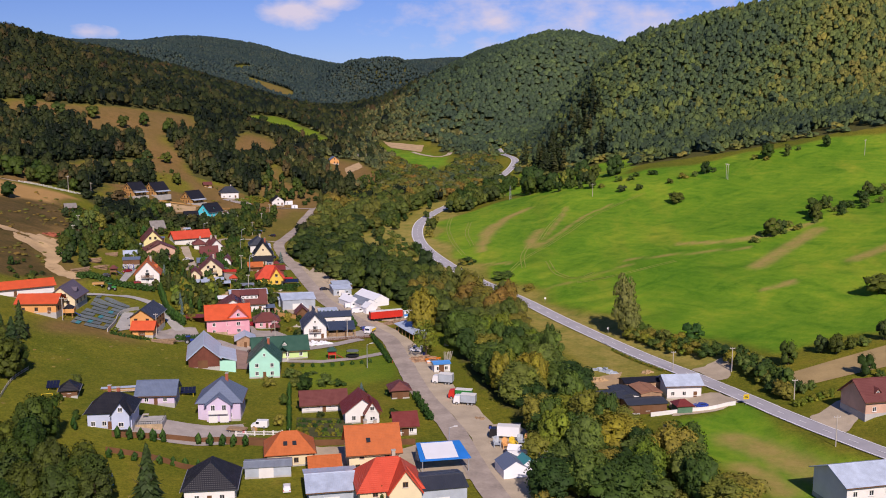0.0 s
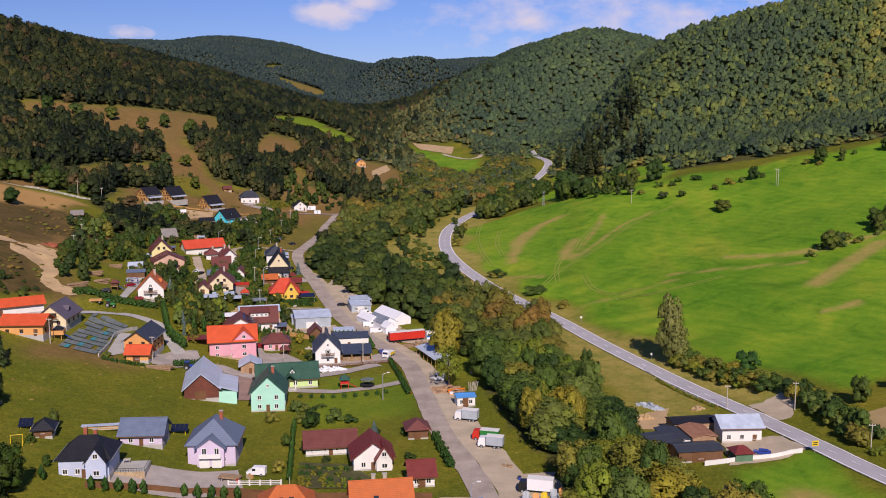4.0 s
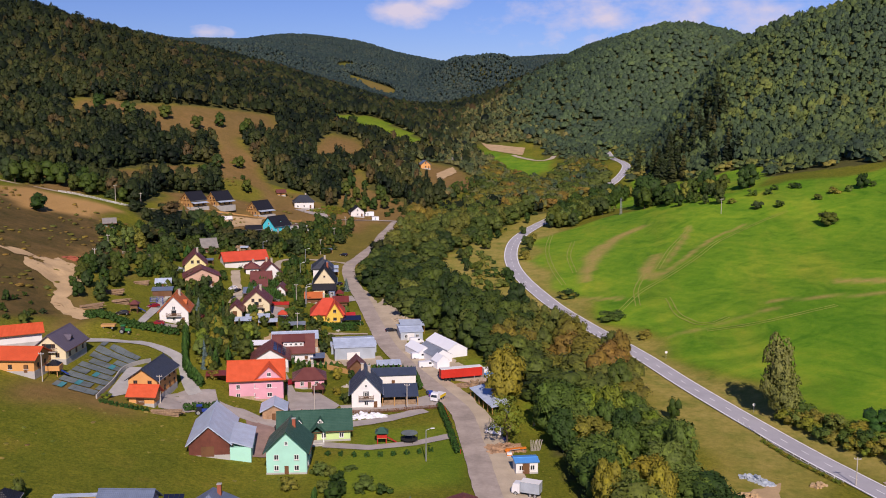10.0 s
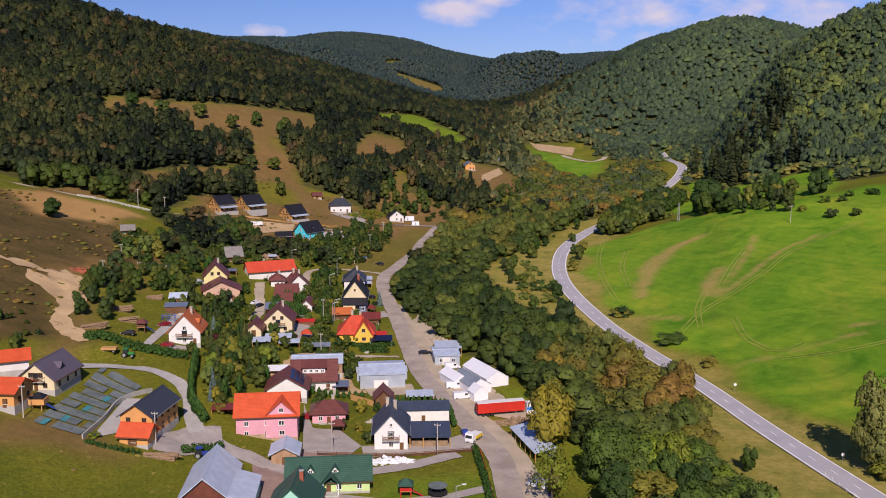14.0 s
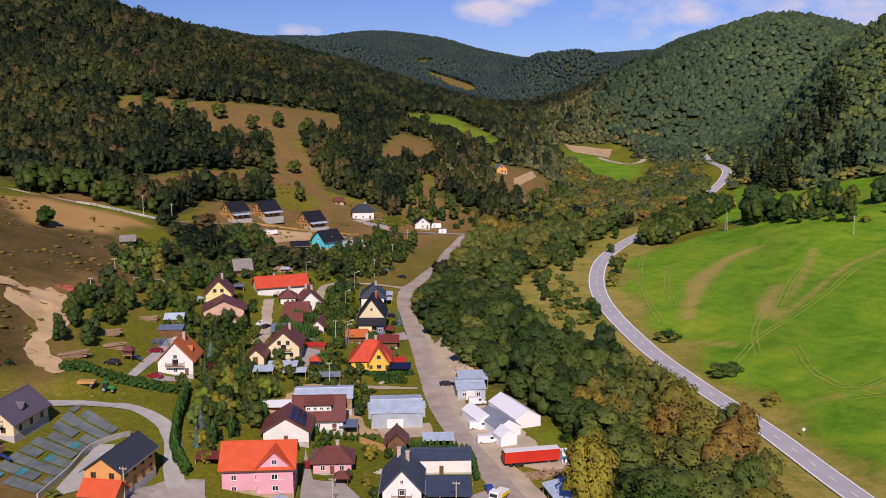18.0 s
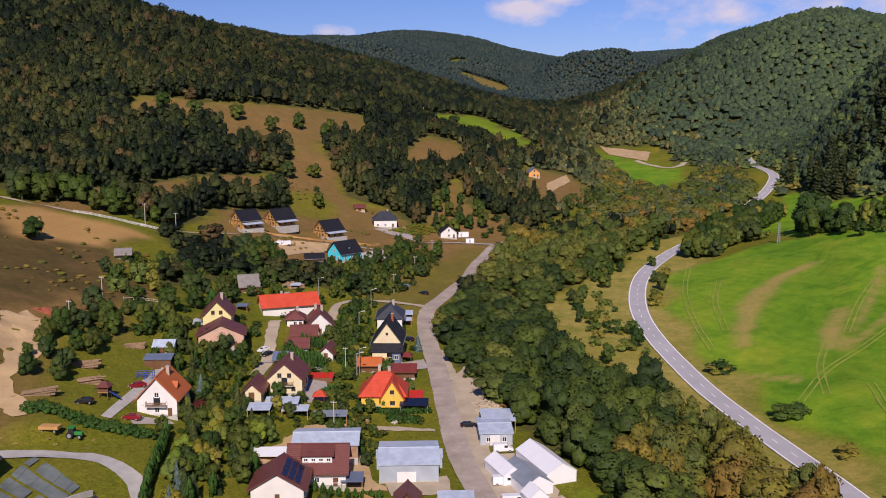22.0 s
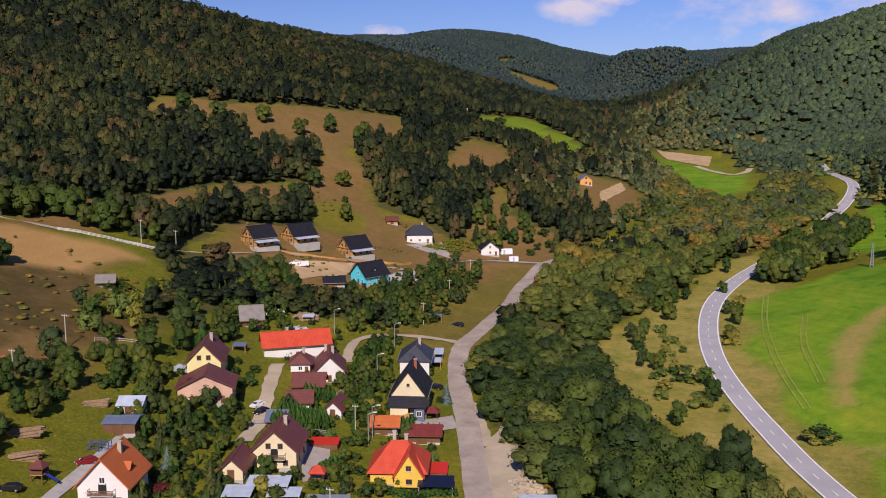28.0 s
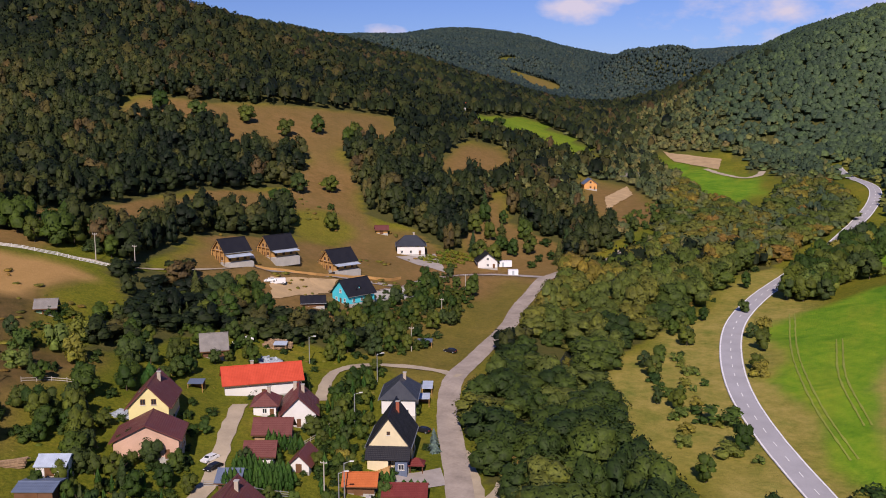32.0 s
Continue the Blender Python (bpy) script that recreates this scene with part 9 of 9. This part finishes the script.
fill([(-171.4, 525.7), (-172.1, 539.4), (-155.7, 529.2), (-155.6, 516.4), (-163.1, 511.9)], 6, ["mid", "bush"], 4, 7, 38, None, 0.6)
fill([(-195.5, 516.4), (-187.4, 552.5), (-165.1, 543.5), (-164.3, 516.8), (-173.0, 501.3)], 6.5, ["mid", "bush", "bush"], 4, 8, 39, None, 0.7)
fill([(-157.2, 582.9), (-138.9, 610.1), (-123.2, 576.5), (-135.5, 550.4)], 6.0, ["mid", "bush"], 5, 8, 40, None, 0.75)
fill([(-91.1, 431.3), (-80.7, 430.1), (-74.3, 405.1), (-77.2, 401.1)], 4.5, ["mid", "bush"], 3, 6, 41, None, 0.8)
fill([(-93.6, 431.6), (-72.4, 445.0), (-71.5, 438.5), (-91.7, 426.3)], 4, ["bush"], 4, 7, 42, None, 0.7)
fill([(-50.7, 293.6), (-41.8, 302.9), (-38.6, 288.2), (-47.5, 285.6)], 4, ["bush", "mid"], 3, 6, 43, None, 0.6)
fill([(-105.4, 222.4), (-101.1, 229.7), (-95.4, 219.2), (-99.2, 212.7)], 6, ["tree"], 9, 12, 44, None, 1.0)
fill([(-92.4, 202.8), (-85.0, 212.5), (-81.7, 216.1), (-78.7, 204.1), (-87.1, 193.1)], 6, ["tree", "tree", "tall"], 7, 10, 45, None, 0.95)
fill([(-139.4, 289.2), (-136.8, 299.0), (-123.0, 269.1), (-124.0, 255.5)], 6, ["tree", "spruce"], 8, 12, 46, None, 0.9)
fill([(-108, 168), (-78, 168), (-74, 195), (-95, 214), (-112, 205)], 6.0, ["tree", "tall", "tree"], 8, 11, 47, None, 0.9)
tree(-67.4, 202.3, 14, 20, "spruce", label="tall pointed spruce in the lower meadow")
tree(-16.1, 200.8, 6, 8, "spruce")
tree(-12.2, 358.9, 17, 13, "tree", LEAF_LIGHT, "large roadside maple turning yellow at the top")
tree(-10.2, 326.5, 12, 11, "airy", LEAF_LIGHT)
for x, y, h in ((-92.1, 505.9, 6), (-129.1, 423.5, 6), (-153.3, 476.4, 6), (-28.0, 280.7, 5)):
    tree(x, y, h, h * 1.5, "spruce", LEAF_SILVER, "silver-blue spruce in a garden")
tree(-157.6, 487.6, 8, 5, "thuja")
tree(-133.7, 522.5, 5, 4, "mid")
tree(-140.3, 515.7, 5, 6, "mid")
tree(-227.2, 491.0, 7.5, 9, "mid", LEAF_GARDEN)
for p in [(-183.7, 472.9), (-189.9, 482.0), (-180.2, 473.3), (-179.7, 487.9), (-188.2, 501.4), (-186.2, 489.9)]:
    tree(p[0], p[1], 5 + 3 * r.rand(), 6, "spruce" if r.rand() < 0.5 else "bush")
# lone round trees on the upper fields
for p in [(-297.7, 803.6), (-274.4, 805.2), (-263.1, 825.5), (-244.8, 826.5), (-246.1, 843.5), (-206.8, 1048.3), (-225.4, 698.4), (-231.1, 728.5), (-221.8, 746.5), (-316.8, 783.2), (-336.9, 775.9)]:
    tree(p[0], p[1], r.uniform(8, 11), r.uniform(9, 12), "mid")


def row(pts, step, h, w, kind="thuja", group="", mat=None):
    p = along(pts, 0.5) if len(pts) > 2 else np.linspace(pts[0], pts[1], max(2, int(math.dist(pts[0], pts[1]) / 0.5)))
    s = np.concatenate([[0], np.cumsum(np.hypot(*np.diff(p, axis=0).T))])
    for q in np.arange(0, s[-1], step):
        tree(np.interp(q, s, p[:, 0]), np.interp(q, s, p[:, 1]), h * r.uniform(0.9, 1.08), w, kind, mat, "clipped green hedge bush" if kind == "bush" and w > 1.7 else "", group, "hedge_bush" if kind == "bush" else "")


for p in [(-95.9, 234.8), (-85.1, 234.6), (-82.4, 235.6), (-79.8, 236.5), (-77.0, 237.4), (-74.6, 238.1), (-66.3, 240.4), (-63.2, 240.2), (-59.9, 240.0), (-57.0, 239.6), (-53.9, 239.4)]:
    tree(*p, 3.4, 2.0, "thuja", group="thujas along the wall")
for p in [(-83.0, 222.7), (-80.4, 223.4), (-77.2, 223.6), (-71.4, 224.3), (-68.3, 225.1), (-65.5, 225.4), (-62.1, 224.4), (-59.4, 224.5)]:
    tree(*p, 2.4, 1.7, "thuja", group="thujas along the fence")
row([(-121.1, 457.0), (-117.5, 462.2), (-113.1, 466.2), (-111.4, 468.1)], 1.1, 5.0, 1.7, group="tall thuja hedge")
row([(-99.4, 481.5), (-94.7, 484.8)], 1.3, 3, 1.7, group="garden thujas")
row([(-92.0, 482.9), (-86.8, 484.9)], 1.5, 2.6, 1.7, group="garden thujas")
row([(-31.4, 355.8), (-25.9, 335.0), (-22.2, 319.4)], 1.1, 1.9, 1.8, "bush", "clipped roadside hedge", LEAF_HEDGE)
row([(-12.0, 281.0), (-7.0, 260.5)], 1.2, 2.4, 2.2, "bush", "clipped roadside hedge", LEAF_HEDGE)
row([(-58.4, 388.0), (-45.5, 387.3), (-39.1, 371.5)], 1.6, 3.0, 1.7, group="thujas round the yard")
row([(-96.5, 329.2), (-90.3, 336.0)], 1.0, 2.6, 1.8, "bush", "clipped square hedge", LEAF_HEDGE)
row([(-150.4, 381.9), (-143.4, 384.7), (-132.2, 387.3), (-123.8, 389.9)], 1.25, 2.9, 2.9, "bush", "long hedge above the lane", LEAF_HEDGE)
row([(-99.8, 348.2), (-103.6, 352.4), (-108.4, 359.6), (-112.0, 367.8), (-116.8, 380.0), (-121.6, 392.7)], 1.3, 4.2, 2.4, group="tall dark hedge")
row([(-123.5, 464.7), (-114.7, 469.9), (-111.7, 469.4)], 1.2, 4.0, 1.7, group="tall thuja hedge")
row([(-51.0, 288.9), (-44.6, 250.8)], 1.6, 2.6, 1.6, group="hedge between gardens")
row([(-54.2, 314.2), (-44.3, 314.6), (-35.0, 317.2), (-26.3, 321.6)], 3.3, 1.4, 1.5, "bush", "clipped ball shrubs along the garden path", LEAF_HEDGE)
row([(-103.8, 446.0), (-101.5, 453.7)], 1.5, 2.5, 2.0, group="garden thujas")
row([(-82.3, 440.5), (-73.5, 440.2)], 1.5, 2.2, 2.4, "bush", "front garden hedge", LEAF_HEDGE)
row([(-85.9, 389.5), (-76.6, 390.7), (-69.8, 391.8)], 1.8, 2.6, 1.6, group="garden thujas")
row([(96.7, 268.5), (107.6, 269.0)], 1.6, 2.2, 2.6, "bush", "clipped yellow-green hedge", LEAF_LIGHT)

# shrubs and fruit trees all through the gardens
fill([(-163.8, 469.8), (-159.8, 514.6), (-133.3, 518.6), (-102.8, 515.2), (-81.7, 467.4), (-75.4, 444.3), (-96.4, 422.5), (-108.6, 421.9), (-114.2, 407.6), (-131.7, 420.6)], 6.0, ["bush", "bush", "bush", "mid"], 3.5, 6.0, 61, [LEAF_TREE, LEAF_TREE, LEAF_LIGHT], 0.62, clear=True)
fill([(-98.9, 365.3), (-86.6, 388.8), (-74.1, 408.9), (-49.5, 394.9), (-38.7, 370.6), (-60.1, 353.4), (-75.8, 354.2), (-94.6, 358.3)], 6.0, ["bush", "bush", "mid"], 3.0, 5.5, 62, [LEAF_TREE, LEAF_LIGHT], 0.5, clear=True)
fill([(-65.2, 288.6), (-50.6, 294.8), (-12.5, 314.7), (-4.0, 253.6), (-40.8, 244.3), (-59.5, 262.2)], 7.0, ["bush", "bush", "mid"], 3.0, 5.0, 63, [LEAF_TREE, LEAF_LIGHT], 0.35, clear=True)
fill([(-125.2, 279.8), (-95.4, 270.6), (-85.6, 241.4), (-99.6, 232.8), (-113.3, 241.8)], 9.0, ["bush", "mid"], 3.0, 6.0, 64, None, 0.3, clear=True)
fill([(-169.0, 537.2), (-150.5, 567.8), (-133.7, 546.0), (-131.4, 524.8), (-156.7, 521.4)], 6.0, ["bush", "bush", "mid"], 3.0, 6.0, 65, None, 0.5, clear=True)

fill([(-148.0, 451.0), (-144.2, 503.8), (-123.4, 492.6), (-95.7, 491.2), (-80.3, 462.5), (-89.3, 437.6), (-104.4, 434.9), (-106.7, 414.2), (-122.0, 430.3)], 7.0, ["mid", "bush", "bush"], 3, 5.5, 71, [LEAF_TREE, LEAF_TREE, LEAF_LIGHT], 0.6, clear=True)
fill([(-105.6, 415.2), (-91.8, 435.5), (-80.4, 434.4), (-76.7, 408.0), (-84.8, 407.0), (-99.4, 407.5)], 6.0, ["bush", "mid"], 3.0, 5.5, 72, [LEAF_TREE, LEAF_LIGHT], 0.5, clear=True)
fill([(-161.9, 387.8), (-150.2, 396.8), (-138.1, 392.0), (-148.6, 381.7)], 7.0, ["bush", "mid"], 3.0, 5.5, 73, None, 0.5, clear=True)
fill([(-155, 800), (-120, 775), (-102, 760), (-100, 728), (-145, 702), (-152, 750)], 10, ["spruce", "mid", "mid", "bush"], 7, 11, 74, None, 0.7)
fill([(-225, 735), (-200, 725), (-190, 690), (-215, 690)], 12, ["mid", "bush"], 5, 9, 75, None, 0.5)
fill([(-191.6, 563.7), (-180.4, 592.7), (-165.7, 570.5), (-175.0, 539.8)], 6, ["mid", "mid", "spruce"], 6, 9, 76, None, 0.8)
fill([(-53.5, 650.5), (-34.0, 672.2), (-23.8, 712.8), (-16.9, 734.7), (-9.5, 746.1), (-17.1, 703.6), (-27.2, 639.6), (-40.0, 595.1)], 8, ["mid", "bush"], 4, 8, 77, None, 0.5)

# vegetable rows and flower beds
for line in ([(-43.1, 258.6), (-32.0, 257.8)], [(-42.5, 254.9), (-30.7, 254.1)], [(-41.9, 251.2), (-28.2, 250.6)], [(-41.4, 248.2), (-27.1, 247.5)]):
    for x, y in np.linspace(line[0], line[1], 9):
        if r.rand() < 0.85:
            tree(x, y, r.uniform(0.9, 1.5), r.uniform(1.2, 1.9), "bush", LEAF_LIGHT if r.rand() < 0.6 else LEAF_HEDGE, "yellow-green vegetable plants in a garden bed", name="vegetable_plant")
# thick garden greenery round the middle houses
fill([(-181.5, 425.2), (-180.9, 455.6), (-169.9, 447.1), (-162.6, 433.4), (-160.9, 406.3), (-166.3, 403.5)], 6.0, ["mid", "bush", "mid"], 5, 9, 81, None, 0.85, clear=True)
fill([(-139.1, 432.4), (-145.4, 459.1), (-138.0, 461.6), (-125.3, 446.2), (-116.5, 424.9), (-115.7, 408.8), (-120.3, 404.4)], 5.5, ["mid", "bush", "bush"], 3, 5.5, 82, None, 0.7, clear=True)
fill([(-182.0, 471.4), (-180.7, 501.9), (-164.2, 490.5), (-152.4, 462.0), (-165.7, 454.3)], 6.0, ["mid", "bush"], 5, 8, 83, None, 0.8, clear=True)
fill([(-135.6, 535.6), (-126.3, 545.6), (-108.0, 498.1), (-96.8, 460.5), (-106.1, 463.2), (-120.0, 499.9)], 5.5, ["mid", "bush", "bush"], 4, 7, 84, None, 0.75, clear=True)
fill([(-195.4, 527.5), (-181.1, 552.3), (-162.2, 585.4), (-154.1, 618.3), (-145.8, 659.7), (-131.2, 679.1), (-121.0, 620.1), (-135.3, 565.0), (-169.2, 528.2)], 7.0, ["mid", "bush", "bush"], 3.5, 6.5, 85, None, 0.7)
row([(-124.0, 481.8), (-117.2, 485.5)], 1.2, 4.5, 1.7, group="tall thuja hedge")
row([(-123.9, 467.0), (-113.9, 472.3)], 1.2, 4.2, 1.7, group="tall thuja hedge")
# bushes between the tents and the stream
fill([(-43.8, 451.6), (-26.7, 448.2), (-16.0, 421.4), (-9.8, 393.7), (-18.7, 392.1), (-28.0, 409.1), (-32.0, 429.6)], 6.0, ["bush", "bush", "mid"], 4, 8, 86, None, 0.7)

row([(-92.1, 442.6), (-72.8, 448.9)], 1.2, 1.8, 2.2, "bush", "garden hedge by the workshop lane", LEAF_HEDGE)
fill([(-88.2, 419.6), (-85.8, 433.0), (-82.3, 435.6), (-77.3, 415.9), (-80.2, 408.6)], 4.0, ["mid", "bush"], 3, 6, 87, [LEAF_LIGHT], 0.8, clear=True)
fill([(-139.6, 437.5), (-132.7, 444.6), (-124.1, 437.0), (-118.6, 423.0), (-124.9, 412.7)], 3.4, ["bush", "bush", "thuja"], 1.5, 4, 88, [LEAF_LIGHT], 0.6, clear=True)
fill([(-140.6, 545.5), (-135.5, 550.4), (-117.2, 521.8), (-108.9, 493.4), (-120.3, 499.7)], 3.6, ["bush", "bush", "mid"], 2, 5, 89, [LEAF_LIGHT], 0.6, clear=True)

fill([(-178.6, 377.5), (-174.3, 388.3), (-160.3, 375.0), (-157.6, 355.5), (-164.9, 356.5)], 4.5, ["bush", "bush", "mid"], 3, 6, 90, None, 0.7)
fill([(-182.9, 422.7), (-170.4, 419.1), (-159.1, 414.4), (-155.6, 399.2), (-155.4, 391.3), (-163.6, 398.1)], 5.0, ["bush", "bush", "mid"], 2.5, 5, 91, None, 0.5)
fill([(-188.4, 548.1), (-179.5, 568.9), (-165.2, 569.1), (-156.6, 529.1), (-165.7, 512.6)], 5.5, ["mid", "bush", "spruce"], 4, 7, 92, None, 0.7)

fill([(-280.5, 547.9), (-271.1, 573.5), (-251.7, 581.7), (-233.6, 586.7), (-221.9, 564.5), (-237.5, 554.5), (-253.8, 544.8), (-262.1, 526.6)], 6.5, ["mid", "mid", "bush"], 7, 11, 98, None, 0.8)

# scrub on the slope below the lane
fill([(-156.4, 605.3), (-147.1, 664.6), (-144.0, 705.0), (-131.3, 646.4), (-128.9, 592.6), (-139.0, 560.5)], 4.2, ["bush", "bush", "bush", "mid"], 3, 6, 93, None, 0.75)
fill([(-180.0, 506.3), (-173.2, 528.3), (-160.9, 516.5), (-156.5, 494.8), (-164.2, 480.8)], 5.0, ["mid", "bush"], 4, 7, 94, None, 0.8, clear=True)
fill([(-207.6, 503.7), (-196.9, 517.4), (-182.5, 520.0), (-177.4, 502.1), (-188.6, 485.3)], 5.5, ["mid", "bush", "bush"], 4, 7, 95, None, 0.7)

fill([(-150, 430), (-148, 490), (-124, 552), (-107, 556), (-84, 482), (-82, 441), (-86, 392), (-119, 408), (-141, 400)], 5.0, ["bush", "bush", "mid"], 3.0, 5.5, 66, None, 0.5, clear=True)
# the thick garden beside the concrete lane
fill([(-121, 405), (-112, 419), (-103, 412), (-96.5, 384), (-99, 372), (-97, 360), (-100, 353), (-107, 366), (-114, 384)], 3.8, ["mid", "mid", "spruce", "bush", "thuja", "mid"], 4.0, 7.5, 67, [LEAF_TREE, LEAF_LIGHT], 0.92, clear=True)
for x, y, h in ((-120.5, 402.0, 8.5), (-107.0, 371.0, 6.5), (-104.0, 362.0, 5.5), (-135.0, 430.0, 9.0), (-117.0, 420.0, 8.0)):
    tree(x, y, h, h * 0.62 * 1.6, "spruce", LEAF_SILVER if x > -108 else None)
# shrubs round the mint house and along the roadside yard
for x, y, h, w in ((-53.1, 301.4, 3.4, 4.0), (-50.4, 301.0, 2.6, 3.2), (-46.5, 305.8, 1.2, 3.6), (-47.5, 296.6, 3.2, 3.8), (-40.5, 294.0, 3.6, 4.4), (-57.8, 292.0, 3.4, 4.2), (-49.5, 292.0, 2.8, 3.4), (-36.0, 292.4, 2.6, 3.6)):
    tree(x, y, h, w, "bush", LEAF_TREE, "leafy green shrub on the lawn", name="lawn_shrub")
tree(-116.8, 324.4, 1.6, 3.2, "bush", LEAF_LIGHT, "yellow shrub beside the retaining wall", name="lawn_shrub")
row([(-116.2, 320.6), (-109.9, 321.2), (-104.1, 322.4)], 1.3, 1.3, 1.4, "bush", "low dark hedge below the orange house", LEAF_HEDGE)
# hedge and odd trees between the big field and the meadow above it
r = np.random.RandomState(77)
HEDGE = along([(48.4, 697.7), (60.8, 677.7), (73.0, 668.7), (84.7, 660.5), (91.7, 654.6)], 5.0)
for x, y in HEDGE:
    h = r.uniform(7, 12)
    tree(x + r.uniform(-2, 2), y + r.uniform(0, 5), h, h * r.uniform(0.8, 1.05), "mid", (LEAF_TREE, LEAF_GARDEN)[r.randint(2)], name="hedgerow_tree")
    h = r.uniform(2.5, 4)
    tree(x + r.uniform(-3, 3), y - r.uniform(1, 3), h, h * 1.7, "bush", LEAF_GARDEN, name="hedgerow_shrub")
for (x, y), h in zip([(52.4, 691.8), (101.4, 641.5), (104.9, 639.6), (86.3, 670.1)], (18, 11, 12, 13)):
    tree(x, y, h, h * 0.85, "mid", LEAF_TREE, name="hedgerow_tree")
# close-grown gardens among the middle houses
fill([(-145.4, 431.3), (-151.0, 456.3), (-143.5, 466.5), (-129.8, 458.3), (-115.7, 427.9), (-115.2, 403.2), (-123.8, 393.7)], 4.2, ("bush", "mid", "bush", "thuja"), 3, 6.5, 61, clear=True)
fill([(-150.8, 473.5), (-145.9, 491.8), (-129.4, 483.1), (-124.7, 455.6), (-138.9, 456.2)], 4.2, ("bush", "mid", "bush"), 3, 6, 62, clear=True)
fill([(-143.7, 561.4), (-136.2, 587.1), (-109.1, 506.4), (-105.0, 466.7), (-117.2, 487.8)], 4.2, ("bush", "mid", "thuja"), 3, 6.5, 63, clear=True)
fill([(-114.8, 435.4), (-94.9, 453.4), (-85.8, 435.4), (-105.7, 412.5)], 4.5, ("bush", "mid", "bush"), 2.5, 5, 64, clear=True)
# young trees over the lower part of the hut plot
fill([(-87.1, 759.7), (-87.5, 846.0), (-70.9, 907.1), (-49.9, 849.3), (-53.5, 782.3), (-70.3, 766.4)], 6.0, ["mid", "bush", "bush"], 4, 7, 24, None, 0.6)
# scrub over the bank between the lane and the fork
fill([(-150, 600), (-141, 648), (-128, 684), (-121, 660), (-119, 606), (-119, 576), (-132, 562), (-147, 570)], 4.4, ["bush", "mid", "bush"], 4, 7, 97, None, 0.85)
# trained vines beside the white house on the lane
for k, (x0, y0) in enumerate([(-158, 698), (-156, 705), (-154, 712), (-152, 719)]):
    for q in np.linspace(0, 1, 8):
        tree(x0 + 15 * q, y0 + 2 * q + r.uniform(-0.5, 0.5), r.uniform(1.6, 2.2), r.uniform(2.2, 3.0), "bush", LEAF_LIGHT, "bright green trained vine on a slope", "vines beside the lane", "vine")
tree(-125.1, 414.9, 2.4, 4.0, "bush", LEAF_RED, "dark red smoke bush beside the white house", name="red_shrub")
# the garden shrubs farther off, too many to count
sx, sy, sw, sh = np.array(SCRUB).T
grove("garden_scrub", BUSH, sx, sy, sw, sh, np.random.RandomState(8).uniform(0.0, 0.62, sx.size), "dense green shrubs between the gardens", LEAF_SHRUB, np.random.RandomState(9))
